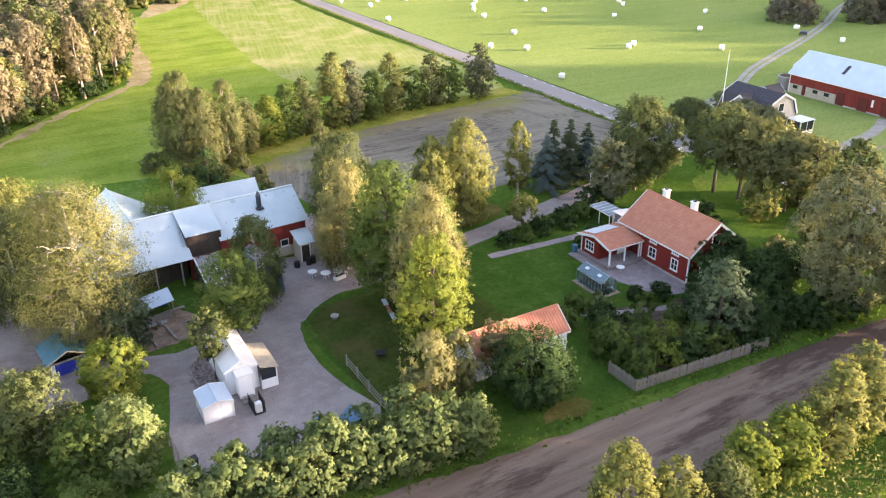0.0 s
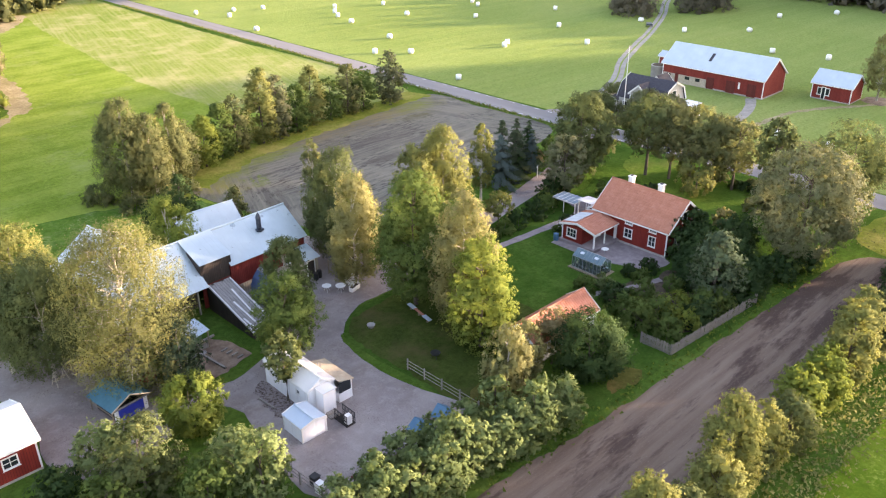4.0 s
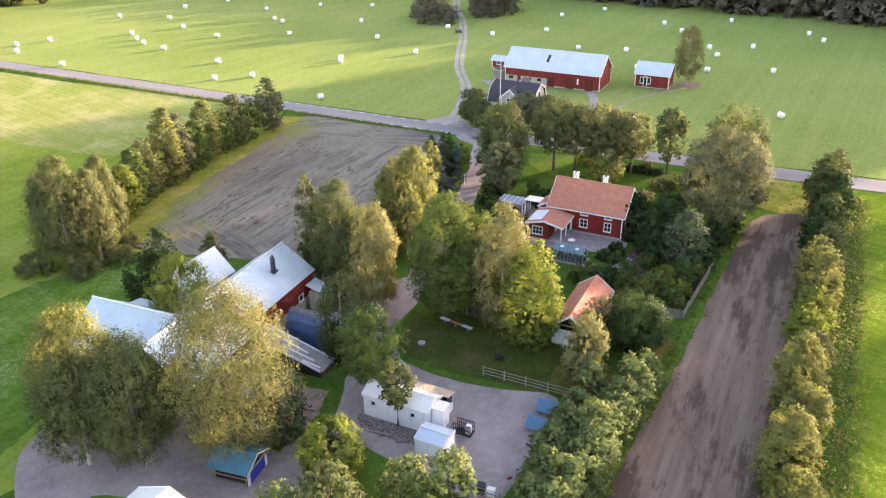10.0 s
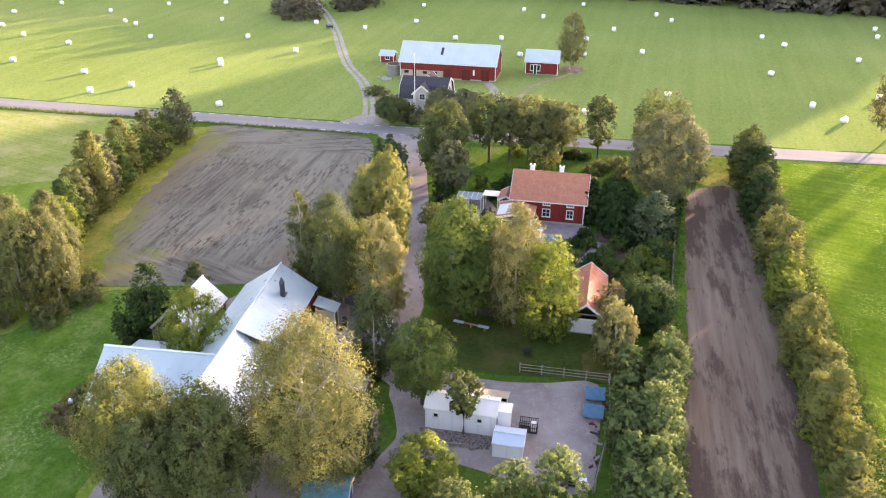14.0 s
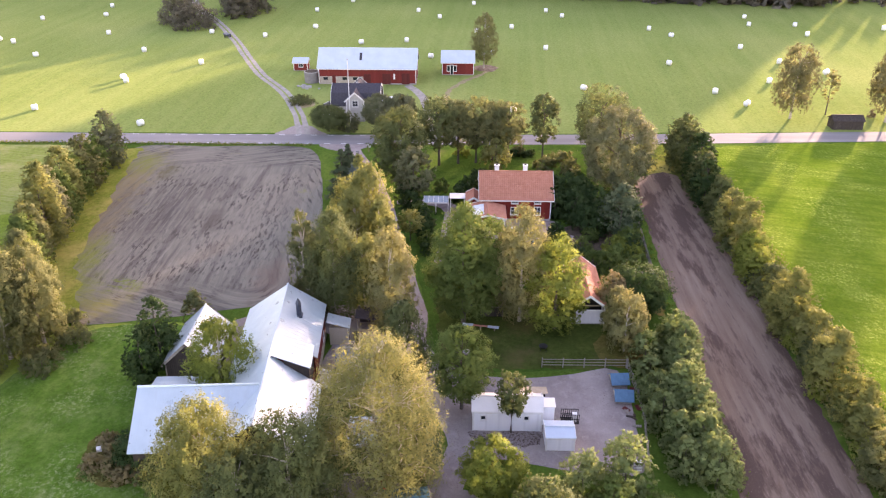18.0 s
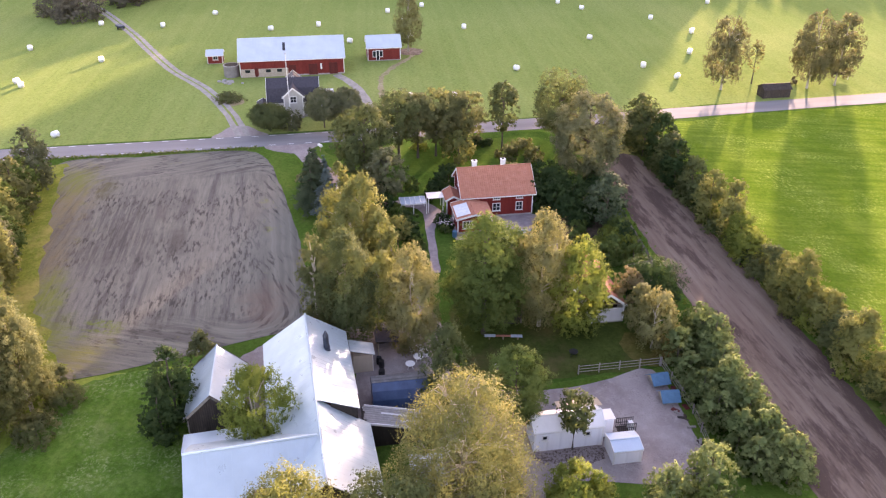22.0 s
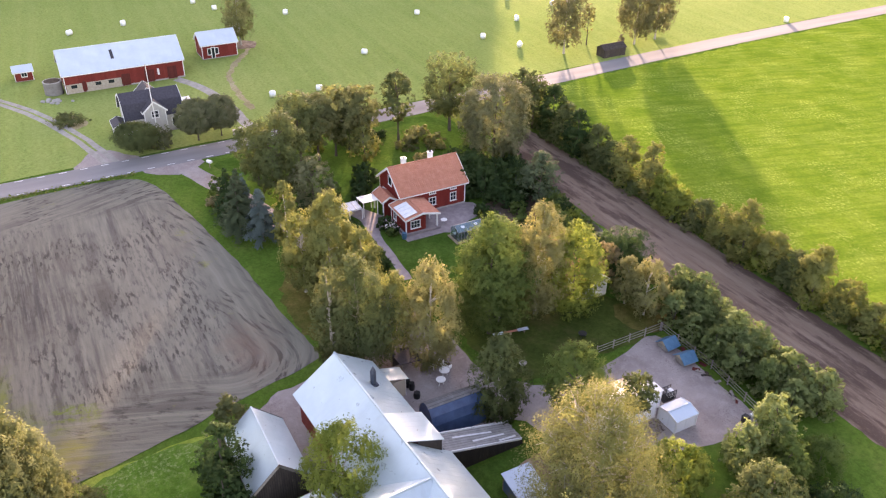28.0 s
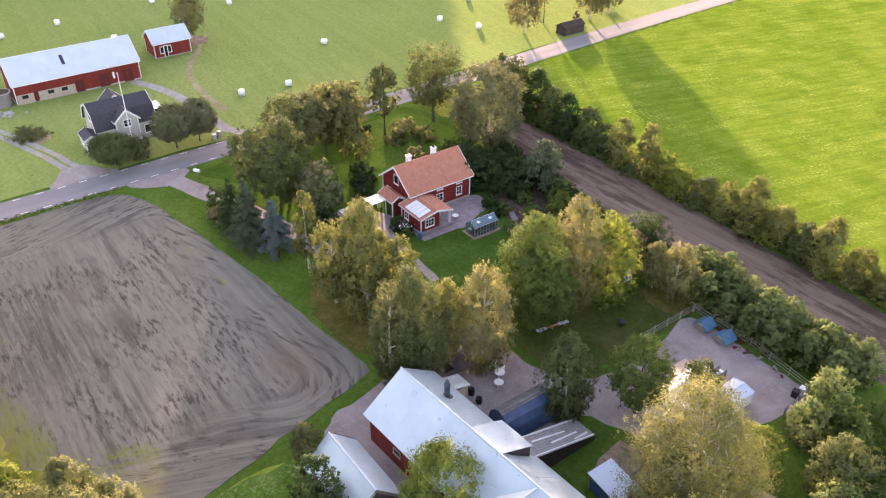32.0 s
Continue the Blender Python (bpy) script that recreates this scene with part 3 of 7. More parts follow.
def ribbon(name, points, width, z, material, label, category, jitter=0.1, step=2.0):
    mid = smooth_outline(points, step, 0, closed=False)
    rnd = random.Random(len(name))
    bm = bmesh.new()
    rows = []
    for k, p in enumerate(mid):
        a, b = Vector(mid[max(k - 1, 0)]), Vector(mid[min(k + 1, len(mid) - 1)])
        d = (b - a).normalized()
        side = Vector((-d.y, d.x)) * width / 2
        rows.append([bm.verts.new((p[0] + s * side.x + rnd.uniform(-jitter, jitter), p[1] + s * side.y + rnd.uniform(-jitter, jitter), z)) for s in (1, -1)])
    for a, b in zip(rows, rows[1:]):
        bm.faces.new((a[0], a[1], b[1], b[0]))
    bmesh.ops.recalc_face_normals(bm, faces=bm.faces[:])
    if bm.faces[:] and next(iter(bm.faces)).normal.z < 0:
        bmesh.ops.reverse_faces(bm, faces=bm.faces[:])
    return tagged(part(name, bm, material), label, category, kind="structure")


# ---- ground ----
bm = bmesh.new()
bmesh.ops.create_grid(bm, x_segments=40, y_segments=40, size=2500)
tagged(part("ground", bm, "rough_grass"), "rough green grass verge between the fields and yards", "ground", kind="structure")

patch("field_beyond_road", [(94.2, 60), (93.6, 120), (93.4, 290), (330, 330), (420, -250), (102.6, -260), (99.4, -60), (97.0, 0)], 0.02, "bale_field",
      "mown green hay field with wrapped bales", "field", 0.3, 6, False)
patch("field_lush", [(88, 22.5), (60, 22), (30, 22.5), (-40, 23), (-160, 10), (-120, -260), (60, -320), (96.4, -250), (93.4, -60), (91.0, 0)], 0.02, "lush_field",
      "bright green pasture beside the tree row", "field", 0.42, 1.0, False)
patch("field_stubble", [(84.5, 125), (55, 124), (46, 128), (42, 145), (45, 200), (58, 262), (60, 330), (84, 330), (85, 200)], 0.02, "stubble",
      "pale yellow-green stubble field with mowing stripes", "field", 0.3, 4)
patch("meadow_north", [(28.4, 89), (29, 98), (28, 108), (24, 116), (34, 121), (60, 125), (52, 140), (50, 170), (56, 240), (60, 262), (36, 236), (30, 196), (24, 166), (0, 142), (-25, 130), (-80, 112), (-80, 84), (-12, 84), (0, 79), (10, 79)], 0.025, "meadow",
      "green meadow behind the barn", "field", 0.25, 2, False)
patch("harrowed_field", [(29.3, 109), (29.3, 101), (32.2, 90), (33.6, 84), (34.4, 81.3), (37.5, 81.2), (44, 82.1), (57, 83.4), (68, 85.3), (76, 86.6), (82, 88.2), (85.6, 90), (87, 94), (87, 100), (86.3, 108), (85.3, 121), (66, 118.5), (43, 114.5)],
      0.045, "soil", "grey-brown harrowed field with curved tractor marks", "field", 0.15, 1.5)
ribbon("field_margin", [(29.4, 109.6), (34.6, 112.4), (43, 116.0), (62, 119.2), (84.6, 122.2)], 5.4, 0.0495, "margin", "yellow-green weedy margin of the harrowed field", "verge", 0.55, 1.4)
patch("dirt_strip", [(-120, 28), (-120, 41), (3, 39.8), (26, 38.4), (52, 37.2), (68, 36.4), (73, 35), (75.5, 32), (75, 28.5), (60, 28), (26, 28), (0, 28.6)],
      0.03, "dirt", "bare brown strip of driven earth with dark wet ruts", "dirt road", 0.18, 1.2)
patch("dry_verge", [(76, 29), (77, 36.5), (84, 38), (88.5, 36), (88.8, 27), (82, 26)], 0.022, "margin", "dry golden grass where the strip meets the road", "verge", 0.3, 1)

road_line = [(90.4, 330), (90.4, 130), (90.6, 90), (91.2, 60), (92.3, 30), (93.8, 5), (95.2, -20), (96.5, -60), (98, -140), (100, -280)]
ribbon("main_road", road_line, 5.2, 0.05, "asphalt", "pale grey asphalt country road", "road", 0.06, 3)
# dashed edge lines near the junction
for k in range(24):
    for side in (-2.2, 2.2):
        y0 = 60 + k * 3
        x0 = np.interp(y0, [5, 30, 60, 90, 130], [93.8, 92.3, 91.2, 90.6, 90.4]) + side
        tagged(part("road_dash", box(x0 - 0.06, x0 + 0.06, y0, y0 + 1.1, 0.052, 0.058), "white_paint"), "short worn white dash on the road edge", "road marking", "road dashes", "structure")
ribbon("ditch_edge", [(86.9, 300), (86.9, 130), (87.2, 100), (87.6, 92)], 0.9, 0.028, "rough_grass", "grassy ditch along the road", "verge", 0.15)
for side, nm in ((-0.75, "wheel_track"), (0.75, "wheel_track")):
    ribbon(nm, [(93, 92.5 + side), (106, 96 + side), (120, 101.5 + side), (134, 109.5 + side), (150, 116.5 + side), (168, 124 + side), (189, 134 + side), (215, 148 + side), (260, 165 + side)],
           0.95, 0.04, "pale_gravel", "worn gravel wheel track through the hay field", "farm track", 0.08)
patch("track_mouth", [(92.6, 88), (95.5, 90.2), (98, 92), (98.5, 95), (95.5, 96.5), (92.6, 98)], 0.038, "gravel", "gravel where the farm track joins the road", "farm track")
ribbon("driveway", [(88.5, 84.3), (84.8, 82.5), (79, 80.4), (73.3, 78.2), (62, 75.2), (52.7, 73.3), (41, 70.9), (31, 68.8)], 3.0, 0.04, "gravel",
       "narrow grey gravel driveway between birches", "driveway", 0.12)
patch("driveway_mouth", [(88.4, 80), (85.6, 81.2), (84.4, 84.3), (85.6, 87), (88.4, 89)], 0.042, "gravel", "gravel mouth of the driveway at the road", "driveway")
patch("yard_by_hut", [(21, 47.2), (20.3, 51.8), (19.5, 56.7), (20, 62.8), (21.4, 66), (16.4, 67.2), (12.5, 65.6), (9, 64.7), (6.2, 65.6), (3, 66.5), (3, 63.4), (6.3, 62.6), (7.3, 60), (6.6, 56.4), (5.8, 52), (6, 47.4), (12, 46.9)],
      0.035, "gravel", "mauve-grey gravel farm yard", "yard", 0.1, 1.2)
patch("yard_by_barn", [(15.8, 66.6), (17.5, 68.5), (17.6, 78), (27, 78), (27, 88.2), (31, 87.6), (31.6, 84), (33, 79), (33.8, 73), (36, 71.6), (37, 69.2), (31.5, 67.4), (25.5, 67.2), (22.4, 65.4), (19.5, 63.5)],
      0.050, "gravel", "mauve-grey gravel before the barn", "yard", 0.1, 1.2)
patch("yard_west", [(3.4, 62.9), (3.6, 67), (4.6, 70), (5, 74.5), (4.4, 78), (4.4, 84), (1.5, 86.6), (-2, 87.4), (-6.4, 86), (-10.6, 81), (-10.8, 77.6), (-7.2, 76.6), (-5.9, 73), (-6.2, 69.6), (-7, 64), (-4.6, 60.6), (0, 61)],
      0.045, "gravel", "mauve-grey gravel of the western yard", "yard", 0.1, 1.2)
patch("yard_behind_barn", [(17, 85), (29, 84), (30.8, 87.2), (28, 90.4), (24, 89.5), (17, 88.6)], 0.055, "gravel", "gravel strip behind the barn", "yard")
patch("lawn", [(21.4, 46), (20.8, 54), (20.4, 62.6), (23.5, 66.6), (31.5, 67.2), (41, 69), (52, 71.5), (62, 73.5), (68, 70), (80, 76), (86, 78), (87.5, 60), (88.5, 45), (86, 40), (74, 38.5), (55, 38), (40, 38.8), (26, 39.4), (24, 43)],
      0.028, "lawn", "mown green lawn under the trees", "lawn", 0.2, 1.5)
# worn turf and litter, with tree shade painted into the colour
patch("lawn_under_trees", [(21.8, 47.4), (21.2, 54), (21.0, 62.0), (23.6, 65.6), (30, 66.2), (36, 65.6), (38, 58), (36, 50), (31, 47.6), (26, 46.4)], 0.031, "shaded_worn_lawn", "worn lawn with fallen leaves, its colour darkened for the trees' shade", "lawn", 0.35, 0.8)
# mottled grass whose darker tone includes painted shade of the barn
patch("meadow_behind_barn", [(27.5, 91), (27.8, 104), (22, 108), (8, 112), (-30, 113), (-70, 104), (-60, 88), (-14, 87), (-2, 88.6), (6, 89), (16, 91)], 0.0295, "shaded_near_meadow", "mottled green grass behind the barn, its colour darkened for the barn's shade", "meadow", 0.3, 1.2)
patch("unmown_corner", [(3.2, 92.6), (4.2, 95.8), (7.6, 97.4), (10.2, 96.8), (9.4, 93.8), (6, 92)], 0.034, "litter", "unmown tussocky grass corner behind the wing", "rough grass", 0.2, 0.5)
patch("leaf_litter_birches", [(36, 75), (37, 80.5), (44, 81.5), (50, 80), (52, 76.5), (46, 74.5)], 0.034, "litter", "rusty leaf litter on the grass under the birches", "leaf litter", 0.35, 0.8)
patch("leaf_litter_garden", [(72, 42), (70, 52), (73, 60), (78, 70), (85, 72), (86, 56), (86, 44), (80, 40)], 0.034, "rough_grass", "long yellowing grass under the roadside trees", "rough grass", 0.4, 1.0)
patch("leaf_litter_willow", [(21.5, 44), (22, 48), (25, 49), (27.5, 47.5), (27, 44), (24, 42.5)], 0.034, "litter", "rusty leaf litter under the willow", "leaf litter", 0.25, 0.6)
patch("grass_patch_barn", [(9.5, 70.5), (10, 76.5), (13.5, 76.6), (13.6, 70), (15.6, 68.2), (13.5, 66.8), (12.8, 69.6)], 0.050, "lawn", "grass patch beside the ramp", "lawn")
patch("sand_pit", [(4.0, 67.2), (5.6, 71.4), (10.9, 72.8), (12.4, 70.2), (12.7, 67.3), (9.4, 66.2), (6.0, 65.9)], 0.056, "earth", "trodden brown sandy earth with old timbers", "sand pit", 0.1, 0.5, False)
patch("earth_by_hut", [(9.3, 56.4), (9.0, 58.6), (9.4, 61.2), (10.6, 62.6), (11.1, 62.0), (11.1, 56.2)], 0.050, "bed_leaves", "dark leaf-strewn earth beside the white hut", "earth", 0.3, 0.35)
patch("house_path", [(43.4, 65.9), (43.4, 66.9), (48, 66.6), (54, 66.2), (60, 66), (62, 68), (62.4, 73), (63.6, 73.2), (64, 66.5), (61, 63.6), (57.5, 62.5), (55, 64.8), (48, 65.5)],
      0.05, "pavers", "narrow grey path to the red house", "path", 0.06, 0.8)
patch("patio", [(51.2, 57.2), (57.2, 57.4), (57.2, 50.6), (55.8, 49.6), (53.4, 50.6), (52.4, 53), (51.6, 55)], 0.055, "pavers", "grey-mauve paved patio in front of the house", "patio", 0.05, 0.6)
patch("porch_slab", [(51.2, 57.0), (51.2, 62.6), (57.2, 62.6), (57.2, 57.0)], 0.06, "pavers", "paved slab under the porch", "patio", 0, 5, False)
patch("garden_bed", [(44, 41.5), (44.5, 50), (50.5, 50.2), (52.5, 48.5), (55, 48.8), (57, 44), (54, 40.5), (48, 40.2)], 0.04, "bed", "dark planted vegetable beds", "garden bed", 0.2, 0.8)
ribbon("garden_path", [(44.2, 51.6), (48.5, 49.6), (52.5, 48.2)], 0.8, 0.06, "pavers", "narrow trodden garden path", "path", 0.06, 0.7)
ribbon("villa_drive", [(92.9, 66.4), (97.3, 69.5), (108.3, 70.1), (119, 72.2), (126, 75.3)], 1.8, 0.037, "pale_gravel", "grey gravel drive to the far barn", "driveway", 0.12)
ribbon("earth_track", [(104.4, 66.8), (112.5, 66.9), (120.7, 66.4), (125.7, 64.8), (130, 62.5), (134.8, 59.4), (139, 56.8), (142.1, 54.6)], 1.0, 0.034, "dry_edge", "worn tan track across the grass", "farm track", 0.3, 0.9)
ribbon("wood_edge", [(-30, 110), (-14, 124), (-1, 137), (9.6, 149.5), (19.4, 158.5), (26, 168.5), (29.5, 182), (30.7, 196), (34, 220), (37.5, 234)], 1.7, 0.045, "dry_edge", "tan dry grass along the wood's edge", "verge", 0.7, 1.2)
patch("dry_bank", [(24, 164), (27.5, 166), (30, 176), (31.5, 186), (30.5, 196), (26, 196), (24, 182)], 0.050, "dry_edge", "tan dry bank where the wood bends", "verge", 0.5, 1.0)
patch("sandy_bank", [(40, 238), (48, 243), (58, 258), (60, 266), (50, 264), (44, 250)], 0.050, "dry_edge", "pale sandy bank at the field's end", "verge", 0.5, 1.0)
patch("leaf_litter_apple", [(31.6, 39.9), (33, 41.4), (35.8, 41.2), (36, 39.8), (34, 39.4)], 0.036, "litter", "rusty fallen leaves under the apple tree", "leaf litter", 0.3, 0.4)
patch("leaf_litter_fence", [(22.2, 44.4), (22.6, 47.4), (24.6, 48.4), (26, 46.8), (25, 44.4)], 0.044, "litter", "rusty fallen leaves under the willow", "leaf litter", 0.35, 0.4)
patch("brush_heap_ground", [(109.5, 94.2), (109.8, 97.6), (114.5, 98.6), (115.6, 95.4), (112.5, 93.6)], 0.036, "dry_edge", "trampled grass round the brushwood heap", "verge", 0.4, 0.7)
patch("bare_ground_birch", [(138, 56), (139, 60), (142.5, 60.5), (144, 57.5), (142, 55)], 0.036, "earth", "bare trodden earth under the birch", "earth", 0.3, 0.6)

# ---- buildings ----
def opening_boxes(bm, length, z1, thick, holes, z0=0.0):
    """A wall along local x, from 0 to length, in one closed mesh, with holes (x0, x1, z0, z1) left through it."""
    xs = sorted({0, length, *[v for h in holes for v in h[:2]]})
    zs = sorted({z0, z1, *[v for h in holes for v in h[2:]]})
    solid = {(i, k): not any(h[0] <= xs[i] and xs[i + 1] <= h[1] and h[2] <= zs[k] and zs[k + 1] <= h[3] for h in holes)
             for i in range(len(xs) - 1) for k in range(len(zs) - 1)}
    made = {}
    def v(i, y, k):
        if (i, y, k) not in made:
            made[i, y, k] = bm.verts.new((xs[i], thick * y, zs[k]))
        return made[i, y, k]
    for (i, k), full in solid.items():
        if not full:
            continue
        bm.faces.new((v(i, 0, k), v(i + 1, 0, k), v(i + 1, 0, k + 1), v(i, 0, k + 1)))
        bm.faces.new((v(i, 1, k + 1), v(i + 1, 1, k + 1), v(i + 1, 1, k), v(i, 1, k)))
        for (di, dk), (a, b) in (((-1, 0), ((i, k), (i, k + 1))), ((1, 0), ((i + 1, k + 1), (i + 1, k))), ((0, -1), ((i + 1, k), (i, k))), ((0, 1), ((i, k + 1), (i + 1, k + 1)))):
            if not solid.get((i + di, k + dk), False):
                bm.faces.new((v(a[0], 0, a[1]), v(b[0], 0, b[1]), v(b[0], 1, b[1]), v(a[0], 1, a[1])))
    bmesh.ops.recalc_face_normals(bm, faces=bm.faces[:])


def sheet_roof(parent, m, length, run, rise, material, thick=0.07, seam=0.6, name="roof_slope", label=""):
    """A sheet-metal slope: local x along the eave, y up the slope; each standing seam is a piece of its own."""
    bm = bmesh.new()
    s = math.hypot(run, rise)
    add_box(bm, 0, length, 0, s, -thick, 0)
    bmesh.ops.bevel(bm, geom=bm.edges[:], offset=0.015, segments=1, affect="EDGES")
    sl = part(name, bm, material, parent, label)
    sl.matrix_basis = m
    k = max(1, round(length / seam))
    first = part("seam", box(-0.012, 0.012, 0.0, s, 0.001, 0.007), material, sl)
    for i in range(k + 1):
        at = pose(min(max(length * i / k, 0.02), length - 0.02), 0, 0)
        if i:
            shared("seam", first.data, sl, at)
        else:
            first.matrix_basis = at
    return sl


def slope_tiles(length, run, rise, thick=0.06, course=0.36, width=0.3):
    """A pantile slope: overlapping courses, each of tilted tiles."""
    bm = bmesh.new()
    s = math.hypot(run, rise)
    add_box(bm, 0, length, 0, s, -thick - 0.05, -0.045)
    k, w = max(1, round(s / course)), max(1, round(length / width))
    rnd = random.Random(7)
    for i in range(k):
        a, b = s * i / k, s * (i + 1) / k
        for j in range(w):
            xa, xb = length * j / w, length * (j + 1) / w
            d = rnd.uniform(-0.006, 0.006)
            xm = (xa + xb) / 2
            lo = [bm.verts.new(p) for p in ((xa, a, 0.0 + d), (xm, a, 0.045 + d), (xb, a, 0.0 + d))]
            hi = [bm.verts.new(p) for p in ((xa, b + 0.04, -0.04), (xm, b + 0.04, 0.0), (xb, b + 0.04, -0.04))]
            low = [bm.verts.new(p) for p in ((xa, a, -0.045), (xb, a, -0.045))]
            bm.faces.new((lo[0], lo[1], hi[1], hi[0]))
            bm.faces.new((lo[1], lo[2], hi[2], hi[1]))
            bm.faces.new((low[0], low[1], lo[2], lo[1], lo[0]))
    return bm


def slope_matrix(x, y, z, run, rise, side):
    """Places a slope sheet: its eave starts at x, y, z; side 1 climbs to +y, -1 to -y."""
    a = math.degrees(math.atan2(rise, run))
    return pose(x, y, z, a, 0, 0) if side > 0 else pose(x, y, z, 0, 0, 180) @ pose(0, 0, 0, a, 0, 0)


def window(parent, m, w=1.0, h=1.3, bars=(1, 1), casing="white_paint", trim=0.1, proud=0.0):
    """A window in a wall: local x along the wall, y outward, z up from the sill; the origin is the sill's middle."""
    bm = bmesh.new()
    for x0, x1, z0, z1 in ((-w / 2 - trim, -w / 2, -trim, h + trim), (w / 2, w / 2 + trim, -trim, h + trim), (-w / 2, w / 2, h, h + trim), (-w / 2, w / 2, -trim, 0)):
        add_box(bm, x0, x1, -0.1, 0.05, z0, z1)
    win = part("window", bm, casing, parent, "white painted window with dark panes")
    win.matrix_basis = m
    for k in range(bars[0]):
        x = -w / 2 + w * (k + 1) / (bars[0] + 1)
        part("glazing_bar", box(x - 0.025, x + 0.025, -0.02, 0.02, 0, h), casing, win)
    for k in range(bars[1]):
        z = h * (k + 1) / (bars[1] + 1)
        part("glazing_bar", box(-w / 2, w / 2, -0.017, 0.017, z - 0.02, z + 0.02), casing, win)
    part("pane", box(-w / 2, w / 2, -0.06 + proud, -0.045 + proud, 0, h), "window_glass", win, "dark reflecting glass")
    part("sill", box(-w / 2 - 0.15, w / 2 + 0.15, 0.052, 0.11, -trim - 0.02, -trim + 0.02), casing, win)
    return win


def gable(name, m, length, width, eave, ridge, label, category, wall="red_board", roof="clay", over=0.35, gable_over=0.35, trim="white_paint",
          openings=None, end_walls=(True, True), skip=(), roof_label="", base=0.3, seam=0.6):
    """A house with a gable roof: local x along the ridge (0..length), y across (0..width). openings: side -> list of (x, w, z, h, bars) windows."""
    t = thing(name, m, label, category)
    openings = openings or {}
    rise, run = ridge - eave, width / 2
    th = 0.14
    holes = {s: [(x - w / 2, x + w / 2, z, z + h) for x, w, z, h, *_ in openings.get(s, []) if z + h < eave] for s in "SNWE"}
    walls = {"S": (length, eave, pose(0, 0, 0)), "N": (length, eave, pose(length, width, 0, 0, 0, 180)),
             "W": (width, eave, pose(0, width, 0, 0, 0, -90)), "E": (width, eave, pose(length, 0, 0, 0, 0, 90))}
    for s, (ln, top, wm) in walls.items():
        if s in skip:
            continue
        bm = bmesh.new()
        inset = 0 if s in "SN" else th
        opening_boxes(bm, ln - 2 * inset, top, th, [(a - inset, b - inset, c, d) for a, b, c, d in holes[s]])
        if s in "WE":
            pts = [(0 - inset, top), (ln - inset, top), (ln / 2 - inset, ridge)]
            lo = [bm.verts.new((a, 0, z)) for a, z in pts]
            hi = [bm.verts.new((a, th, z)) for a, z in pts]
            bm.faces.new(lo)
            bm.faces.new(hi[::-1])
            for k in range(3):
                bm.faces.new((lo[(k + 1) % 3], lo[k], hi[k], hi[(k + 1) % 3]))
        w = part("wall", bm, wall, t)
        w.matrix_basis = wm @ pose(inset, 0, 0)
        for x, ww, z, h, *bars in openings.get(s, []):
            window(t, wm @ pose(x, 0, z, 0, 0, 180), ww, h, bars[0] if bars else (1, 1), trim, proud=0.0 if z + h < eave else 0.066)
    if base:
        part("plinth", box(-0.03, length + 0.03, -0.03, width + 0.03, 0, base), "concrete", t, "grey stone plinth")
    # the roof
    k = rise / run
    el, ez = over, eave - over * k
    full_run, full_rise = run + over, rise + over * k
    for side, y in ((1, -over), (-1, width + over)):
        at = slope_matrix(-gable_over if side > 0 else length + gable_over, y, ez + 0.1, full_run, full_rise, side)
        if roof == "clay":
            sl = part("roof_slope", slope_tiles(length + 2 * gable_over, full_run, full_rise), roof, t, roof_label)
            sl.matrix_basis = at
        else:
            sheet_roof(t, at, length + 2 * gable_over, full_run, full_rise, roof, 0.07, seam, label=roof_label)
        # boards under the eave and along both verges
        if trim:
            for x in (-gable_over - 0.03, length + gable_over - 0.01):
                bm = bmesh.new()
                s = math.hypot(full_run, full_rise)
                add_box(bm, 0, 0.04, 0, s, -0.2, 0.06)
                b = part("bargeboard", bm, trim, t)
                b.matrix_basis = slope_matrix(x if side > 0 else x + 0.04, y, ez + 0.1, full_run, full_rise, side)
            part("fascia", box(-gable_over, length + gable_over, y - 0.02 * side, y + 0.02 * side, ez - 0.1, ez + 0.05), trim, t)
    cap = bmesh.new()
    add_tube(cap, [(-gable_over, width / 2, ridge + 0.1), (length + gable_over, width / 2, ridge + 0.1)], [0.1, 0.1], 6)
    part("ridge_cap", cap, roof, t)
    if trim:
        for x in (-0.035, length - 0.105):
            for y in (-0.035, width - 0.105):
                part("corner_board", box(x, x + 0.14, y, y + 0.14, base, eave), trim, t)
    return t


def along(x, y, ang=0):
    return pose(x, y, 0, 0, 0, ang)


def chimney(parent, x, y, z0, z1, w=0.6, d=0.6, material="white_paint"):
    c = part("chimney", box(x - w / 2, x + w / 2, y - d / 2, y + d / 2, z0, z1, 0.02), material, parent, "white plastered chimney")
    part("chimney_cap", box(x - w / 2 - 0.06, x + w / 2 + 0.06, y - d / 2 - 0.06, y + d / 2 + 0.06, z1 + 0.002, z1 + 0.1), material, c)
    part("flue", box(x - w / 4, x + w / 4, y - d / 4, y + d / 4, z1 + 0.102, z1 + 0.22), "black", c, "sooty flue")
    return c


def door(parent, m, w=0.95, h=2.05, material="white_paint", label="white painted door"):
    d = part("door", box(-w / 2, w / 2, -0.06, 0.03, 0.05, h, 0.01), material, parent, label)
    d.matrix_basis = m
    bm = bmesh.new()
    for x0, x1, z0, z1 in ((-w / 2 - 0.12, -w / 2, 0, h + 0.12), (w / 2, w / 2 + 0.12, 0, h + 0.12), (-w / 2, w / 2, h, h + 0.12)):
        add_box(bm, x0, x1, -0.07, 0.05, z0, z1)
    part("door_frame", bm, "white_paint", d)
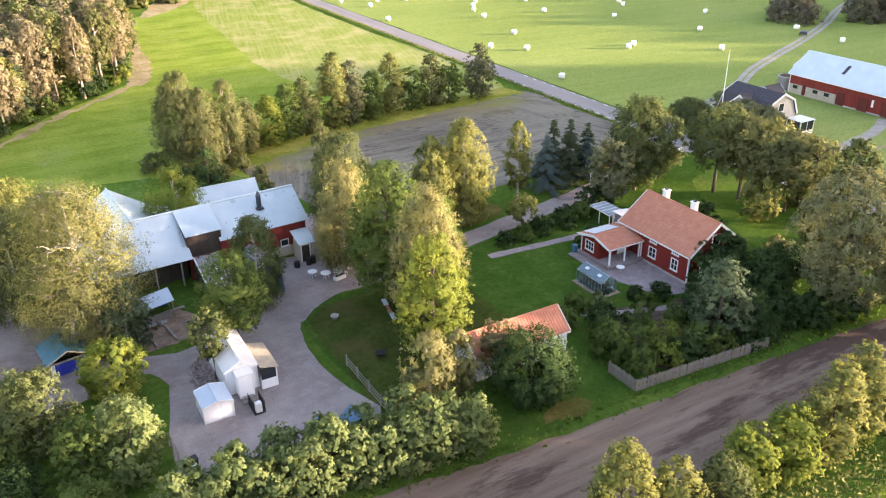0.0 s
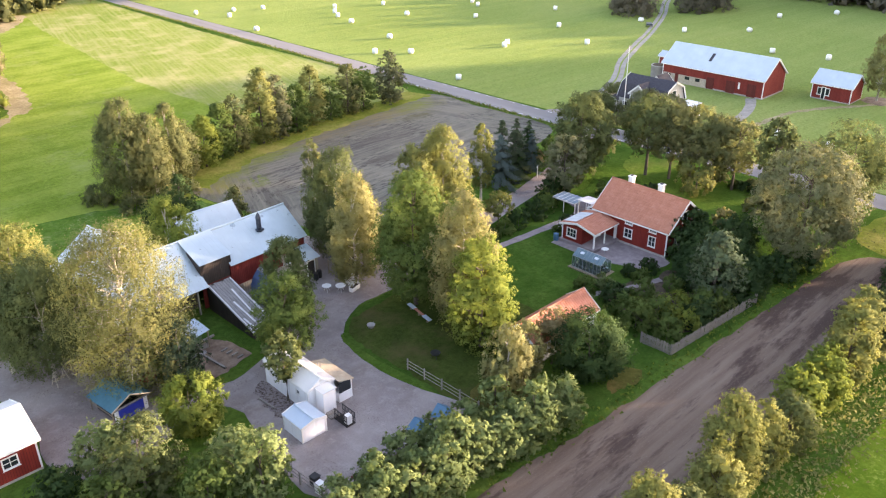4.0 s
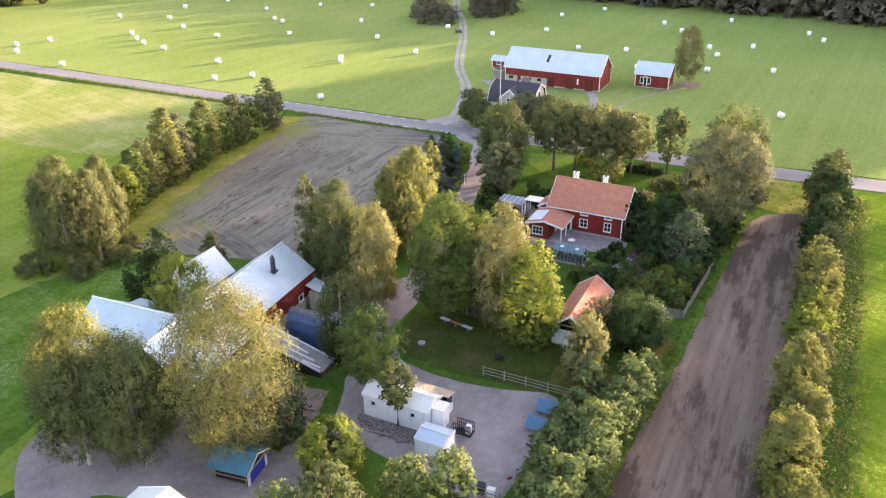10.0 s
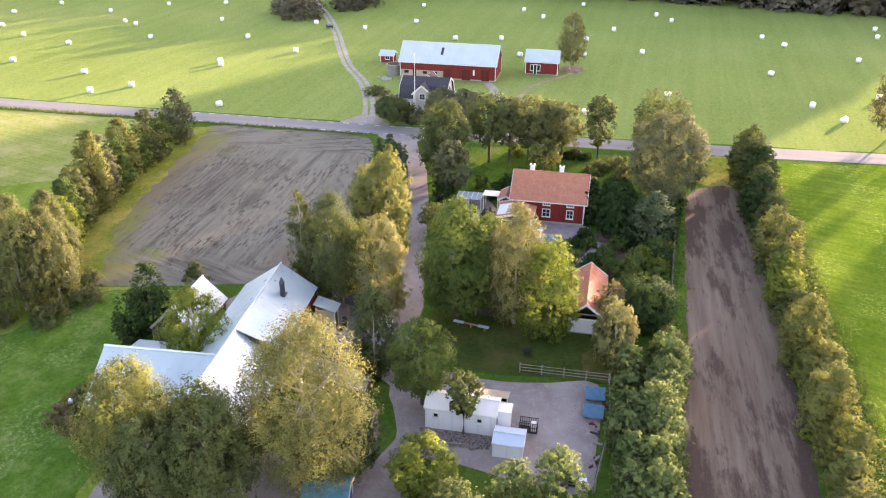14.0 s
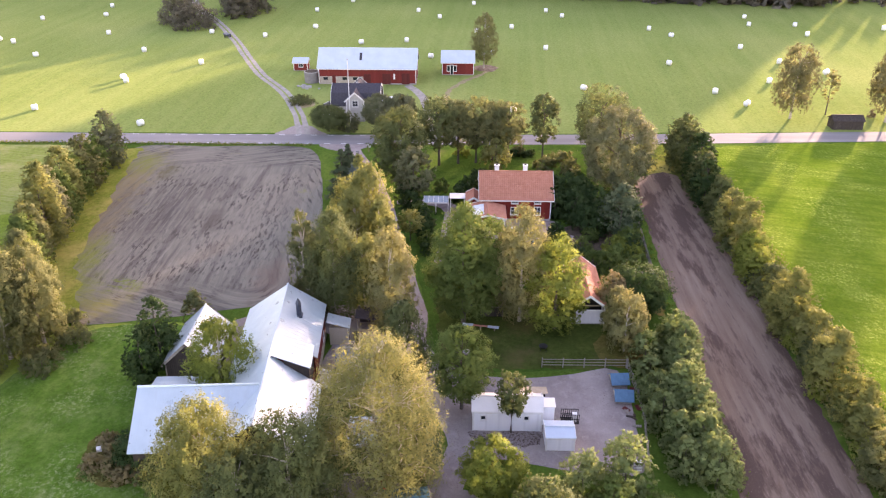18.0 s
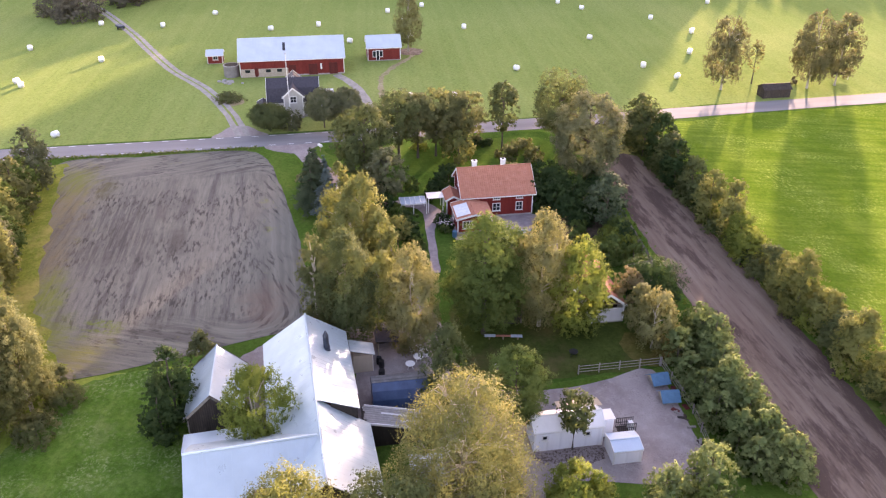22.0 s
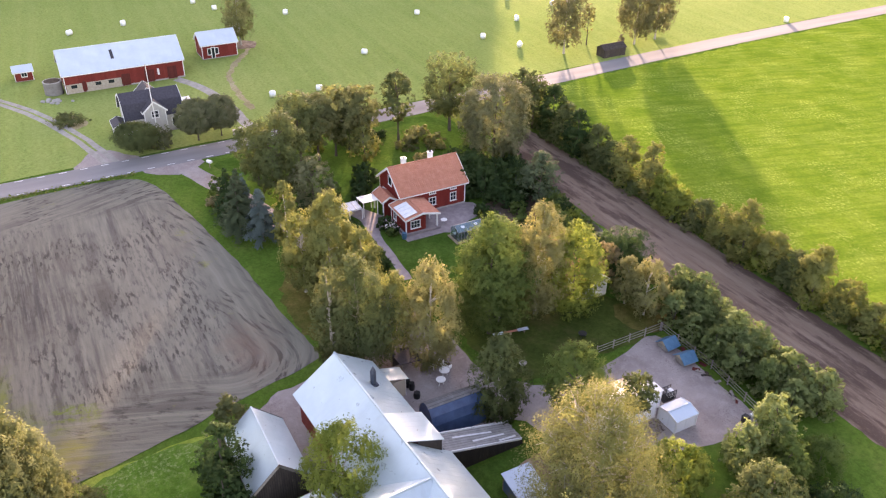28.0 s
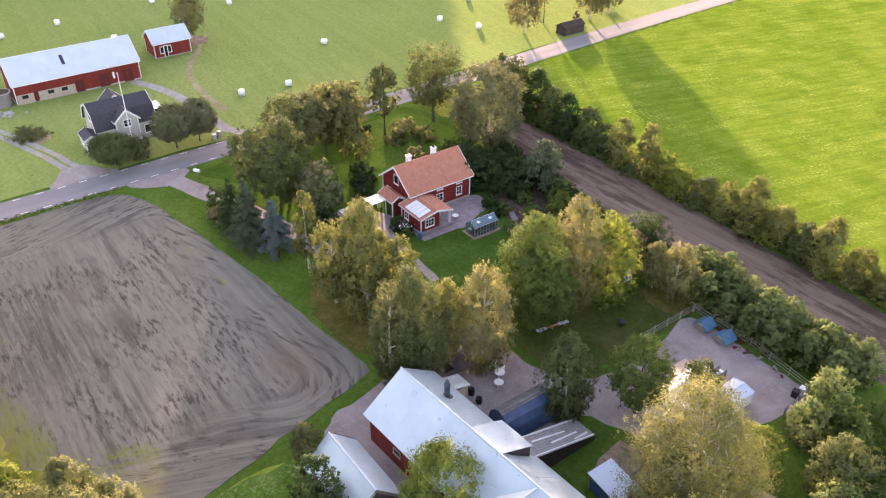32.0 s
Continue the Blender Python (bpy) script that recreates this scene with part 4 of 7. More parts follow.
    part("door_handle", box(w / 2 - 0.14, w / 2 - 0.05, 0.032, 0.08, 1.0, 1.03), "metal", d)
    return d


# the red house: ridge along y, so its local x runs along world y
house = gable("house", along(64.1, 50.7, 90), 9.9, 6.9, 3.55, 6.15, "red wooden house with white trim and an orange tiled roof", "house", "red_board", "clay", 0.4, 0.4,
              openings={"N": [(4.75, 0.95, 1.0, 1.05, (1, 1)), (8.0, 0.8, 0.95, 1.15, (1, 1)), (4.75, 0.85, 2.72, 0.36, (2, 0)), (8.0, 0.8, 2.72, 0.36, (2, 0))],
                        "E": [(3.45, 0.9, 3.6, 1.2, (1, 1)), (1.6, 0.9, 1.0, 1.25, (1, 1))], "W": [(3.45, 0.9, 3.6, 1.2, (1, 1)), (2.2, 0.9, 1.0, 1.25, (1, 1))],
                        "S": [(2.0, 0.9, 1.0, 1.25), (5.0, 0.9, 1.0, 1.25), (8.0, 0.9, 1.0, 1.25)]}, roof_label="orange clay pantiles")
chimney(house, 7.7, 3.2, 5.6, 7.0, 0.62, 0.55)
chimney(house, 3.6, 3.2, 5.6, 7.05, 0.62, 0.55)

porch = gable("porch_wing", along(52.7, 57.45, 0), 4.5, 4.65, 2.4, 2.95, "red porch wing with tiled roof, white bargeboards and glazed panels", "porch", "red_board", "clay", 0.25, 0.35,
              openings={"W": [(1.6, 1.25, 0.95, 1.0, (2, 1))], "N": [(1.2, 0.8, 0.9, 1.0)]}, skip=("S", "E", "W"), base=0)
part("porch_deck", box(-0.35, 4.5, -0.35, 4.9, 0.0, 0.4, 0.02), "pavers", porch, "raised paved porch floor")
bm = bmesh.new()
opening_boxes(bm, 2.9, 2.4, 0.12, [(0.75, 2.0, 0.95, 1.95)])
w = part("front_wall", bm, "red_board", porch)
w.matrix_basis = pose(0, 4.65, 0, 0, 0, -90)
window(porch, pose(0, 4.65 - 1.375, 0.95, 0, 0, 90), 1.25, 1.0, (2, 1))
part("gable_boarding", prism([(0.1, 2.4), (4.55, 2.4), (2.325, 2.9)], 0.08, "x", 0.0), "red_board", porch)
part("inner_wall", box(0.1, 4.4, 1.75, 1.87, 0, 2.4), "red_board", porch)
for x in (0.06, 2.1, 4.1):
    part("porch_post", box(x, x + 0.14, 0.0, 0.14, 0.06, 2.3, 0.01), "white_paint", porch, "white wooden post")
part("porch_beam", box(0.0, 4.4, -0.02, 0.16, 2.31, 2.44), "white_paint", porch)
door(porch, pose(3.2, 1.75, 0, 0, 0, 180), 0.9, 2.0)
k = math.degrees(math.atan2(0.8, 2.325))
for i in range(4):
    p = part("glazed_panel", box(0.9 + i * 0.86, 1.7 + i * 0.86, 0.2, 2.1, 0.07, 0.11), "polycarbonate", porch, "whitish glazed roof panel")
    p.matrix_basis = slope_matrix(4.85, 4.9, 2.43, 2.325, 0.55, -1) @ pose(0.35, 0, 0)

entry = gable("entrance_roof", along(58.6, 60.75, 0), 3.1, 1.9, 2.35, 2.9, "small tiled entrance roof with white edge on posts", "porch", "red_board", "clay", 0.2, 0.2, skip=("S", "N", "E"), base=0)
for x, y in ((0.1, 1.75), (2.9, 1.75)):
    part("porch_post", box(x, x + 0.12, y, y + 0.12, 0.0, 2.35), "white_paint", entry)
canopy = thing("canopy", along(59.6, 62.9), "flat white sheet canopy beside the entrance", "canopy")
sheet_roof(canopy, pose(2.35, 0.0, 2.15, 0, 0, 90) @ pose(0, 0, 0, 5, 0, 0), 2.3, 2.4, 0.25, "hut_roof", 0.05, 0.4, "roof_sheet")
for x, y in ((0.05, 0.05), (2.2, 0.05), (0.05, 2.1), (2.2, 2.1)):
    part("post", box(x, x + 0.1, y, y + 0.1, 0, 2.15), "white_paint", canopy)
pergola = thing("glass_pergola", along(59.4, 65.35), "low glazed pergola with white glazing bars", "pergola")
for i in range(5):
    part("pane", box(0.06, 2.4, 0.06 + i * 0.72, 0.72 + i * 0.72, 1.72, 1.735), "pergola_glass", pergola, "milky glass pane")
for i in range(6):
    part("bar", box(0, 2.46, 0.01 + i * 0.72, 0.05 + i * 0.72, 1.68, 1.76), "white_paint", pergola)
for x in (0, 2.4):
    part("beam", box(x, x + 0.08, -0.02, 3.7, 1.59, 1.678), "white_paint", pergola)
    for y in (0, 1.8, 3.6):
        part("post", box(x, x + 0.08, y, y + 0.08, 0, 1.59), "white_paint", pergola)

# greenhouse on the lawn
gh = thing("greenhouse", along(48.0, 53.1) @ Matrix.Diagonal((1, 0.8, 1, 1)), "aluminium garden greenhouse with glass panes and open roof vents", "greenhouse")
part("base_frame", box(-0.35, 2.3, -0.4, 5.2, 0.05, 0.14), "wood", gh, "brown plank surround")
bm = bmesh.new()
for y in [i * 0.6 for i in range(9)]:
    for x in (0, 1.95):
        add_box(bm, x - 0.025, x + 0.025, y - 0.02, y + 0.02, 0.14, 1.5)
    for a, b in (((0, 1.5), (0.975, 2.15)), ((1.95, 1.5), (0.975, 2.15))):
        add_tube(bm, [(a[0], y, a[1]), (b[0], y, b[1])], [0.025, 0.025], 4)
for x, z in ((0, 1.5), (1.95, 1.5), (0.975, 2.15), (0, 0.17), (1.95, 0.17)):
    add_box(bm, x - 0.03, x + 0.03, -0.03, 4.83, z - 0.03, z + 0.03)
part("metal_frame", bm, "metal", gh)
# dark soil sheet added to make the greenhouse's inside look dim
part("dark_floor", box(0.05, 1.9, 0.05, 4.75, 0.141, 0.16), "bed", gh, "dark earth-coloured floor that stands in for the dim interior")
for i in range(8):
    for x in (0, 1.95):
        part("pane", box(x - 0.006, x + 0.006, i * 0.6 + 0.03, i * 0.6 + 0.57, 0.2, 1.46), "clear_glass", gh)
    for s in (0, 1):
        p = part("pane", box(0.02, 1.12, i * 0.6 + 0.03, i * 0.6 + 0.57, 0.0, 0.012), "roof_glass", gh)
        a = math.degrees(math.atan2(0.65, 0.975))
        p.matrix_basis = pose(0, 0, 1.53, 0, -a, 0) if s == 0 else pose(1.95, 4.8, 1.53, 0, 0, 180) @ pose(0, 0, 0, 0, -a, 0)
for y in (0.9, 3.3):
    p = part("roof_vent", box(0, 0.55, 0, 0.6, 0, 0.03), "polycarbonate", gh, "propped roof vent")
    p.matrix_basis = pose(0.36, y, 1.86, 0, -18, 0)
for y in (0, 4.8):
    part("end_glass", prism([(0.03, 0.2), (1.92, 0.2), (1.92, 1.5), (0.975, 2.12), (0.03, 1.5)], 0.012, "y", y), "clear_glass", gh)
bench = thing("plant_bench", along(49.2, 53.2), "low bench with pots and plants inside the greenhouse", "bench")
part("shelf", box(0, 0.5, 0, 3.6, 0.62, 0.66), "white_paint", bench)
for i in range(7):
    pt = thing("plant_pot", pose(49.45, 53.5 + i * 0.47, 0.662), "terracotta pot with dark soil on the greenhouse bench", "plant pot", "greenhouse pots")
    part("pot", tube([(0, 0, 0), (0, 0, 0.2)], [0.09, 0.14], 8), "clay", pt)
    part("soil", tube([(0, 0, 0.201), (0, 0, 0.21)], [0.125, 0.125], 8), "bed", pt)
for y in (53.3, 54.5, 55.65):
    bx = thing("planter_box", along(48.15, y), "low grey wooden planter box in the greenhouse", "planter", "greenhouse planters")
    part("box", box(0, 0.4, 0, 1.1, 0.06, 0.42, 0.02), "grey_wood", bx)
    part("soil", box(0.04, 0.36, 0.04, 1.06, 0.422, 0.44), "bed", bx)
for x, y in ((0.03, 0.05), (0.42, 0.05), (0.03, 3.5), (0.42, 3.5)):
    part("leg", box(x, x + 0.05, y, y + 0.05, 0.14, 0.62), "wood", bench)

# the garage with the tiled roof and the white west end
garage = gable("garage", along(29.9, 47.2, 0), 9.2, 3.65, 2.35, 3.75, "small tiled outbuilding with white gable below and dark gable opening", "outbuilding", "white_board", "clay", 0.25, 0.25,
               openings={"S": [(3, 0.8, 1, 0.9), (6, 0.8, 1, 0.9)]}, skip=("W",), base=0.15)
part("front_wall", box(0, 0.12, 0.14, 3.51, 0.15, 1.75), "white_board", garage)
part("rail", box(-0.03, 0.1, 0.14, 3.51, 1.752, 1.86), "white_paint", garage)
part("gable_truss", prism([(0.2, 2.3), (3.45, 2.3), (3.3, 2.42), (0.35, 2.42)], 0.1, "x", 0.1), "wood", garage)
part("back_wall", prism([(0.14, 0.15), (3.5, 0.15), (3.5, 2.35), (1.82, 3.6), (0.14, 2.35)], 0.1, "x", 1.6), "dark_board", garage)

# main barn: ridge a little off the x axis
BA = 3.5
barn_m = along(4.3, 76.9, BA)
barn = thing("barn", barn_m, "long red and dark-boarded barn with a bright sheet-metal roof", "barn")
BL, BW, BR = 22.6, 7.9, 6.5
def barn_slope(x0, x1, y_e, z_e, side, y_r=3.85, z_r=BR, mat="tin_roof"):
    run, rise = abs(y_r - y_e), z_r - z_e
    return sheet_roof(barn, slope_matrix(x0 if side > 0 else x1, y_e, z_e, run, rise, side), x1 - x0, run, rise, mat, 0.08, 0.62, label="pale sheet-metal roof with standing seams")
barn_slope(12.9, BL + 0.35, -0.1, 3.78, 1)
barn_slope(-0.3, 9.7, -0.75, 2.9, 1)
barn_slope(9.45, 13.3, 0.12, 5.02, 1, 3.8, BR + 0.12)
barn_slope(-0.3, BL + 0.35, 8.3, 3.4, -1)
part("ridge_cap", tube([(-0.3, 3.85, BR + 0.03), (BL + 0.35, 3.85, BR + 0.03)], [0.12, 0.12], 6), "tin_roof", barn)
for x0, x1, top, mat in ((12.9, BL, 3.82, "barn_red"),):
    bm = bmesh.new()
    opening_boxes(bm, x1 - x0, top, 0.15, [(6.7, 7.5, 1.25, 1.95)], 1.2)
    p = part("wall", bm, mat, barn)
    p.matrix_basis = pose(x0, 0.15, 0)
window(barn, pose(12.9 + 7.1, 0.15, 1.25, 0, 0, 180), 0.8, 0.7, (0, 0), trim=0.08)
part("wall", box(12.9, BL, 0.12, 0.3, 0, 1.195), "beige_wall", barn, "beige rendered lower wall")
part("wall", prism([(0.15, 0), (BW - 0.1, 0), (BW - 0.1, 3.5), (3.85, BR - 0.1), (0.15, 3.82)], 0.15, "x", BL - 0.15), "barn_red", barn)
part("wall", prism([(0.3, 0), (3.8, 0), (3.8, 6.2), (0.3, 3.85)], 0.15, "x", 12.95), "barn_red", barn)
part("wall", box(8.0, BL - 0.15, BW - 0.25, BW - 0.1, 0, 3.55), "barn_red", barn)
window(barn, pose(18.5, BW - 0.1, 1.5), 0.9, 0.5, (1, 0), "beige_wall", proud=0.066)
door(barn, pose(14.5, BW - 0.1, 0), 1.6, 2.1, "dark_board", "dark boarded barn door")
part("dormer_front", box(9.55, 13.2, 0.32, 0.44, 2.6, 5.06), "dark_board", barn, "dark brown boarded hay door")
part("dormer_cheek", prism([(0.44, 2.6), (2.6, 2.6), (2.6, 5.95), (0.44, 5.06)], 0.1, "x", 9.55), "dark_board", barn)
part("wall", box(9.55, 12.88, 0.3, 0.42, 0, 2.595), "barn_red", barn)
part("wall", prism([(0.6, 0), (7.6, 0), (7.6, 3.4), (3.85, BR - 0.15), (-0.3, 3.05), (0.6, 3.05)], 0.14, "x", 0.0), "dark_board", barn, "dark weathered boards")
part("wall", box(0.14, 9.5, 1.2, 1.34, 0, 4.0), "dark_board", barn)
for x in (0.4, 3.0, 5.8, 8.4):
    part("carport_post", box(x, x + 0.16, -0.5, -0.34, 0, 2.95), "grey_wood", barn, "pale wooden post")
part("eave_beam", box(-0.1, 8.8, -0.52, -0.36, 2.78, 2.94), "wood", barn)
stove = part("stove_pipe", tube([(18.3, 2.2, 5.1), (18.3, 2.2, 6.8)], [0.27, 0.27], 12), "steel_blue", barn, "dark steel chimney with a conical cap")
part("pipe_cap", tube([(18.3, 2.2, 6.81), (18.3, 2.2, 7.0), (18.3, 2.2, 7.42)], [0.3, 0.24, 0.05], 12), "steel_blue", stove)
part("flashing", box(17.9, 18.7, 1.85, 2.6, 5.3, 5.5), "steel_blue", stove)
# north wing with its own ridge along y
WX, WY0, WY1, WR = 5.2, 4.0, 14.4, 6.5
for side, xe, ze in ((-1, 0.2, 3.3), (1, 9.6, 3.5)):
    run, rise = abs(WX - xe), WR - ze
    a = math.degrees(math.atan2(rise, run))
    sheet_roof(barn, (pose(xe, WY1 + 0.3, ze, 0, 0, -90) if side < 0 else pose(xe, WY0, ze, 0, 0, 90)) @ pose(0, 0, 0, a, 0, 0), WY1 - WY0 + 0.3, run, rise, "tin_roof", 0.08, 0.62,
               label="pale sheet-metal roof with standing seams")
part("ridge_cap", tube([(WX, WY0 + 0.1, WR + 0.03), (WX, WY1 + 0.3, WR + 0.03)], [0.12, 0.12], 6), "tin_roof", barn)
part("wall", prism([(0.5, 0), (9.3, 0), (9.3, 3.5), (WX, WR - 0.15), (0.5, 3.4)], 0.14, "y", WY1 - 0.2), "dark_board", barn)
part("wall", box(0.5, 0.64, 7.6, WY1 - 0.2, 0, 3.3), "dark_board", barn)
part("wall", box(9.16, 9.3, 8.0, WY1 - 0.2, 0, 3.4), "dark_board", barn)
sheet_roof(barn, pose(12.1, 9.9, 2.55, 0, 0, 90) @ pose(0, 0, 0, math.degrees(math.atan2(0.55, 2.9)), 0, 0), 5.6, 2.9, 0.55, "tin_roof", 0.07, 0.62, "lean_to_roof", "low lean-to roof")
part("lean_to_wall", box(11.8, 11.95, 10.0, 15.3, 0, 2.5), "dark_board", barn)
part("lean_to_wall", box(9.3, 11.8, 15.16, 15.3, 0, 2.6), "dark_board", barn)

annex = thing("barn_annex", along(24.6, 75.6, 2), "small entrance shed with a pale metal roof against the barn", "shed")
part("wall", box(0.5, 2.1, 0.1, 2.1, 0, 2.15), "beige_wall", annex)
sheet_roof(annex, pose(0.3, -0.15, 2.25, 16.7, 0, 0), 2.0, 2.5, 0.75, "tin_roof", 0.06, 0.5, "roof_sheet")
door(annex, pose(1.1, 0.1, 0, 0, 0, 180), 0.9, 2.0, "dark_board", "dark door")
lean = thing("woodshed", along(27.4, 72.6, 2), "low dark lean-to woodshed open to the yard", "shed")
sheet_roof(lean, pose(0, 0, 1.7, 7.7, 0, 0), 2.6, 2.6, 0.35, "dark_roof", 0.06, 0.5, "roof_sheet")
for x, y in ((0.1, 0.1), (2.4, 0.1), (0.1, 2.3), (2.4, 2.3)):
    part("post", box(x, x + 0.1, y, y + 0.1, 0, 1.72), "wood", lean)
part("back_wall", box(2.3, 2.4, 0.2, 2.3, 0, 1.6), "dark_board", lean)

# the tile-less open shed north of the barn
shed = gable("hay_shed", along(17.9, 88.4, 0), 7.1, 4.8, 2.45, 4.75, "grey weathered hay shed with a pale metal roof", "shed", "dark_board", "tin_roof", 0.3, 0.3, trim="grey_wood", base=0)

# long blue tarpaulin tunnel and the loading ramp
hall = thing("tarpaulin_tunnel", along(18.3, 70.4, 0) @ Matrix.Diagonal((1, 1, 1.28, 1)), "storage tunnel under dark blue tarpaulin with a grey top strip", "tent")
pts = [(0, 0.02), (0.1, 1.3), (0.45, 1.95), (0.95, 2.4), (1.5, 2.6), (2.1, 2.4), (2.6, 1.95), (2.9, 1.3), (3.0, 0.02)]
part("tarpaulin", prism(pts, 5.8, "y", 0.0), "blue_tarp", hall)
bm = bmesh.new()
for a, b in (((0.98, 2.45), (1.5, 2.63)), ((1.5, 2.63), (2.12, 2.43)), ((2.12, 2.43), (2.64, 1.97)), ((2.64, 1.97), (2.95, 1.3))):
    v = [bm.verts.new(p) for p in ((a[0], -0.05, a[1]), (b[0], -0.05, b[1]), (b[0], 5.85, b[1]), (a[0], 5.85, a[1]))]
    bm.faces.new(v)
bmesh.ops.solidify(bm, geom=bm.faces[:], thickness=0.03)
part("top_strip", bm, "pale_wood", hall, "pale grey strip over the tunnel's top and east side")
ramp = thing("barn_ramp", along(14.2, 69.0, 1), "sloping grey timber ramp up to the hay door", "ramp")
part("deck", prism([(0, 0.0), (8.4, 0.0), (8.4, 2.75), (0.15, 0.55)], 2.6, "x", 0.0), "dark_board", ramp, "dark boarded side")
RAMP = pose(0, 0.15, 0.58, math.degrees(math.atan2(2.2, 8.25)), 0, 0)
rnd = random.Random(12)
for i in range(8):
    p = part("plank", box(0.12 + i * 0.298, 0.12 + i * 0.298 + 0.275, rnd.uniform(-0.12, 0.05), 8.3 + rnd.uniform(-0.1, 0.2), 0.0, 0.035 + rnd.uniform(0, 0.02)), "pale_wood", ramp)
    p.matrix_basis = RAMP
for x, y0, y1 in ((0.0, 0.1, 5.2), (0.0, 5.3, 8.3), (2.48, -0.1, 4.1), (2.48, 4.2, 8.3)):
    p = part("kerb", box(x, x + 0.12, y0, y1, 0.0, 0.2), "white_board", ramp, "whitewashed kerb board")
    p.matrix_basis = RAMP
for x, y, ln, ang in ((1.0, 3.2, 3.6, 3), (1.7, 4.6, 4.2, -2), (0.5, 1.4, 2.0, 6)):
    p = part("loose_board", box(-0.09, 0.09, -ln / 2, ln / 2, 0.06, 0.09), "white_board", ramp, "loose pale board on the deck")
    p.matrix_basis = RAMP @ pose(x, y, 0, 0, 0, ang)

# white-roofed low shelter and the timbers of the sand pit
shelter = thing("low_shelter", along(7.2, 70.9, 0), "low log shelter with a pale sheet roof", "shelter")
sheet_roof(shelter, pose(-0.1, 2.9, 1.4, 0, 0, -90) @ pose(0, 0, 0, 9.2, 0, 0), 2.9, 3.5, 0.57, "box_roof", 0.05, 0.5, "roof_sheet")
for x, y, h in ((0.1, 0.1, 1.35), (0.1, 2.7, 1.35), (3.2, 0.1, 1.85), (3.2, 2.7, 1.85)):
    part("post", tube([(x, y, 0), (x, y, h)], [0.07, 0.07], 7), "wood", shelter)
part("back_cloth", box(0.2, 3.1, 2.72, 2.76, 0.1, 1.4), "blue_tarp", shelter, "dark blue plastic sheet")
part("side_boards", box(0.2, 3.1, 0.06, 0.1, 0.1, 0.7), "grey_wood", shelter)
TIMBERS = [(7.6, 67.95, -83, 3.1, 0.11, "pale squared beam on the sandy ground"), (9.4, 68.4, -83, 3.4, 0.11, "pale squared beam on the sandy ground"), (9.4, 72.1, 9, 4.6, 0.12, "weathered rim board of the sand pit")]
TIMBERS += [(11.1 + 0.16 * i, 69.5 - 0.68 * i, 12, 0.7, 0.09, "short sawn timber stub at the sand pit's edge") for i in range(4)]
STACK = (8.3, 70.2, -2)
for x, y, ang, ln, w, lb in TIMBERS:
    b = thing("timber", along(x, y, ang), lb, "timber", "sand pit timbers")
    part("beam", box(-ln / 2, ln / 2, -w, w, 0.06, 0.06 + 1.6 * w, 0.02), "grey_wood", b)
stack = thing("plank_stack", along(*STACK), "stack of pale sawn planks on two beams", "planks", "sand pit timbers")
for i in range(3):
    part("plank", box(-1.3 + 0.06 * i, 1.25 + 0.05 * i, -0.27 + 0.18 * i, -0.1 + 0.18 * i, 0.26, 0.34 + 0.02 * i, 0.01), "pale_wood", stack)
for x in (-0.8, 0.8):
    part("bearer", box(x - 0.08, x + 0.08, -0.35, 0.4, 0.06, 0.255), "grey_wood", stack)

# tent with teal roof and bright blue cloth
tent = thing("vehicle_tent", along(-1.6, 69.3, -82), "pole tent with teal roof sheet and a bright blue front cloth", "tent")
for side in (1, -1):
    bm = bmesh.new()
    add_box(bm, -0.2, 3.6, 0, 2.05, -0.02, 0.02)
    p = part("roof_sheet", bm, "teal_tarp", tent)
    p.matrix_basis = slope_matrix(0 if side > 0 else 3.4, -0.2 if side > 0 else 3.5, 1.45, 1.85, 0.85, side)
for x in (0, 3.3):
    for y in (0, 3.25):
        part("pole", tube([(x, y, 0), (x, y, 1.5)], [0.05, 0.05], 6), "wood", tent)
    part("rafter", tube([(x, -0.1, 1.42), (x, 1.65, 2.24), (x, 3.4, 1.42)], [0.045, 0.045, 0.045], 6), "wood", tent, "pale wooden gable pole")
part("side_rail", tube([(-0.2, 0, 0.9), (3.5, 0, 0.9)], [0.04, 0.04], 6), "wood", tent)
part("front_cloth", box(3.38, 3.43, 0.5, 2.78, 0.08, 1.2, 0.02), "bright_tarp", tent, "bright blue plastic cloth")
for y0, y1 in ((0.12, 0.47), (2.81, 3.14)):
    part("cloth_edge", box(3.36, 3.45, y0, y1, 0.05, 1.28, 0.02), "white_wrap", tent, "white plastic edge")
part("tie_beam", box(3.4, 3.5, -0.05, 3.3, 1.3, 1.44), "pale_wood", tent, "pale wooden tie beam")
for y0, y1 in ((-0.2, 1.66), (3.5, 1.64)):
    part("barge_board", tube([(3.62, y0, 1.44), (3.62, y1, 2.31)], [0.06, 0.06], 5), "tan_roof", tent, "bare plywood gable edge")
part("inner_cover", box(0.2, 3.2, 0.3, 2.9, 0.05, 0.9, 0.1), "black", tent, "covered load in the tent")
cart = thing("red_trailer", along(3.2, 69.2, 20), "small red trailer beside the tent", "trailer")
part("bed", box(0, 1.5, 0, 0.9, 0.35, 0.7, 0.03), "red_plastic", cart)
for y in (-0.12, 0.92):
    p = part("wheel", tube([(0.75, y, 0.25), (0.75, y + 0.1, 0.25)], [0.25, 0.25], 12), "black", cart)

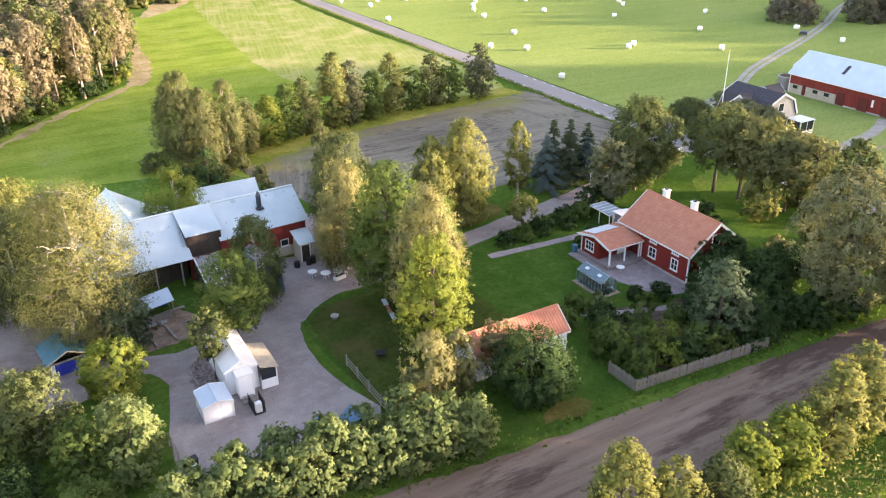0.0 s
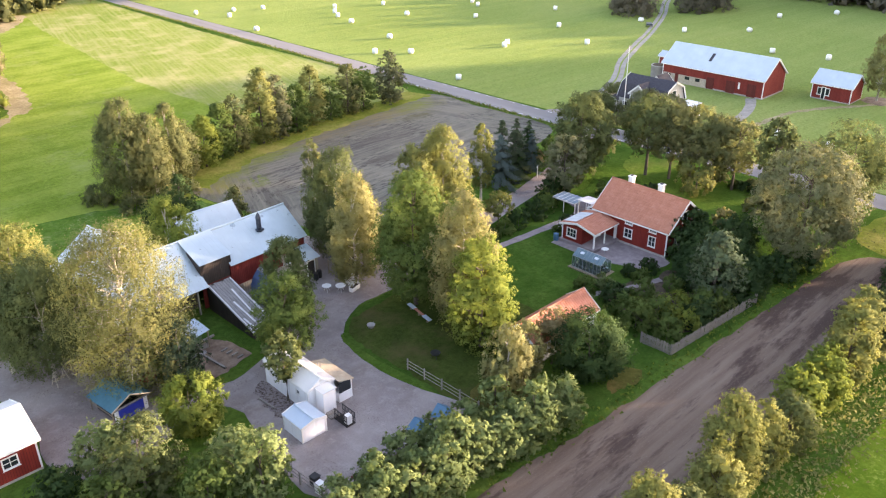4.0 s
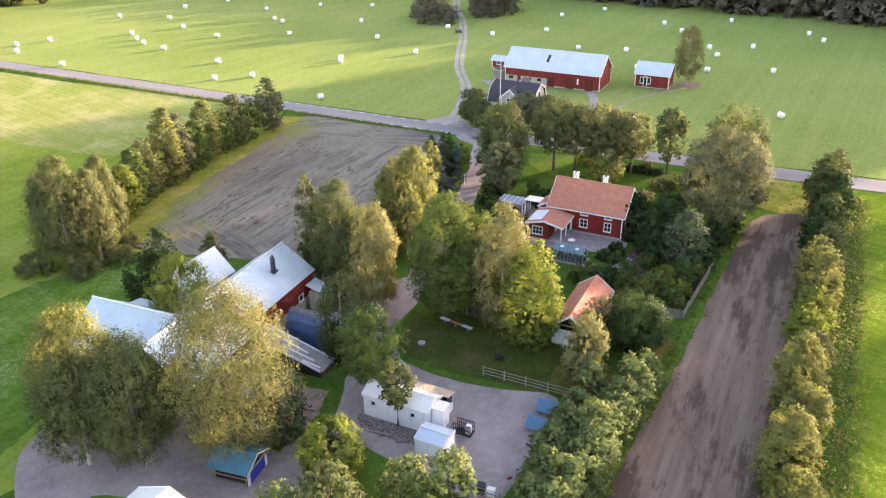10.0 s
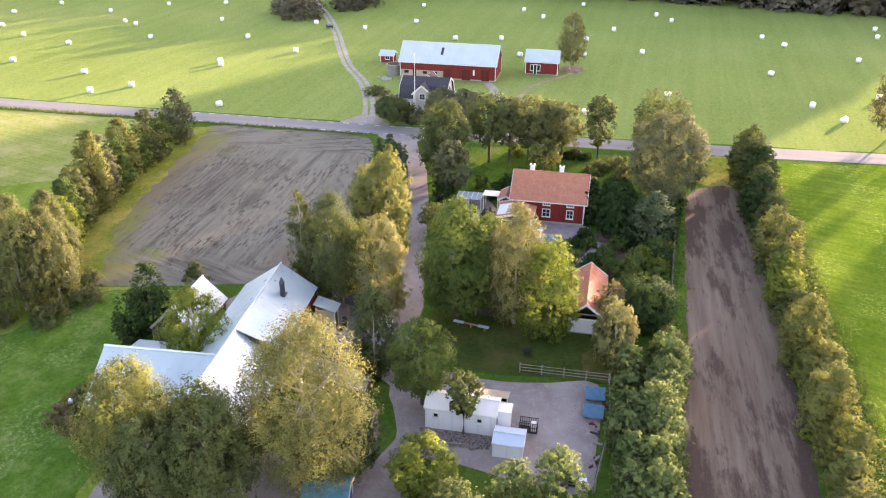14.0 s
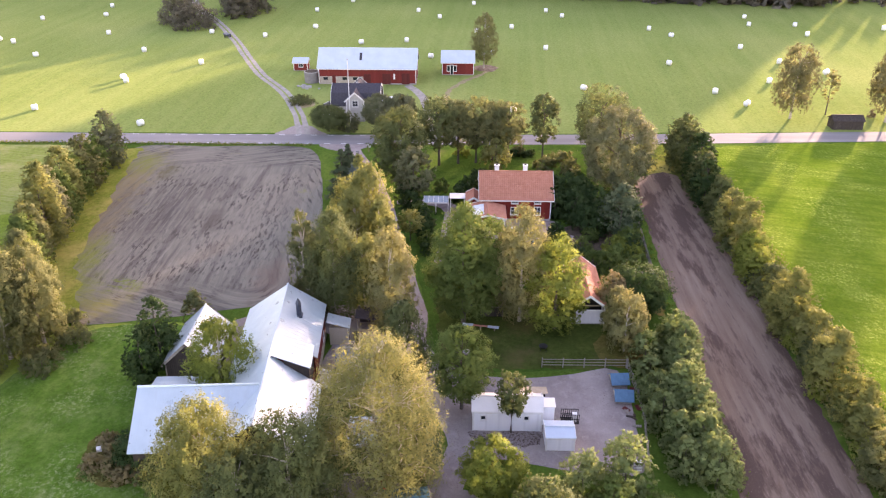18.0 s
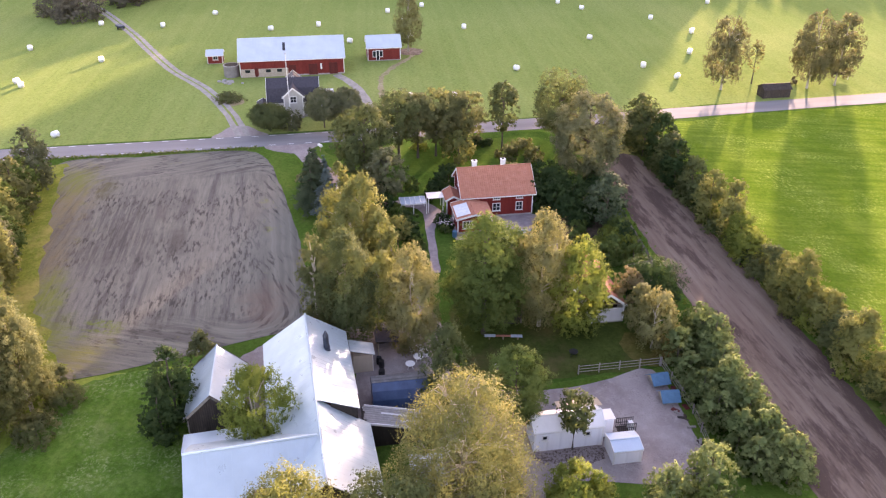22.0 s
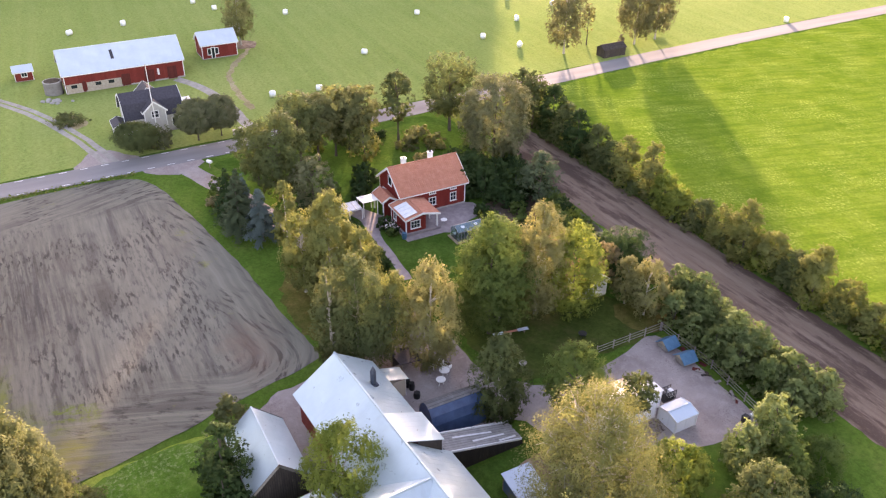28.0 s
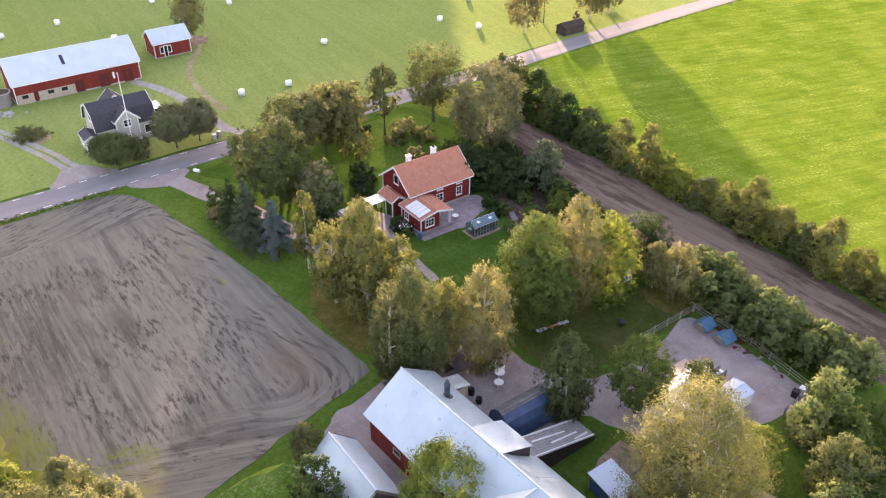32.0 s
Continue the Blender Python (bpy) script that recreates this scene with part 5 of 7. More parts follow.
# the red shed at the yard's corner
red_shed = gable("red_shed", along(-15.5, 64.9, 0), 8.2, 6.1, 2.95, 4.2, "red boarded shed with white corners and a bright metal roof", "shed", "red_board", "hut_roof", 0.3, 0.3,
                 openings={"E": [(3.0, 0.9, 1.1, 0.8, (1, 0))], "S": [(6.2, 1.0, 1.4, 0.85, (1, 1)), (2.6, 1.0, 1.4, 0.85, (1, 1))]}, base=0.2)

# white hut, its annex, steps and the storage box
hut = gable("white_hut", along(13.85, 55.95, 90), 6.4, 2.65, 2.3, 2.95, "white boarded site hut with a low pale roof on blocks", "hut", "hut_white", "hut_roof", 0.12, 0.12, base=0,
            openings={"N": [(0.95, 0.38, 1.35, 0.42, (0, 0)), (4.95, 0.38, 1.35, 0.42, (0, 0))]})
for y in (0.4, 3.2, 6.0):
    for x in (0.3, 2.35):
        part("block", box(y - 0.2, y + 0.2, x - 0.15, x + 0.15, 0, 0.25), "concrete", hut)
part("roof_pipe", tube([(0.9, 1.2, 2.7), (0.9, 1.2, 3.4)], [0.07, 0.07], 8), "white_paint", hut)
hann = thing("hut_annex", along(13.95, 55.3), "lean-to annex with a tan roof and dark windows", "annex")
sheet_roof(hann, pose(1.55, -0.1, 1.95, 0, 0, 90) @ pose(0, 0, 0, 14, 0, 0), 4.2, 1.6, 0.4, "tan_roof", 0.06, 0.6, "roof_sheet", "tan felt roof")
part("wall", box(0, 1.4, 0.1, 3.9, 0, 0.9), "hut_white", hann)
part("post", box(1.3, 1.4, 0.1, 0.2, 0.905, 1.92), "white_paint", hann)
part("post", box(1.3, 1.4, 3.8, 3.9, 0.905, 1.92), "white_paint", hann)
part("pane", box(1.33, 1.36, 0.2, 3.8, 0.91, 1.9), "window_glass", hann, "dark window band")
part("pane", box(0.05, 1.3, 0.13, 0.16, 0.91, 1.95), "window_glass", hann)
vest = thing("hut_porch", along(11.9, 54.75), "white boarded entrance box of the hut", "porch")
part("wall", box(0, 1.25, 0, 1.1, 0.25, 2.35), "hut_white", vest)
part("roof_sheet", box(-0.08, 1.33, -0.1, 1.15, 2.352, 2.42), "hut_roof", vest)
part("step", box(0.1, 1.1, -0.75, -0.05, 0.05, 0.22), "grey_wood", vest, "wooden step")
part("step", box(0.1, 1.1, -0.35, -0.05, 0.225, 0.42), "grey_wood", vest)
crate = thing("rubbish_crates", along(12.3, 52.3), "dark mesh crates with a white box beside the hut", "crate")
bm = bmesh.new()
for i in range(9):
    add_box(bm, 0.0, 0.04, i * 0.2, i * 0.2 + 0.05, 0.05, 1.15)
    add_box(bm, 0.86, 0.9, i * 0.2, i * 0.2 + 0.05, 0.05, 1.15)
for z in (0.1, 0.6, 1.1):
    for x in (0.0, 0.86):
        add_box(bm, x - 0.005, x + 0.045, -0.02, 1.68, z, z + 0.05)
part("mesh_sides", bm, "black", crate)
part("floor_panel", box(0, 0.9, 0, 1.65, 0.05, 0.1), "dark_board", crate)
part("white_box", box(0.2, 0.7, 0.15, 0.6, 0.1, 0.95, 0.02), "white_paint", crate)
store = gable("storage_box", along(10.95, 53.2, 90), 2.6, 2.35, 1.45, 1.75, "white panelled storage box with a pale blue pitched lid", "storage box", "hut_white", "box_roof", 0.06, 0.06, trim="white_paint", base=0, seam=0.3)

# kennels with blue pitched roofs
for x, y, ang in ((18.0, 46.6, 4), (15.2, 46.5, -3)):
    kn = thing("kennel", along(x + 1.85, y, ang + 90), "small kennel with a blue pitched sheet roof", "kennel", "kennels")
    part("body", box(0.15, 1.65, 0.15, 1.6, 0.05, 0.55), "grey_wood", kn)
    part("gable_end", prism([(0.2, 0.555), (1.55, 0.555), (0.875, 1.15)], 0.05, "x", 0.2), "black", kn)
    part("gable_end", prism([(0.2, 0.555), (1.55, 0.555), (0.875, 1.15)], 0.05, "x", 1.6), "black", kn)
    part("awning", prism([(0.45, 0.78), (1.3, 0.78), (0.875, 1.16)], 0.22, "x", 1.66), "tan_roof", kn, "bare plywood gable top")
    for side, yy in ((1, -0.1), (-1, 1.85)):
        bm = bmesh.new()
        add_box(bm, 0, 1.9, 0, 1.25, -0.02, 0.03)
        p = part("roof_sheet", bm, "kennel_blue", kn)
        p.matrix_basis = slope_matrix(-0.05 if side > 0 else 1.85, yy, 0.42, 0.975, 0.78, side)

# ---- beyond the road ----
far_barn = gable("far_barn", along(135.2, 73.5, 90), 21.4, 8.6, 3.7, 6.9, "long red barn with pale blue-grey metal roof and stone base", "barn", "barn_red", "far_tin_roof", 0.35, 0.3, base=0.3)
for x0, x1 in ((18.5, 21.2), (11.6, 17.7)):
    part("stone_panel", box(x0, x1, 8.62, 8.74, 0.05, 1.75), "stone_wall", far_barn, "pale stone lower wall")
for x in (19.9, 15.7, 13.4):
    window(far_barn, pose(x, 8.745, 1.0), 1.0, 0.62, (0, 0), "stone_wall", 0.08, proud=0.066)
for x0, x1, z in ((10.0, 11.5, 2.3), (5.6, 7.4, 2.4), (1.4, 3.1, 2.5), (17.9, 18.4, 2.0)):
    part("barn_door", box(x0, x1, 8.61, 8.69, 0.1, z), "brown_door", far_barn, "dark reddish barn door")
part("white_door", box(4.6, 4.95, 8.61, 8.68, 1.2, 2.4), "white_paint", far_barn)
hatch = part("roof_hatch", box(0, 0.55, 2.0, 4.0, 0.04, 0.16), "dark_roof", far_barn, "dark grey roof hatch")
hatch.matrix_basis = slope_matrix(12.5, 8.6, 3.7, 4.3, 3.2, -1)
far_shed = gable("far_shed", along(140.0, 60.7, 90), 7.2, 5.2, 3.1, 4.9, "red cottage-like shed with white doors and a pale metal roof", "shed", "barn_red", "far_tin_roof", 0.35, 0.3, base=0.2)
for x in (4.25, 5.75):
    window(far_shed, pose(x, 5.23, 0.95), 0.6, 1.2, (0, 1), proud=0.066)
d = door(far_shed, pose(5.0, 5.27, 0.15), 0.55, 2.1, "window_glass", "glazed door in a white frame")
kiosk = gable("red_hut", along(140.4, 99.4, 90), 3.2, 2.8, 1.9, 2.6, "tiny red hut with a pale roof", "hut", "barn_red", "far_tin_roof", 0.25, 0.25, base=0.1,
              openings={"N": [(1.7, 0.9, 0.9, 0.8, (1, 0))]})
silo = thing("silo", along(128.3, 96.8), "round grey concrete silo beside the far barn", "silo")
part("drum", tube([(0, 0, 0), (0, 0, 2.3)], [1.6, 1.6], 24), "old_concrete", silo)
part("rim", tube([(0, 0, 2.302), (0, 0, 2.4)], [1.66, 1.66], 24), "concrete", silo)
part("silage", tube([(0, 0, 2.401), (0, 0, 2.44)], [1.4, 1.3], 20), "bed", silo, "dark rotting silage")

villa = thing("villa", along(108.6, 79.4, 90), "grey-beige villa with a dark gambrel roof and white trim", "house")
VL, PROFILE = 8.8, ((0.0, 3.0), (1.0, 5.1), (3.5, 6.3), (6.0, 5.1), (7.0, 3.0))
for x in (0.0, VL - 0.15):
    w = part("wall", prism([(0, 0.3), (7, 0.3), *PROFILE[::-1]], 0.15, "x", x), "villa_wall", villa)
for y in (0.0, 6.86):
    part("wall", box(0.15, VL - 0.15, y, y + 0.14, 0.3, 3.0), "villa_wall", villa)
part("plinth", box(-0.04, VL + 0.04, -0.04, 7.04, 0, 0.3), "concrete", villa)
for (ya, za), (yb, zb) in zip(PROFILE, PROFILE[1:]):
    up = (ya, za, yb, zb) if zb > za else (yb, zb, ya, za)
    side = 1 if up[2] > up[0] else -1
    run, rise = abs(up[2] - up[0]), up[3] - up[1]
    low = 0.25 if up[1] < 4 else 0.0
    k = rise / run
    y0, z0 = up[0] - side * low * 0.5, up[1] - low * k * 0.5
    r2, h2 = run + low * 0.5, rise + low * k * 0.5
    sheet_roof(villa, slope_matrix(-0.35 if side > 0 else VL + 0.35, y0, z0 + 0.1, r2, h2, side), VL + 0.7, r2, h2, "dark_roof", 0.08, 0.5)
    for x in (-0.39, VL + 0.36):
        b = part("bargeboard", box(0, 0.05, 0, math.hypot(r2, h2), -0.22, 0.07), "white_paint", villa)
        b.matrix_basis = slope_matrix(x if side > 0 else x + 0.05, y0, z0 + 0.1, r2, h2, side)
window(villa, pose(0, 3.5, 3.6, 0, 0, 90), 1.1, 1.2, (1, 1), proud=0.066)
window(villa, pose(0, 1.6, 1.0, 0, 0, 90), 1.0, 1.2, (1, 1), proud=0.066)
window(villa, pose(VL, 3.5, 3.6, 0, 0, -90), 1.1, 1.2, (1, 1), proud=0.066)
for x in (1.3, 7.4):
    window(villa, pose(x, 7.0, 1.0), 0.9, 1.2, (1, 1), proud=0.066)
vw = gable("villa_front_gable", along(100.9, 82.1, 0), 4.2, 3.4, 4.2, 5.7, "beige front gable with a white-framed window", "house wing", "villa_wall", "dark_roof", 0.3, 0.3, base=0.4,
           openings={"W": [(1.7, 1.0, 3.0, 1.05, (1, 1))]})
vb = gable("villa_back_gable", along(106.2, 81.9, 0), 3.0, 3.6, 4.6, 6.3, "rear gable with white bargeboards", "house wing", "villa_wall", "dark_roof", 0.3, 0.3, base=0.4)
vv = gable("villa_porch", along(101.2, 88.35, 0), 3.4, 2.0, 2.2, 2.7, "low dark-roofed porch with white trim on the villa", "porch", "villa_wall", "dark_roof", 0.2, 0.2, base=0.2,
           openings={"W": [(1.0, 0.8, 1.0, 0.9, (1, 0))], "N": [(1.7, 1.0, 1.0, 0.9, (1, 0))]})
va = thing("villa_conservatory", along(106.6, 76.5), "small white-framed conservatory with a pale roof", "conservatory")
part("roof_sheet", box(-0.1, 3.2, -0.1, 2.75, 2.3, 2.36), "polycarbonate", va)
for x in (0, 1.5, 3.0):
    for y in (0, 2.55):
        part("post", box(x, x + 0.1, y, y + 0.1, 0, 2.297), "white_paint", va)
part("low_wall", box(0.0, 3.1, 0.102, 0.2, 0, 0.8), "white_board", va)
part("low_wall", box(0.02, 0.1, 0.25, 2.5, 0, 0.8), "white_board", va)
part("pane", box(0.04, 0.06, 0.25, 2.5, 0.802, 2.25), "window_glass", va)
part("pane", box(0.1, 3.0, 0.04, 0.06, 0.802, 2.25), "window_glass", va)
pole = thing("flagpole", along(97.6, 84.4), "tall white wooden flagpole", "flagpole")
part("shaft", tube([(0, 0, 0), (0, 0, 12.8)], [0.09, 0.045], 8), "white_paint", pole)
part("knob", tube([(0, 0, 12.81), (0, 0, 12.9), (0, 0, 13.0)], [0.09, 0.11, 0.03], 8), "tan_roof", pole)
part("foot", box(-0.15, 0.15, -0.15, 0.15, 0, 0.8), "concrete", pole)
roadside = gable("roadside_shed", along(101.2, -12.0, 90), 5.6, 2.6, 1.7, 2.4, "low dark brown shed by the road", "shed", "dark_board", "dark_board", 0.2, 0.2, trim=None, base=0)
play = gable("playhouse", along(33.4, 58.6, 90), 2.6, 2.2, 1.7, 2.6, "small brown playhouse under the trees", "playhouse", "dark_board", "tan_roof", 0.25, 0.25, trim="grey_wood", base=0)


# ---- trees and shrubs ----
def leaf_mesh(name, centres, outward, size, rng, material, flat=0.0):
    """One mesh of small pointed leaves (clumps of them stand for twigs)."""
    k = len(centres)
    nrm = outward + rng.normal(size=(k, 3)) * 0.5
    nrm[:, 2] += flat
    nrm /= np.linalg.norm(nrm, axis=1)[:, None] + 1e-9
    ref = rng.normal(size=(k, 3))
    u = np.cross(nrm, ref)
    u /= np.linalg.norm(u, axis=1)[:, None] + 1e-9
    v = np.cross(nrm, u)
    s = (size * rng.uniform(0.6, 1.3, k))[:, None]
    co = np.stack([centres + u * s * 0.75, centres - u * s * 0.5 + v * s * 0.42, centres - u * s * 0.5 - v * s * 0.42], axis=1).reshape(-1, 3)
    me = bpy.data.meshes.new(name)
    me.vertices.add(3 * k)
    me.vertices.foreach_set("co", co.astype(np.float32).ravel())
    me.loops.add(3 * k)
    me.loops.foreach_set("vertex_index", np.arange(3 * k, dtype=np.int32))
    me.polygons.add(k)
    me.polygons.foreach_set("loop_start", np.arange(0, 3 * k, 3, dtype=np.int32))
    me.update(calc_edges=True)
    # shade each leaf mostly by its crown's outward way
    soft = outward + 0.22 * nrm
    soft /= np.linalg.norm(soft, axis=1)[:, None] + 1e-9
    me.attributes.new("custom_normal", "FLOAT_VECTOR", "POINT").data.foreach_set("vector", np.repeat(soft, 3, axis=0).astype(np.float32).ravel())
    me.materials.append(M[material])
    return me


SHAPES = {
    "birch": lambda u: np.sin(np.pi * np.clip(0.1 + 0.88 * u, 0, 1)) ** 0.5 * (1.02 - 0.24 * u),
    "round": lambda u: np.sqrt(np.clip(1 - (2 * u - 1) ** 2, 0, 1)),
    "tall": lambda u: np.sin(np.pi * np.clip(0.06 + 0.92 * u, 0, 1)) ** 0.45 * (1.06 - 0.4 * u),
    "cone": lambda u: np.clip(1.03 - u, 0.03, 1),
    "dome": lambda u: np.sqrt(np.clip(1 - u ** 2.4, 0, 1)),
}


def crown_points(rng, z0, z1, r, shape, count, per=26, tight=0.12, droop=0.0, hollow=0.5, lobes=None):
    """Leaf places: uneven lobes over the crown's outline, twig clumps round each lobe, leaves round each twig, and larger inner leaves that close the lobes.
    Gives the places, their outward ways, their sizes, the lobes' middles and the clumps."""
    if shape == "cone":
        return whorl_points(rng, z0, z1, r, count)
    k = lobes or int(np.clip(20 + 1.6 * (z1 - z0) * r / 3, 20, 64))
    u = rng.uniform(0.0, 1, k * 6)
    u = u[rng.uniform(0, 1.05, k * 6) < SHAPES[shape](u) + 0.1][:k]
    k = len(u)
    ang = np.arange(k) * 2.4 + rng.uniform(-0.5, 0.5, k)
    spread = (0.22, 0.32) if lobes == 90 else (0.28, 0.44)
    lobe_r = r * rng.uniform(*spread, k) * (0.55 + 0.45 * SHAPES[shape](u))
    out_r = np.maximum(r * SHAPES[shape](u) * rng.uniform(0.9, 1.06, k) - lobe_r * 0.7, 0) * (hollow + (1 - hollow) * np.sqrt(rng.uniform(0, 1, k)))
    zc = z0 + (z1 - z0) * u
    zc = np.clip(zc, z0 + lobe_r * 0.5, z1 - lobe_r * 0.7)
    c = np.stack([out_r * np.cos(ang), out_r * np.sin(ang), zc], axis=1)
    m = max(k * 3, int(0.6 * count) // per)
    pick = rng.choice(k, m, p=lobe_r ** 2 / np.sum(lobe_r ** 2))
    d = rng.normal(size=(m, 3))
    d[:, 2] += 0.25
    d /= np.linalg.norm(d, axis=1)[:, None]
    q = c[pick] + d * (lobe_r[pick] * rng.uniform(0.62, 1.04, m))[:, None] * np.array([1, 1, 0.9 + 0.3 * droop])
    # some clumps fill the outline between the lobes
    f = max(4, int(0.32 * count) // per)
    uf = rng.uniform(0, 1, f * 4)
    uf = uf[rng.uniform(0, 1.05, f * 4) < SHAPES[shape](uf) + 0.04][:f]
    f = len(uf)
    af = rng.uniform(0, 2 * np.pi, f)
    ph = rng.uniform(0, 6.28, 3)
    rf = r * SHAPES[shape](uf) * (1 + 0.1 * np.sin(2 * af + ph[0] + 3 * uf) + 0.08 * np.sin(5 * af + ph[1] - 7 * uf)) * np.sqrt(rng.uniform(0.45, 1.0, f))
    df = np.stack([np.cos(af), np.sin(af), rng.uniform(-0.2, 0.9, f)], axis=1)
    q = np.concatenate([q, np.stack([rf * np.cos(af), rf * np.sin(af), z0 + (z1 - z0) * uf], axis=1)])
    d = np.concatenate([d, df / np.linalg.norm(df, axis=1)[:, None]])
    m += f
    size = 1.15 * tight * r * rng.uniform(0.55, 1.3, m)
    idx = np.repeat(np.arange(m), per)
    off = np.clip(rng.normal(size=(m * per, 3)) * 0.5, -0.95, 0.95)
    if droop:
        # three hanging twigs a clump
        twig = rng.normal(size=(m, 3, 2)) * 0.45
        which = rng.integers(0, 3, m * per)
        off[:, :2] = off[:, :2] * 0.42 + twig[idx, which]
        off[:, 2] = off[:, 2] * 0.4 - 2.3 * droop * rng.uniform(0, 1, m * per) ** 0.8 * rng.uniform(0.6, 1.3, (m, 3))[idx, which]
    p = q[idx] + off * size[idx][:, None]
    near = off / (np.linalg.norm(off, axis=1)[:, None] + 1e-9)
    # larger leaves inside the lobes keep the light out of the crown's heart
    e = int(0.08 * count)
    inner = rng.choice(k, e, p=lobe_r ** 2 / np.sum(lobe_r ** 2))
    de = rng.normal(size=(e, 3))
    de /= np.linalg.norm(de, axis=1)[:, None]
    pe = c[inner] + de * (lobe_r[inner] * 0.72 * rng.uniform(0, 1, e) ** 0.4)[:, None]
    mid = np.array([0, 0, z0 + 0.4 * (z1 - z0)])
    p = np.concatenate([p, pe])
    way = np.concatenate([0.75 * d[idx] + (0.15 if droop else 0.32) * near, de])
    grow = np.concatenate([np.ones(len(idx)), np.full(e, 2.0)])
    out = way + (p - mid) / (np.linalg.norm(p - mid, axis=1)[:, None] + 1e-9) * 0.4
    out /= np.linalg.norm(out, axis=1)[:, None] + 1e-9
    # stretch the crown to its full width and height
    wide = r / max(np.percentile(np.hypot(p[:, 0], p[:, 1]), 97.5), 0.1)
    rise = (z1 - z0) / max(np.percentile(p[:, 2], 99.7) - z0, 0.1)
    full = np.array([wide, wide, rise])
    base = np.array([0, 0, z0])
    p, c, q = ((v - base) * full + base for v in (p, c, q))
    p[:, 2] = np.maximum(p[:, 2], 0.06)
    return p, out, grow, c, q


def whorl_points(rng, z0, z1, r, count):
    """Spruce: drooping branches in whorls, sprays of needles along each."""
    k = int(9 * (z1 - z0))
    u = np.sort(rng.uniform(0, 1, k)) ** 0.9
    ang = np.arange(k) * 2.4 + rng.uniform(-0.4, 0.4, k)
    length = r * (1.02 - u) * rng.uniform(0.8, 1.1, k) + 0.08
    pick = rng.choice(k, count, p=length / length.sum())
    f = rng.uniform(0.1, 1, count) ** 0.75
    rad = length[pick] * f
    z = z0 + (z1 - z0) * u[pick] - 0.32 * rad * f + 0.1 * rad
    p = np.stack([rad * np.cos(ang[pick]), rad * np.sin(ang[pick]), z], axis=1)
    p += rng.normal(size=(count, 3)) * np.array([0.17, 0.17, 0.07]) * (0.5 + length[pick] * 0.4)[:, None]
    p[:, 2] = np.maximum(p[:, 2], 0.06)
    out = np.stack([np.cos(ang[pick]) * 0.6, np.sin(ang[pick]) * 0.6, np.full(count, 0.8)], axis=1)
    c = np.stack([length * 0.6 * np.cos(ang), length * 0.6 * np.sin(ang), z0 + (z1 - z0) * u], axis=1)
    return p, out, np.ones(count), c, c


KINDS = {  # shape, crown start, leaf size, clump size, droop, bark, trunk width
    "birch": ("birch", 0.2, 0.2, 0.10, 0.75, "birch_bark", 0.017),
    "round": ("round", 0.17, 0.22, 0.09, 0.0, "bark", 0.02),
    "tall": ("tall", 0.1, 0.21, 0.1, 0.15, "bark", 0.018),
    "dome": ("dome", 0.03, 0.2, 0.1, 0.0, "bark", 0.02),
    "ball": ("round", 0.25, 0.2, 0.075, 0.0, "bark", 0.02),
    "spruce": ("cone", 0.05, 0.2, 0.16, 0.4, "bark", 0.02),
    "sparse": ("round", 0.3, 0.22, 0.13, 0.1, "bark", 0.016),
}
TREE_SEED = [100]


def tree(name, kind, x, y, h, w, material, label, category="tree", group="", start=None, stems=1, dense=1.0, limbs=0, fine=1.0):
    shape, z_frac, leaf, tight, droop, bark, tw = KINDS[kind]
    TREE_SEED[0] += 1
    seed = TREE_SEED[0]
    rng, rnd = np.random.default_rng(seed), random.Random(seed)
    t = thing(name, pose(x, y, 0, 0, 0, 0), label, category, group)
    leaf *= 0.64 if x < 37 else 0.76 if x < 62 else 1.0
    if y > 124:
        leaf *= 1.7
    leaf *= fine
    z0 = h * (start if start is not None else z_frac)
    r = w / 2 * 1.06
    area = 2 * math.pi * r * (h - z0) * 0.8
    count = int(min(58000, max(500, (1.5 if x < 62 else 1.3) * area / (leaf * leaf * 0.52))))
    count = int(count * dense * (1.12 if kind == "birch" else 1.0))
    p, out, grow, clumps, twigs = crown_points(rng, z0, h - 0.1, r, shape, count, tight=tight, droop=droop, lobes=90 if kind == "ball" else None, hollow=0.92 if kind == "ball" else 0.6)
    crown = new("crown", leaf_mesh("crown", p, out, leaf * grow, rng, material, 0.3))
    crown.parent = t
    # trunk and limbs
    bm = bmesh.new()  # stem and limbs are one grown piece
    tr = max(0.05, h * tw)
    for s in range(stems):
        ox, oy = (rnd.uniform(-0.3, 0.3), rnd.uniform(-0.3, 0.3)) if stems > 1 else (0, 0)
        line = [(ox, oy, 0), (ox * 1.3 + rnd.uniform(-0.1, 0.1), oy * 1.3, h * 0.3), (ox * 2 + rnd.uniform(-0.2, 0.2), oy * 2 + rnd.uniform(-0.2, 0.2), h * 0.62), (ox * 2 + rnd.uniform(-0.2, 0.2), oy * 2, h * 0.82)]
        add_tube(bm, line, [tr * 1.1, tr * 0.75, tr * 0.36, tr * 0.07], 7)
    if h > 4:
        order = list(range(len(clumps)))
        rnd.shuffle(order)
        for i in order[:limbs or (14 if h > 8 else 8)]:
            c = clumps[i]
            zb = max(h * 0.14, min(c[2] - 0.25 * math.hypot(c[0], c[1]) - 0.5, h * 0.7))
            add_tube(bm, [(0, 0, zb), (c[0] * 0.45, c[1] * 0.45, zb + (c[2] - zb) * 0.65), (c[0] * 0.9, c[1] * 0.9, c[2])], [tr * 0.4, tr * 0.25, tr * 0.08], 5)
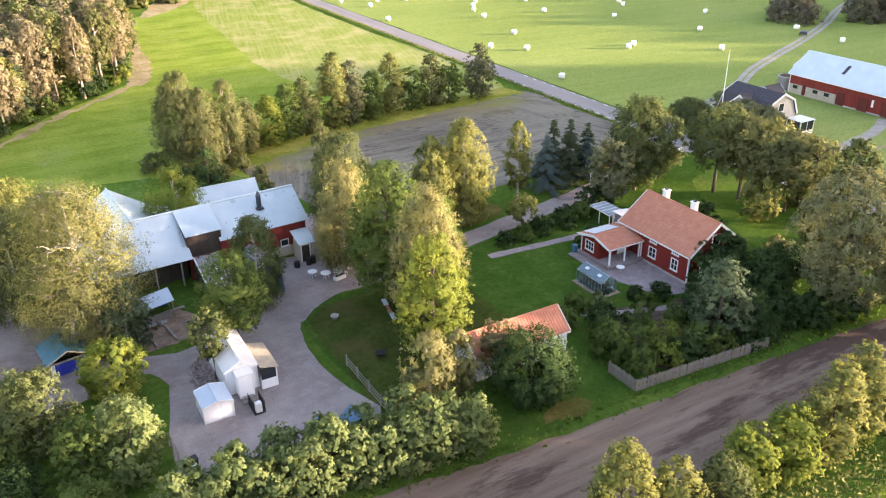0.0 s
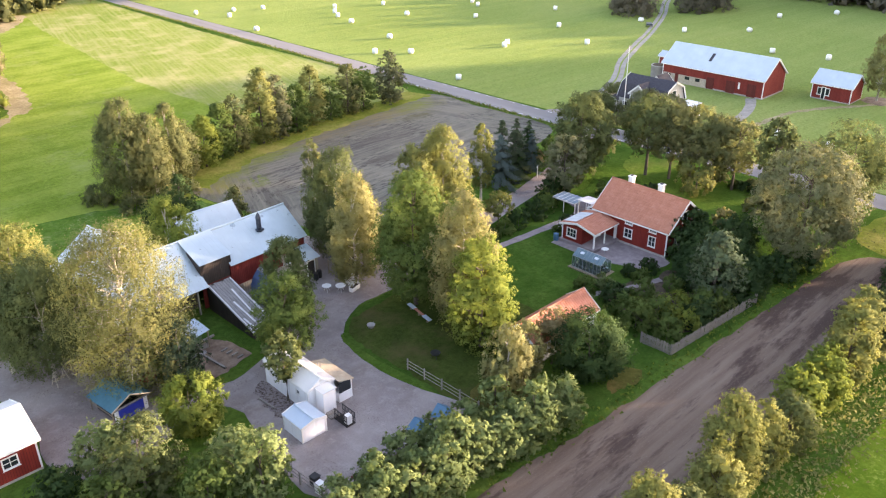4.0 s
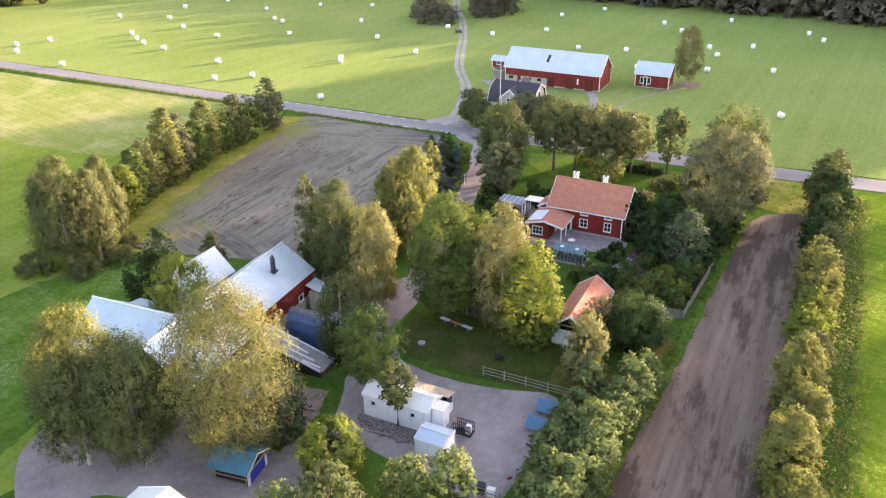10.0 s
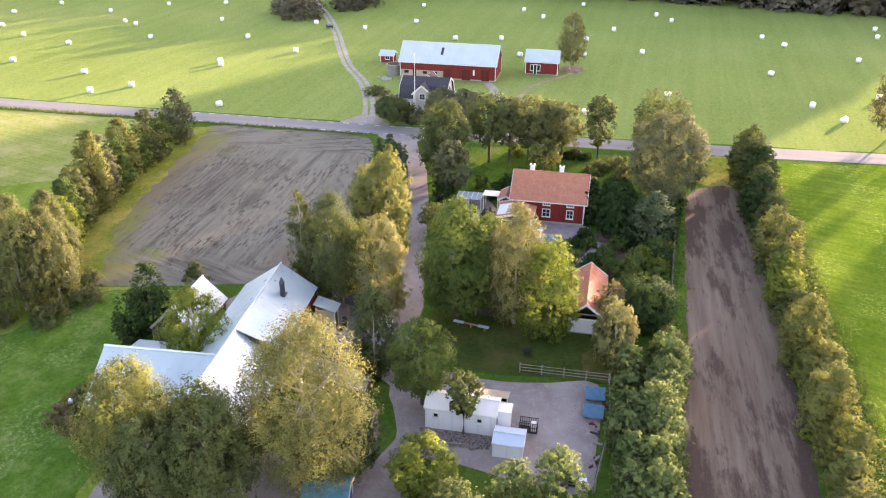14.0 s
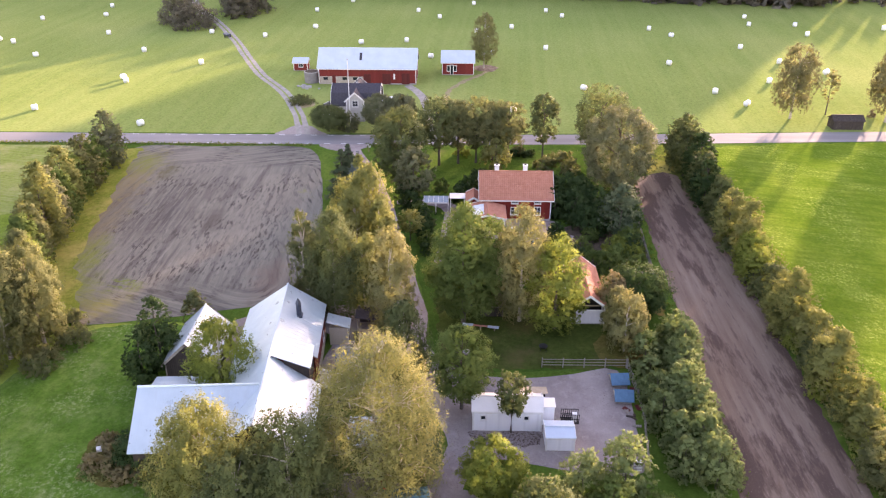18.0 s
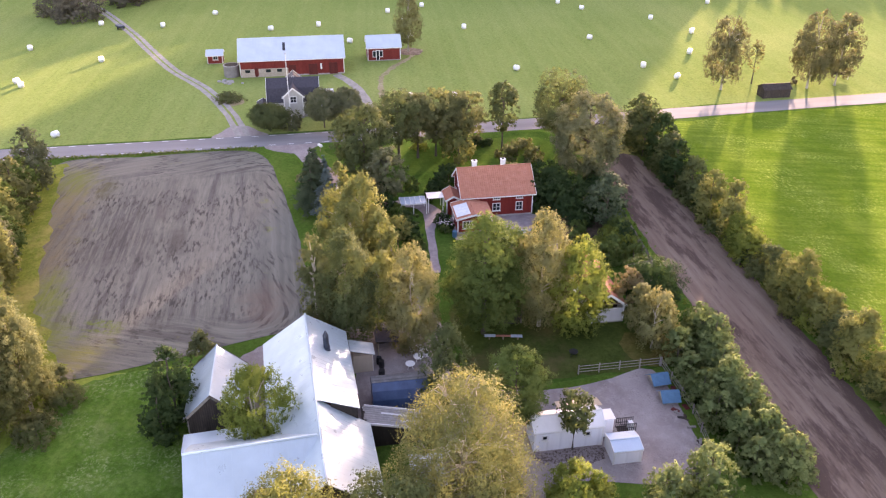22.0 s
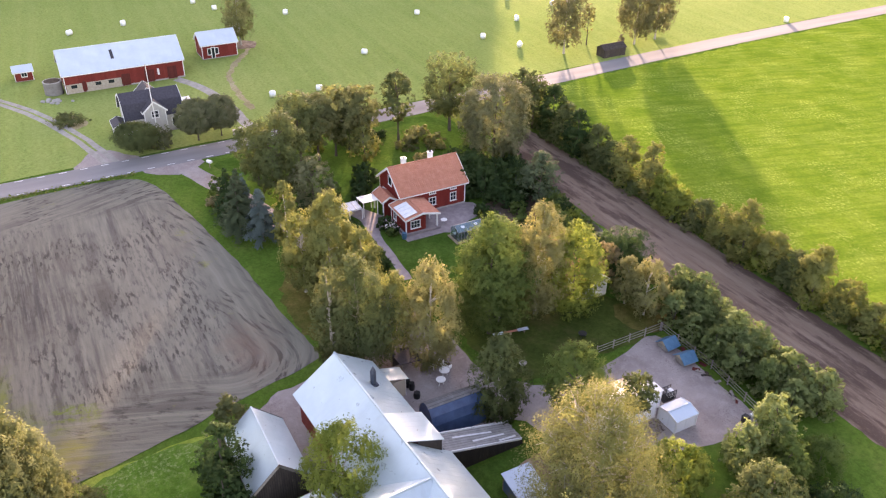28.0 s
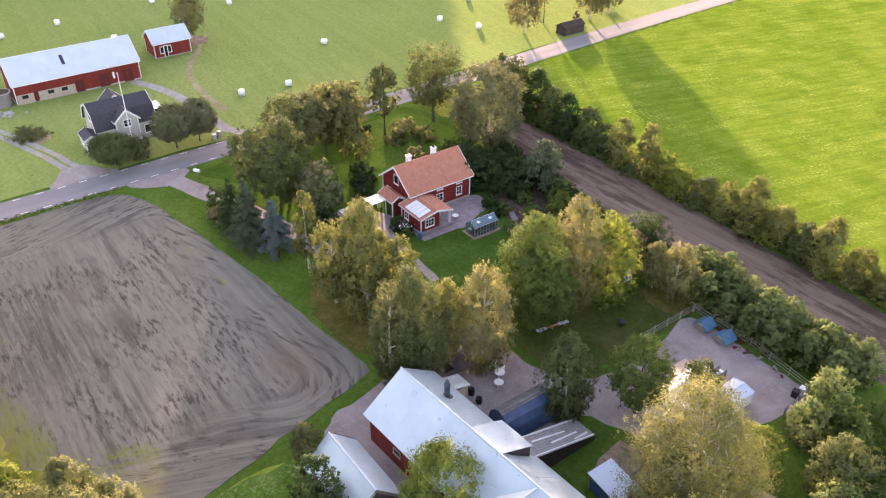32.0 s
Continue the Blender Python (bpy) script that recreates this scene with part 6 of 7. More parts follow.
            if limbs:
                # fine pale twigs that show through the thin outer leaves
                close = np.argsort(np.sum((twigs - c) ** 2, axis=1))[:40:7]
                for q in twigs[close]:
                    add_tube(bm, [tuple(c * 0.8 + np.array([0, 0, zb * 0.2])), tuple((c + q) * 0.5 + np.array([0, 0, 0.25])), tuple(q * np.array([1.0, 1.0, 1.0]))], [tr * 0.17, tr * 0.11, tr * 0.05], 4)
    part("trunk", bm, bark, t)
    return t


def shrub(x, y, h, w, material="leaf_dark", label="dense dark green garden shrub", group="garden shrubs", kind="dome", name="shrub"):
    return tree(name, kind, x, y, h, w, material, label, "shrub", group)


# by the barn
tree("birch_tree", "birch", 3.1, 70.4, 15.6, 11.0, "leaf_tan", "large weeping birch turning gold beside the barn", start=0.08, limbs=44, fine=0.85, dense=1.2)
tree("birch_tree", "birch", 5.6, 66.9, 7.2, 4.2, "leaf_plum", "grey-green lower birch beside the barn", start=0.05)
tree("birch_tree", "birch", -2.0, 76.5, 12.0, 8.2, "leaf_olive", "dark green weeping birch in the gravel yard")
tree("birch_tree", "birch", -1.5, 83.0, 12.6, 8.0, "leaf_gold", "yellowing birch at the edge of the gravel yard")
tree("birch_tree", "birch", -4.5, 79.8, 11.0, 6.5, "leaf_olive", "dark birch with a leaning pale trunk")
tree("birch_tree", "birch", 14.8, 86.4, 9.6, 6.6, "leaf_lime", "fresh green birch between barn and hay shed", stems=2)
tree("alder_tree", "tall", 20.6, 94.6, 8.4, 4.6, "leaf_dark", "dark alder behind the hay shed", start=0.03)
tree("alder_tree", "tall", 17.6, 95.4, 6.4, 3.8, "leaf_dark", "dark alder behind the hay shed", start=0.03)
tree("birch_tree", "tall", 26.4, 92.4, 5.9, 3.4, "leaf_mid", "small olive-green birch at the field edge", start=0.03)
shrub(5.6, 91.6, 4.2, 4.4, "leaf_dark", "dark dense bush at the corner of the barn wing")
for x, y, h, w in ((5.2, 93.6, 1.7, 2.6), (7.4, 94.4, 1.5, 2.4), (5.6, 95.8, 1.4, 2.2), (8.6, 95.8, 1.2, 2.0), (3.8, 92.2, 1.8, 2.4)):
    shrub(x, y, h, w, "leaf_rust", "rusty bramble scrub behind the barn wing", "bramble scrub")
tree("plum_bush", "tall", 4.0, 85.6, 6.4, 3.4, "leaf_rust", "dark reddish-brown bush beside the barn wing", "shrub", start=0.04)
shrub(3.9, 89.2, 3.4, 3.8, "leaf_olive", "olive bush beside the barn wing")
# along the driveway
tree("birch_tree", "birch", 31.4, 78.0, 13.0, 7.8, "leaf_olive", "dark green weeping birch by the driveway", start=0.05)
tree("birch_tree", "birch", 30.6, 81.0, 13.6, 3.4, "leaf_mid", "slim tall birch by the driveway")
tree("birch_tree", "birch", 28.4, 71.2, 12.6, 5.8, "leaf_pale", "bronze birch by the driveway", start=0.06)
tree("birch_tree", "birch", 31.0, 74.5, 10.6, 5.0, "leaf_yellow", "yellowing birch by the driveway")
tree("birch_tree", "birch", 45.4, 75.2, 13.2, 6.4, "leaf_yellow", "golden yellow birch beside the driveway", start=0.1)
tree("birch_tree", "birch", 42.2, 76.6, 11.2, 5.6, "leaf_yellow", "golden yellow birch beside the driveway", start=0.1)
tree("birch_tree", "birch", 40.4, 73.4, 10.6, 4.6, "leaf_yellow", "golden yellow birch beside the driveway", start=0.1)
tree("birch_tree", "birch", 46.6, 78.2, 10.8, 5.2, "leaf_yellow", "golden yellow birch beside the driveway", start=0.16)
tree("birch_tree", "birch", 54.6, 77.4, 10.8, 3.5, "leaf_gold", "slim golden birch beside the spruces", start=0.2)
tree("spruce_tree", "spruce", 60.2, 79.0, 7.8, 5.8, "needle_blue", "blue-grey spruce with dense layered twigs")
tree("spruce_tree", "spruce", 65.0, 80.4, 8.6, 6.0, "needle", "dark green spruce by the driveway")
tree("spruce_tree", "spruce", 62.8, 81.2, 8.8, 6.2, "needle", "dark green spruce by the driveway")
tree("spruce_tree", "spruce", 68.4, 81.0, 7.6, 5.0, "leaf_dark", "dark evergreen tree by the driveway")
tree("spruce_tree", "spruce", 67.0, 79.2, 6.8, 3.0, "needle_blue", "small bluish spruce by the driveway")
shrub(71.4, 82.2, 2.0, 3.0, "leaf_rust", "rust-yellow low bush at the field corner", kind="dome")
shrub(73.5, 81.0, 3.8, 3.0, "leaf_green", "green bush beside the driveway mouth")
# group on the lawn
tree("maple_tree", "tall", 29.9, 63.2, 14.7, 8.2, "leaf_green", "tall dense green maple on the lawn", start=0.12, dense=1.25)
tree("birch_tree", "birch", 30.4, 56.8, 14.4, 6.6, "leaf_pale", "tall pale golden birch on the lawn", start=0.1)
tree("maple_tree", "tall", 28.9, 53.0, 11.6, 6.6, "leaf_lime", "yellow-green maple on the lawn", start=0.03, dense=1.15)
tree("maple_tree", "tall", 32.8, 60.2, 11.8, 7.0, "leaf_green", "green maple on the lawn", start=0.12)
tree("maple_tree", "round", 14.4, 63.4, 9.2, 6.0, "leaf_green", "bushy green tree by the yard entrance")
tree("birch_tree", "birch", 18.4, 69.2, 9.6, 5.2, "leaf_olive", "dark weeping birch beside the blue tunnel", start=0.06)
tree("birch_tree", "sparse", 11.0, 58.8, 6.9, 3.3, "leaf_olive", "thin young tree in front of the white hut", start=0.36, dense=1.3)
tree("rowan_bush", "ball", 3.4, 60.8, 5.2, 5.4, "leaf_lime", "round yellow-green bush at the yard corner", "shrub", start=0.02, dense=1.5)
# foreground
tree("aspen_tree", "tall", -2.8, 56.8, 6.8, 6.2, "leaf_olive", "olive-green bushy willow at the near edge of the yard", start=0.02)
tree("aspen_tree", "tall", -4.4, 60.4, 5.4, 4.4, "leaf_silver", "grey-green aspen bush at the near edge of the yard", start=0.02)
tree("aspen_tree", "tall", 2.9, 49.8, 6.6, 4.6, "leaf_silver", "grey-green aspen with pale leaf undersides", start=0.02)
tree("aspen_tree", "tall", 2.6, 53.3, 4.8, 4.4, "leaf_silver", "grey-green aspen bush with pale leaves", start=0.02)
tree("aspen_tree", "tall", -0.4, 51.6, 5.2, 4.4, "leaf_green", "green aspen bush at the near edge of the yard", start=0.02)
tree("aspen_tree", "tall", -6.2, 55.2, 4.4, 4.6, "leaf_green", "green bush at the near edge of the yard", start=0.02)
tree("aspen_tree", "tall", -8.0, 59.4, 4.0, 4.0, "leaf_dark", "dark bush beside the red shed", start=0.02)
shrub(-5.0, 50.5, 3.4, 5.0, "leaf_dark", "dark bramble thicket at the near edge of the yard", "foreground thicket")
shrub(-0.5, 47.0, 3.4, 4.6, "leaf_green", "green thicket at the near edge of the yard", "foreground thicket")
# aspen hedge between the yard and the bare strip
rnd = random.Random(21)
for i in range(13):
    x = 4.2 + i * 1.75
    tree("aspen_tree", "tall", x, 42.4 - 0.06 * x + rnd.uniform(-0.7, 0.7), rnd.uniform(4.6, 6.0), rnd.uniform(3.5, 4.3), "leaf_silver", "young aspen with grey-green leaves in a dense hedge row", "tree", "aspen hedge", start=0.01, dense=1.35)
for i in range(6):
    tree("aspen_tree", "tall", 5.5 + i * 3.2, 44.4 + rnd.uniform(-0.5, 0.5), rnd.uniform(3.6, 4.8), 3.4, "leaf_silver", "young aspen with grey-green leaves in a dense hedge row", "tree", "aspen hedge", start=0.01, dense=1.35)
# round the garage
tree("willow_tree", "birch", 24.6, 45.9, 7.4, 4.5, "leaf_pale", "pale golden willow beside the lawn", start=0.12)
tree("willow_tree", "birch", 27.4, 46.4, 6.4, 3.6, "leaf_pale", "pale golden willow by the outbuilding", start=0.15)
tree("apple_tree", "round", 32.5, 43.1, 6.4, 7.0, "leaf_dark", "broad dense dark green apple tree beside the outbuilding", start=0.02, dense=1.35)
tree("birch_bush", "round", 31.4, 46.4, 6.1, 3.6, "leaf_rust", "rust-gold bush over the tiled roof", "shrub", start=0.25)
# house garden
tree("plum_tree", "tall", 51.9, 41.8, 8.1, 5.6, "leaf_plum", "dense grey-green fruit tree behind the garden beds", start=0.1)
for x, y, h, w, mt, lb in ((55.0, 46.2, 3.6, 4.6, "leaf_dark", "dark dense shrub at the house corner"), (57.6, 47.2, 4.6, 4.4, "leaf_dark", "dark climbing shrub against the gable"),
                           (59.8, 47.6, 4.4, 4.0, "leaf_dark", "dark climbing shrub against the gable"), (60.6, 43.6, 4.2, 5.2, "leaf_dark", "dark dense shrub behind the house"),
                           (57.2, 42.6, 3.4, 4.2, "leaf_green", "green leafy shrub in the garden"), (55.2, 39.8, 3.4, 4.0, "leaf_dark", "dark leafy shrub along the fence"), (63.5, 39.4, 3.2, 4.4, "leaf_green", "green bush along the strip"),
                           (66.4, 46.4, 4.2, 5.4, "leaf_dark", "dark shrub behind the house"), (63.4, 46.0, 4.6, 5.6, "leaf_dark", "dark dense lilac behind the house"), (58.6, 41.0, 3.2, 4.6, "leaf_dark", "dark dense hedge bush along the strip"), (61.4, 39.8, 3.2, 4.6, "leaf_dark", "dark dense hedge bush along the strip"), (65.6, 38.6, 2.8, 4.4, "leaf_dark", "dark hedge bush along the strip"), (55.6, 43.4, 4.4, 4.6, "leaf_dark", "dark tall shrub in the garden"), (51.0, 45.8, 2.0, 2.6, "leaf_green", "low green bush between the beds"), (47.6, 47.4, 2.2, 3.0, "leaf_green", "leafy green bush between the beds"), (44.8, 48.8, 2.4, 3.4, "leaf_dark", "dark leafy bush beside the lawn"), (42.2, 44.6, 3.4, 3.8, "leaf_green", "green currant bush by the fence"), (53.2, 50.2, 1.8, 2.4, "leaf_dark", "dark bush at the patio edge"), (46.6, 43.0, 3.0, 4.0, "leaf_lime", "yellow-green currant bush in the garden"), (44.0, 43.4, 3.2, 3.6, "leaf_green", "green currant bush in the garden"),
                           (49.2, 41.0, 3.2, 4.0, "leaf_green", "green garden shrub by the fence"), (43.0, 46.6, 2.8, 3.4, "leaf_green", "green leafy shrub in the garden"), (46.4, 40.8, 2.6, 3.0, "leaf_dark", "dark shrub by the fence"),
                           (44.4, 52.6, 2.0, 2.6, "leaf_green", "green perennial bush by the lawn"), (46.6, 51.6, 1.8, 2.2, "leaf_silver", "grey-green perennial bush by the beds"), (50.6, 49.6, 1.7, 2.2, "leaf_green", "green perennial by the patio"),
                           (51.0, 51.4, 1.5, 1.8, "leaf_dark", "low dark bush by the patio"), (41.6, 50.6, 2.4, 2.6, "leaf_green", "green bush behind the outbuilding"), (53.0, 44.6, 2.6, 3.0, "leaf_dark", "dark shrub in the garden beds"),
                           (55.8, 63.8, 2.2, 2.2, "leaf_dark", "dark rose bush by the porch"), (53.8, 63.6, 1.2, 1.6, "leaf_green", "low flowering bush by the porch"), (64.0, 64.0, 2.6, 2.6, "leaf_dark", "dark shrub behind the entrance"),
                           (66.8, 62.4, 3.0, 3.6, "leaf_dark", "dark lilac behind the house"), (69.6, 60.6, 3.0, 4.2, "leaf_dark", "dark lilac behind the house"), (67.4, 66.6, 2.4, 2.6, "leaf_green", "green shrub behind the red house"),
                           (58.6, 69.4, 2.4, 3.0, "leaf_green", "green bush along the path"), (55.4, 68.6, 2.8, 3.2, "leaf_dark", "dark green bush along the path"), (52.0, 68.4, 2.4, 3.0, "leaf_dark", "dark green bush along the path"),
                           (49.2, 68.2, 2.2, 2.6, "leaf_green", "green bush along the path"), (46.6, 68.0, 1.8, 2.2, "leaf_dark", "low dark bush along the path"), (60.8, 71.0, 3.2, 3.2, "leaf_dark", "dark bush along the driveway"),
                           (64.0, 71.6, 3.4, 3.6, "leaf_dark", "dark bush along the driveway"), (79.4, 47.0, 2.6, 5.0, "leaf_mid", "olive clipped hedge bush near the road"), (77.4, 49.6, 2.4, 4.0, "leaf_mid", "olive hedge bush near the road"),
                           (75.6, 45.6, 2.6, 3.8, "leaf_mid", "olive bush in the garden"), (83.0, 63.4, 2.2, 3.0, "leaf_lime", "yellow-green bush by the road"), (83.6, 58.6, 2.0, 2.6, "leaf_mid", "olive bush by the road"),
                           (84.0, 53.6, 1.8, 2.2, "leaf_mid", "small bush by the road"), (70.6, 50.6, 2.2, 3.0, "leaf_pale", "pale flowering hydrangea bush behind the house")):
    shrub(x, y, h, w, mt, lb)
for x, h in ((58.6, 5.0), (60.8, 5.6), (62.8, 4.6)):
    tree("wall_climber", "tall", x, 49.9, h, 3.4, "leaf_dark", "dark leafy climber covering the gable wall", "climber", "gable climbers", start=0.01, dense=1.2)
for y in (53.4, 54.3, 55.2, 56.2):
    shrub(48.9, y, 1.2, 0.9, "leaf_dark", "dark leafy plant inside the greenhouse", "greenhouse plants", name="greenhouse_plant")
for x, y, h, w, mt in ((42.4, 41.2, 2.8, 3.0, "leaf_green"), (45.2, 40.9, 2.6, 2.8, "leaf_lime"), (48.0, 40.6, 2.8, 3.0, "leaf_dark"), (50.6, 40.2, 3.0, 3.0, "leaf_green"), (53.4, 39.9, 2.8, 2.8, "leaf_dark")):
    shrub(x, y, h, w, mt, "leafy berry bush leaning on the picket fence", "fence bushes")
tree("apple_tree", "round", 50.4, 70.4, 4.6, 3.8, "leaf_yellow", "small yellowing apple tree by the path", start=0.3)
tree("birch_bush", "round", 76.0, 57.8, 5.6, 5.4, "leaf_yellow", "yellow-green cherry tree in the garden", start=0.12)
tree("apple_tree", "round", 63.8, 70.6, 8.8, 6.0, "leaf_sage", "olive-green tree by the driveway", start=0.12)
for y in (51.6, 53.0, 54.4, 55.8):
    shrub(83.2, y, 1.3, 2.0, "leaf_dark", "low dark clipped hedge by the road", "road hedge")
# big trees by the road
tree("lime_tree", "ball", 67.2, 39.8, 13.8, 10.8, "leaf_sage", "huge round olive-brown tree near the road", start=0.05, dense=1.5)
tree("lime_tree", "round", 80.4, 40.4, 13.5, 9.0, "leaf_olive", "large round olive-brown tree by the road", start=0.2)
tree("oak_tree", "round", 70.3, 73.2, 12.8, 8.4, "leaf_olive", "broad dense green tree at the driveway mouth", start=0.06, dense=1.2)
tree("oak_tree", "round", 76.0, 74.6, 9.8, 6.2, "leaf_olive", "broad olive tree at the driveway mouth", start=0.14)
for x, y, h, w in ((78.4, 67.2, 11.8, 7.4), (79.4, 64.0, 10.8, 6.6), (79.8, 61.0, 11.2, 7.2), (81.0, 58.2, 10.4, 6.6), (81.8, 55.6, 10.0, 6.4), (80.6, 49.8, 11.8, 4.6)):
    tree("ash_tree", "round", x, y, h, w * 1.08, ("leaf_olive", "leaf_mid")[int(x) % 2], "slender olive-green ash in the roadside row", "tree", "roadside ash row", start=0.28, dense=1.25)
tree("willow_tree", "ball", 94.9, 88.0, 4.9, 6.6, "leaf_olive", "round dark clipped tree before the villa", start=0.2, dense=3.2, fine=0.7)
tree("willow_tree", "ball", 95.4, 78.6, 7.0, 6.2, "leaf_sage", "round clipped olive tree before the villa", start=0.22, dense=3.2, fine=0.7)
tree("willow_tree", "ball", 95.6, 74.8, 7.0, 6.0, "leaf_sage", "round clipped olive tree before the villa", start=0.22, dense=3.2, fine=0.7)
shrub(96.0, 84.6, 3.6, 4.4, "leaf_sage", "rounded olive bush before the villa", "villa bushes")
shrub(112.5, 96.2, 1.8, 6.0, "leaf_mid", "low brushwood heap on the grass")
# row between the bare strip and the pasture
for i, (x, h, w, mt) in enumerate(((79.5, 8.6, 5.6, "leaf_olive"), (75.0, 9.4, 6.0, "leaf_olive"), (70.6, 8.4, 5.4, "leaf_dark"), (66.4, 7.0, 5.0, "leaf_olive"), (62.6, 7.4, 4.8, "leaf_dark"), (58.6, 6.4, 4.6, "leaf_olive"),
                                   (54.6, 5.4, 4.0, "leaf_olive"), (51.0, 7.6, 4.4, "leaf_yellow"), (46.6, 8.2, 4.0, "leaf_yellow"), (43.0, 5.6, 4.4, "leaf_lime"), (39.6, 5.0, 4.2, "leaf_lime"), (36.0, 4.6, 4.2, "leaf_olive"),
                                   (32.0, 5.6, 4.2, "leaf_yellow"), (28.0, 8.2, 4.6, "leaf_gold"), (24.4, 5.6, 4.4, "leaf_yellow"), (20.6, 5.0, 4.2, "leaf_olive"), (17.4, 7.6, 4.6, "leaf_gold"), (13.6, 5.2, 4.4, "leaf_gold"),
                                   (9.8, 4.6, 3.6, "leaf_yellow"), (5.4, 5.2, 4.6, "leaf_mid"), (1.4, 5.4, 4.2, "leaf_gold"), (-3.0, 5.0, 4.4, "leaf_yellow"), (-8, 5.6, 4.6, "leaf_gold"))):
    tree("birch_tree", "tall", x, 26.9 + 0.6 * math.sin(i * 2.1), h * 1.05, w * 0.98, mt, "young birch in the overgrown row beside the bare strip", "tree", "strip tree row", start=0.02, dense=1.5, fine=0.85)
for i in range(30):
    shrub(82.5 - i * 2.85, 27.0 + 0.6 * math.sin(i * 1.7), 2.3 + 0.8 * math.sin(i * 2.9), 3.0, ("leaf_olive", "leaf_mid", "leaf_lime")[i % 3] if i > 9 else "leaf_olive", "low undergrowth in the row beside the bare strip", "strip undergrowth")
# hedgerow left of the harrowed field
for i, (x, y, h, w, mt) in enumerate(((21.6, 111.2, 14.0, 7.0, "leaf_gold"), (24.0, 108.6, 12.0, 5.0, "leaf_gold"), (27.6, 110.8, 12.2, 5.0, "leaf_gold"), (31.0, 113.4, 8.4, 5.0, "leaf_mid"), (35.0, 114.4, 8.0, 4.6, "leaf_lime"),
                                      (38.6, 116.0, 8.8, 4.6, "leaf_green"), (42.0, 117.0, 9.0, 4.6, "leaf_mid"), (47.0, 117.6, 12.2, 5.0, "leaf_mid"), (50.4, 118.2, 10.4, 4.4, "leaf_mid"), (54.4, 118.8, 8.2, 4.6, "leaf_green"),
                                      (58.6, 120.2, 10.2, 4.8, "leaf_mid"), (62.6, 120.4, 7.6, 4.6, "leaf_green"), (66.6, 120.6, 9.0, 5.2, "leaf_mid"), (70.4, 121.0, 7.8, 4.6, "leaf_green"), (76.6, 120.8, 9.8, 5.4, "leaf_mid"))):
    if mt == "leaf_gold":
        tree("birch_tree", "birch", x, y, h, w * 1.1, "leaf_mid", "golden birch in the hedgerow beside the harrowed field", "tree", "field hedgerow", start=0.06)
    else:
        tree("alder_tree", "tall", x, y + 0.8, h, w * 1.08, ("leaf_mid", "leaf_yellow", "leaf_sage")[i % 3] if mt == "leaf_mid" else mt, "leafy alder in the hedgerow beside the harrowed field", "tree", "field hedgerow", start=0.02, dense=1.3)
for x, y, h, w in ((24.5, 105.5, 2.4, 4.0), (20.2, 107.2, 2.6, 4.4), (28.0, 107.4, 2.2, 3.4), (17.5, 112.6, 3.0, 4.4)):
    shrub(x, y, h, w, "leaf_mid", "olive scrub at the hedgerow's foot", "hedgerow scrub")
# single far trees
tree("birch_tree", "birch", 105.0, -0.7, 14.6, 8.0, "leaf_hazel", "tall bronze birch beside the road", start=0.18)
tree("birch_tree", "birch", 103.4, -18.4, 15.6, 8.4, "leaf_hazel", "tall bronze birch beside the road", start=0.16)
tree("birch_tree", "birch", 104.2, -25.0, 14.6, 7.4, "leaf_hazel", "tall bronze birch beside the road", start=0.16)
tree("birch_tree", "sparse", 107.6, -8.6, 9.0, 3.2, "leaf_pale", "thin pale young tree by the road", dense=0.3)
tree("birch_tree", "birch", 141.0, 58.2, 12.8, 6.6, "leaf_pale", "birch beside the far red shed", start=0.16)
for x, y, h, w in ((183, 139, 7.5, 13), (190, 146, 9, 12), (199, 130.5, 11, 11), (206, 127, 12, 11), (213, 133, 12, 12)):
    tree("willow_tree", "dome", x, y, h, w, "leaf_far", "grey-brown willow thicket in the hay field", "tree", "field thicket", start=0.02)


def woods(name, spots, material, label, seed, leaves=340, leaf=0.75):
    """Far woodland as one mesh of crowns."""
    rng = np.random.default_rng(seed)
    ps, os, gs = [], [], []
    for x, y, h in spots:
        p, o, g, _, _ = crown_points(rng, 0.4, h, min(h, 16) * rng.uniform(0.2, 0.3), rng.choice(["tall", "birch", "cone"]), leaves, per=12, tight=0.2, lobes=7)
        ps.append(p + np.array([x, y, 0]))
        os.append(o)
        gs.append(g)
    ob = new(name, leaf_mesh(name, np.concatenate(ps), np.concatenate(os), leaf * np.concatenate(gs), rng, material, 0.2))
    return tagged(ob, label, "woods", kind="stuff")


rnd = random.Random(5)
def strip(x0, y0, x1, y1, depth, count, lo, hi):
    dx, dy = x1 - x0, y1 - y0
    ln = math.hypot(dx, dy)
    out = []
    for _ in range(count):
        a, b = rnd.uniform(0, 1), rnd.uniform(0, depth)
        out.append((x0 + dx * a - dy / ln * b, y0 + dy * a + dx / ln * b, rnd.uniform(lo, hi)))
    return out
# tree heights are set by the shade wanted on the fields; the tops stay unseen
woods("woods_east_tall", strip(222, -12, 233, 40, -46, 190, 31, 34) + strip(217, -52, 222, -12, -46, 130, 20, 23), "leaf_far", "brownish mixed woodland beyond the hay field, its unseen tops raised to shade the fields", 11, 300, 1.8)
# the first strip is out of view, dense and high only to shade the hay field
woods("woods_east", strip(233, 38, 236, 130, -40, 260, 13, 15) + strip(205, -190, 220, -47, -40, 150, 8, 12), "leaf_far", "lower woodland edge beyond the hay field, its unseen north half raised for shade", 15, 200, 1.3)
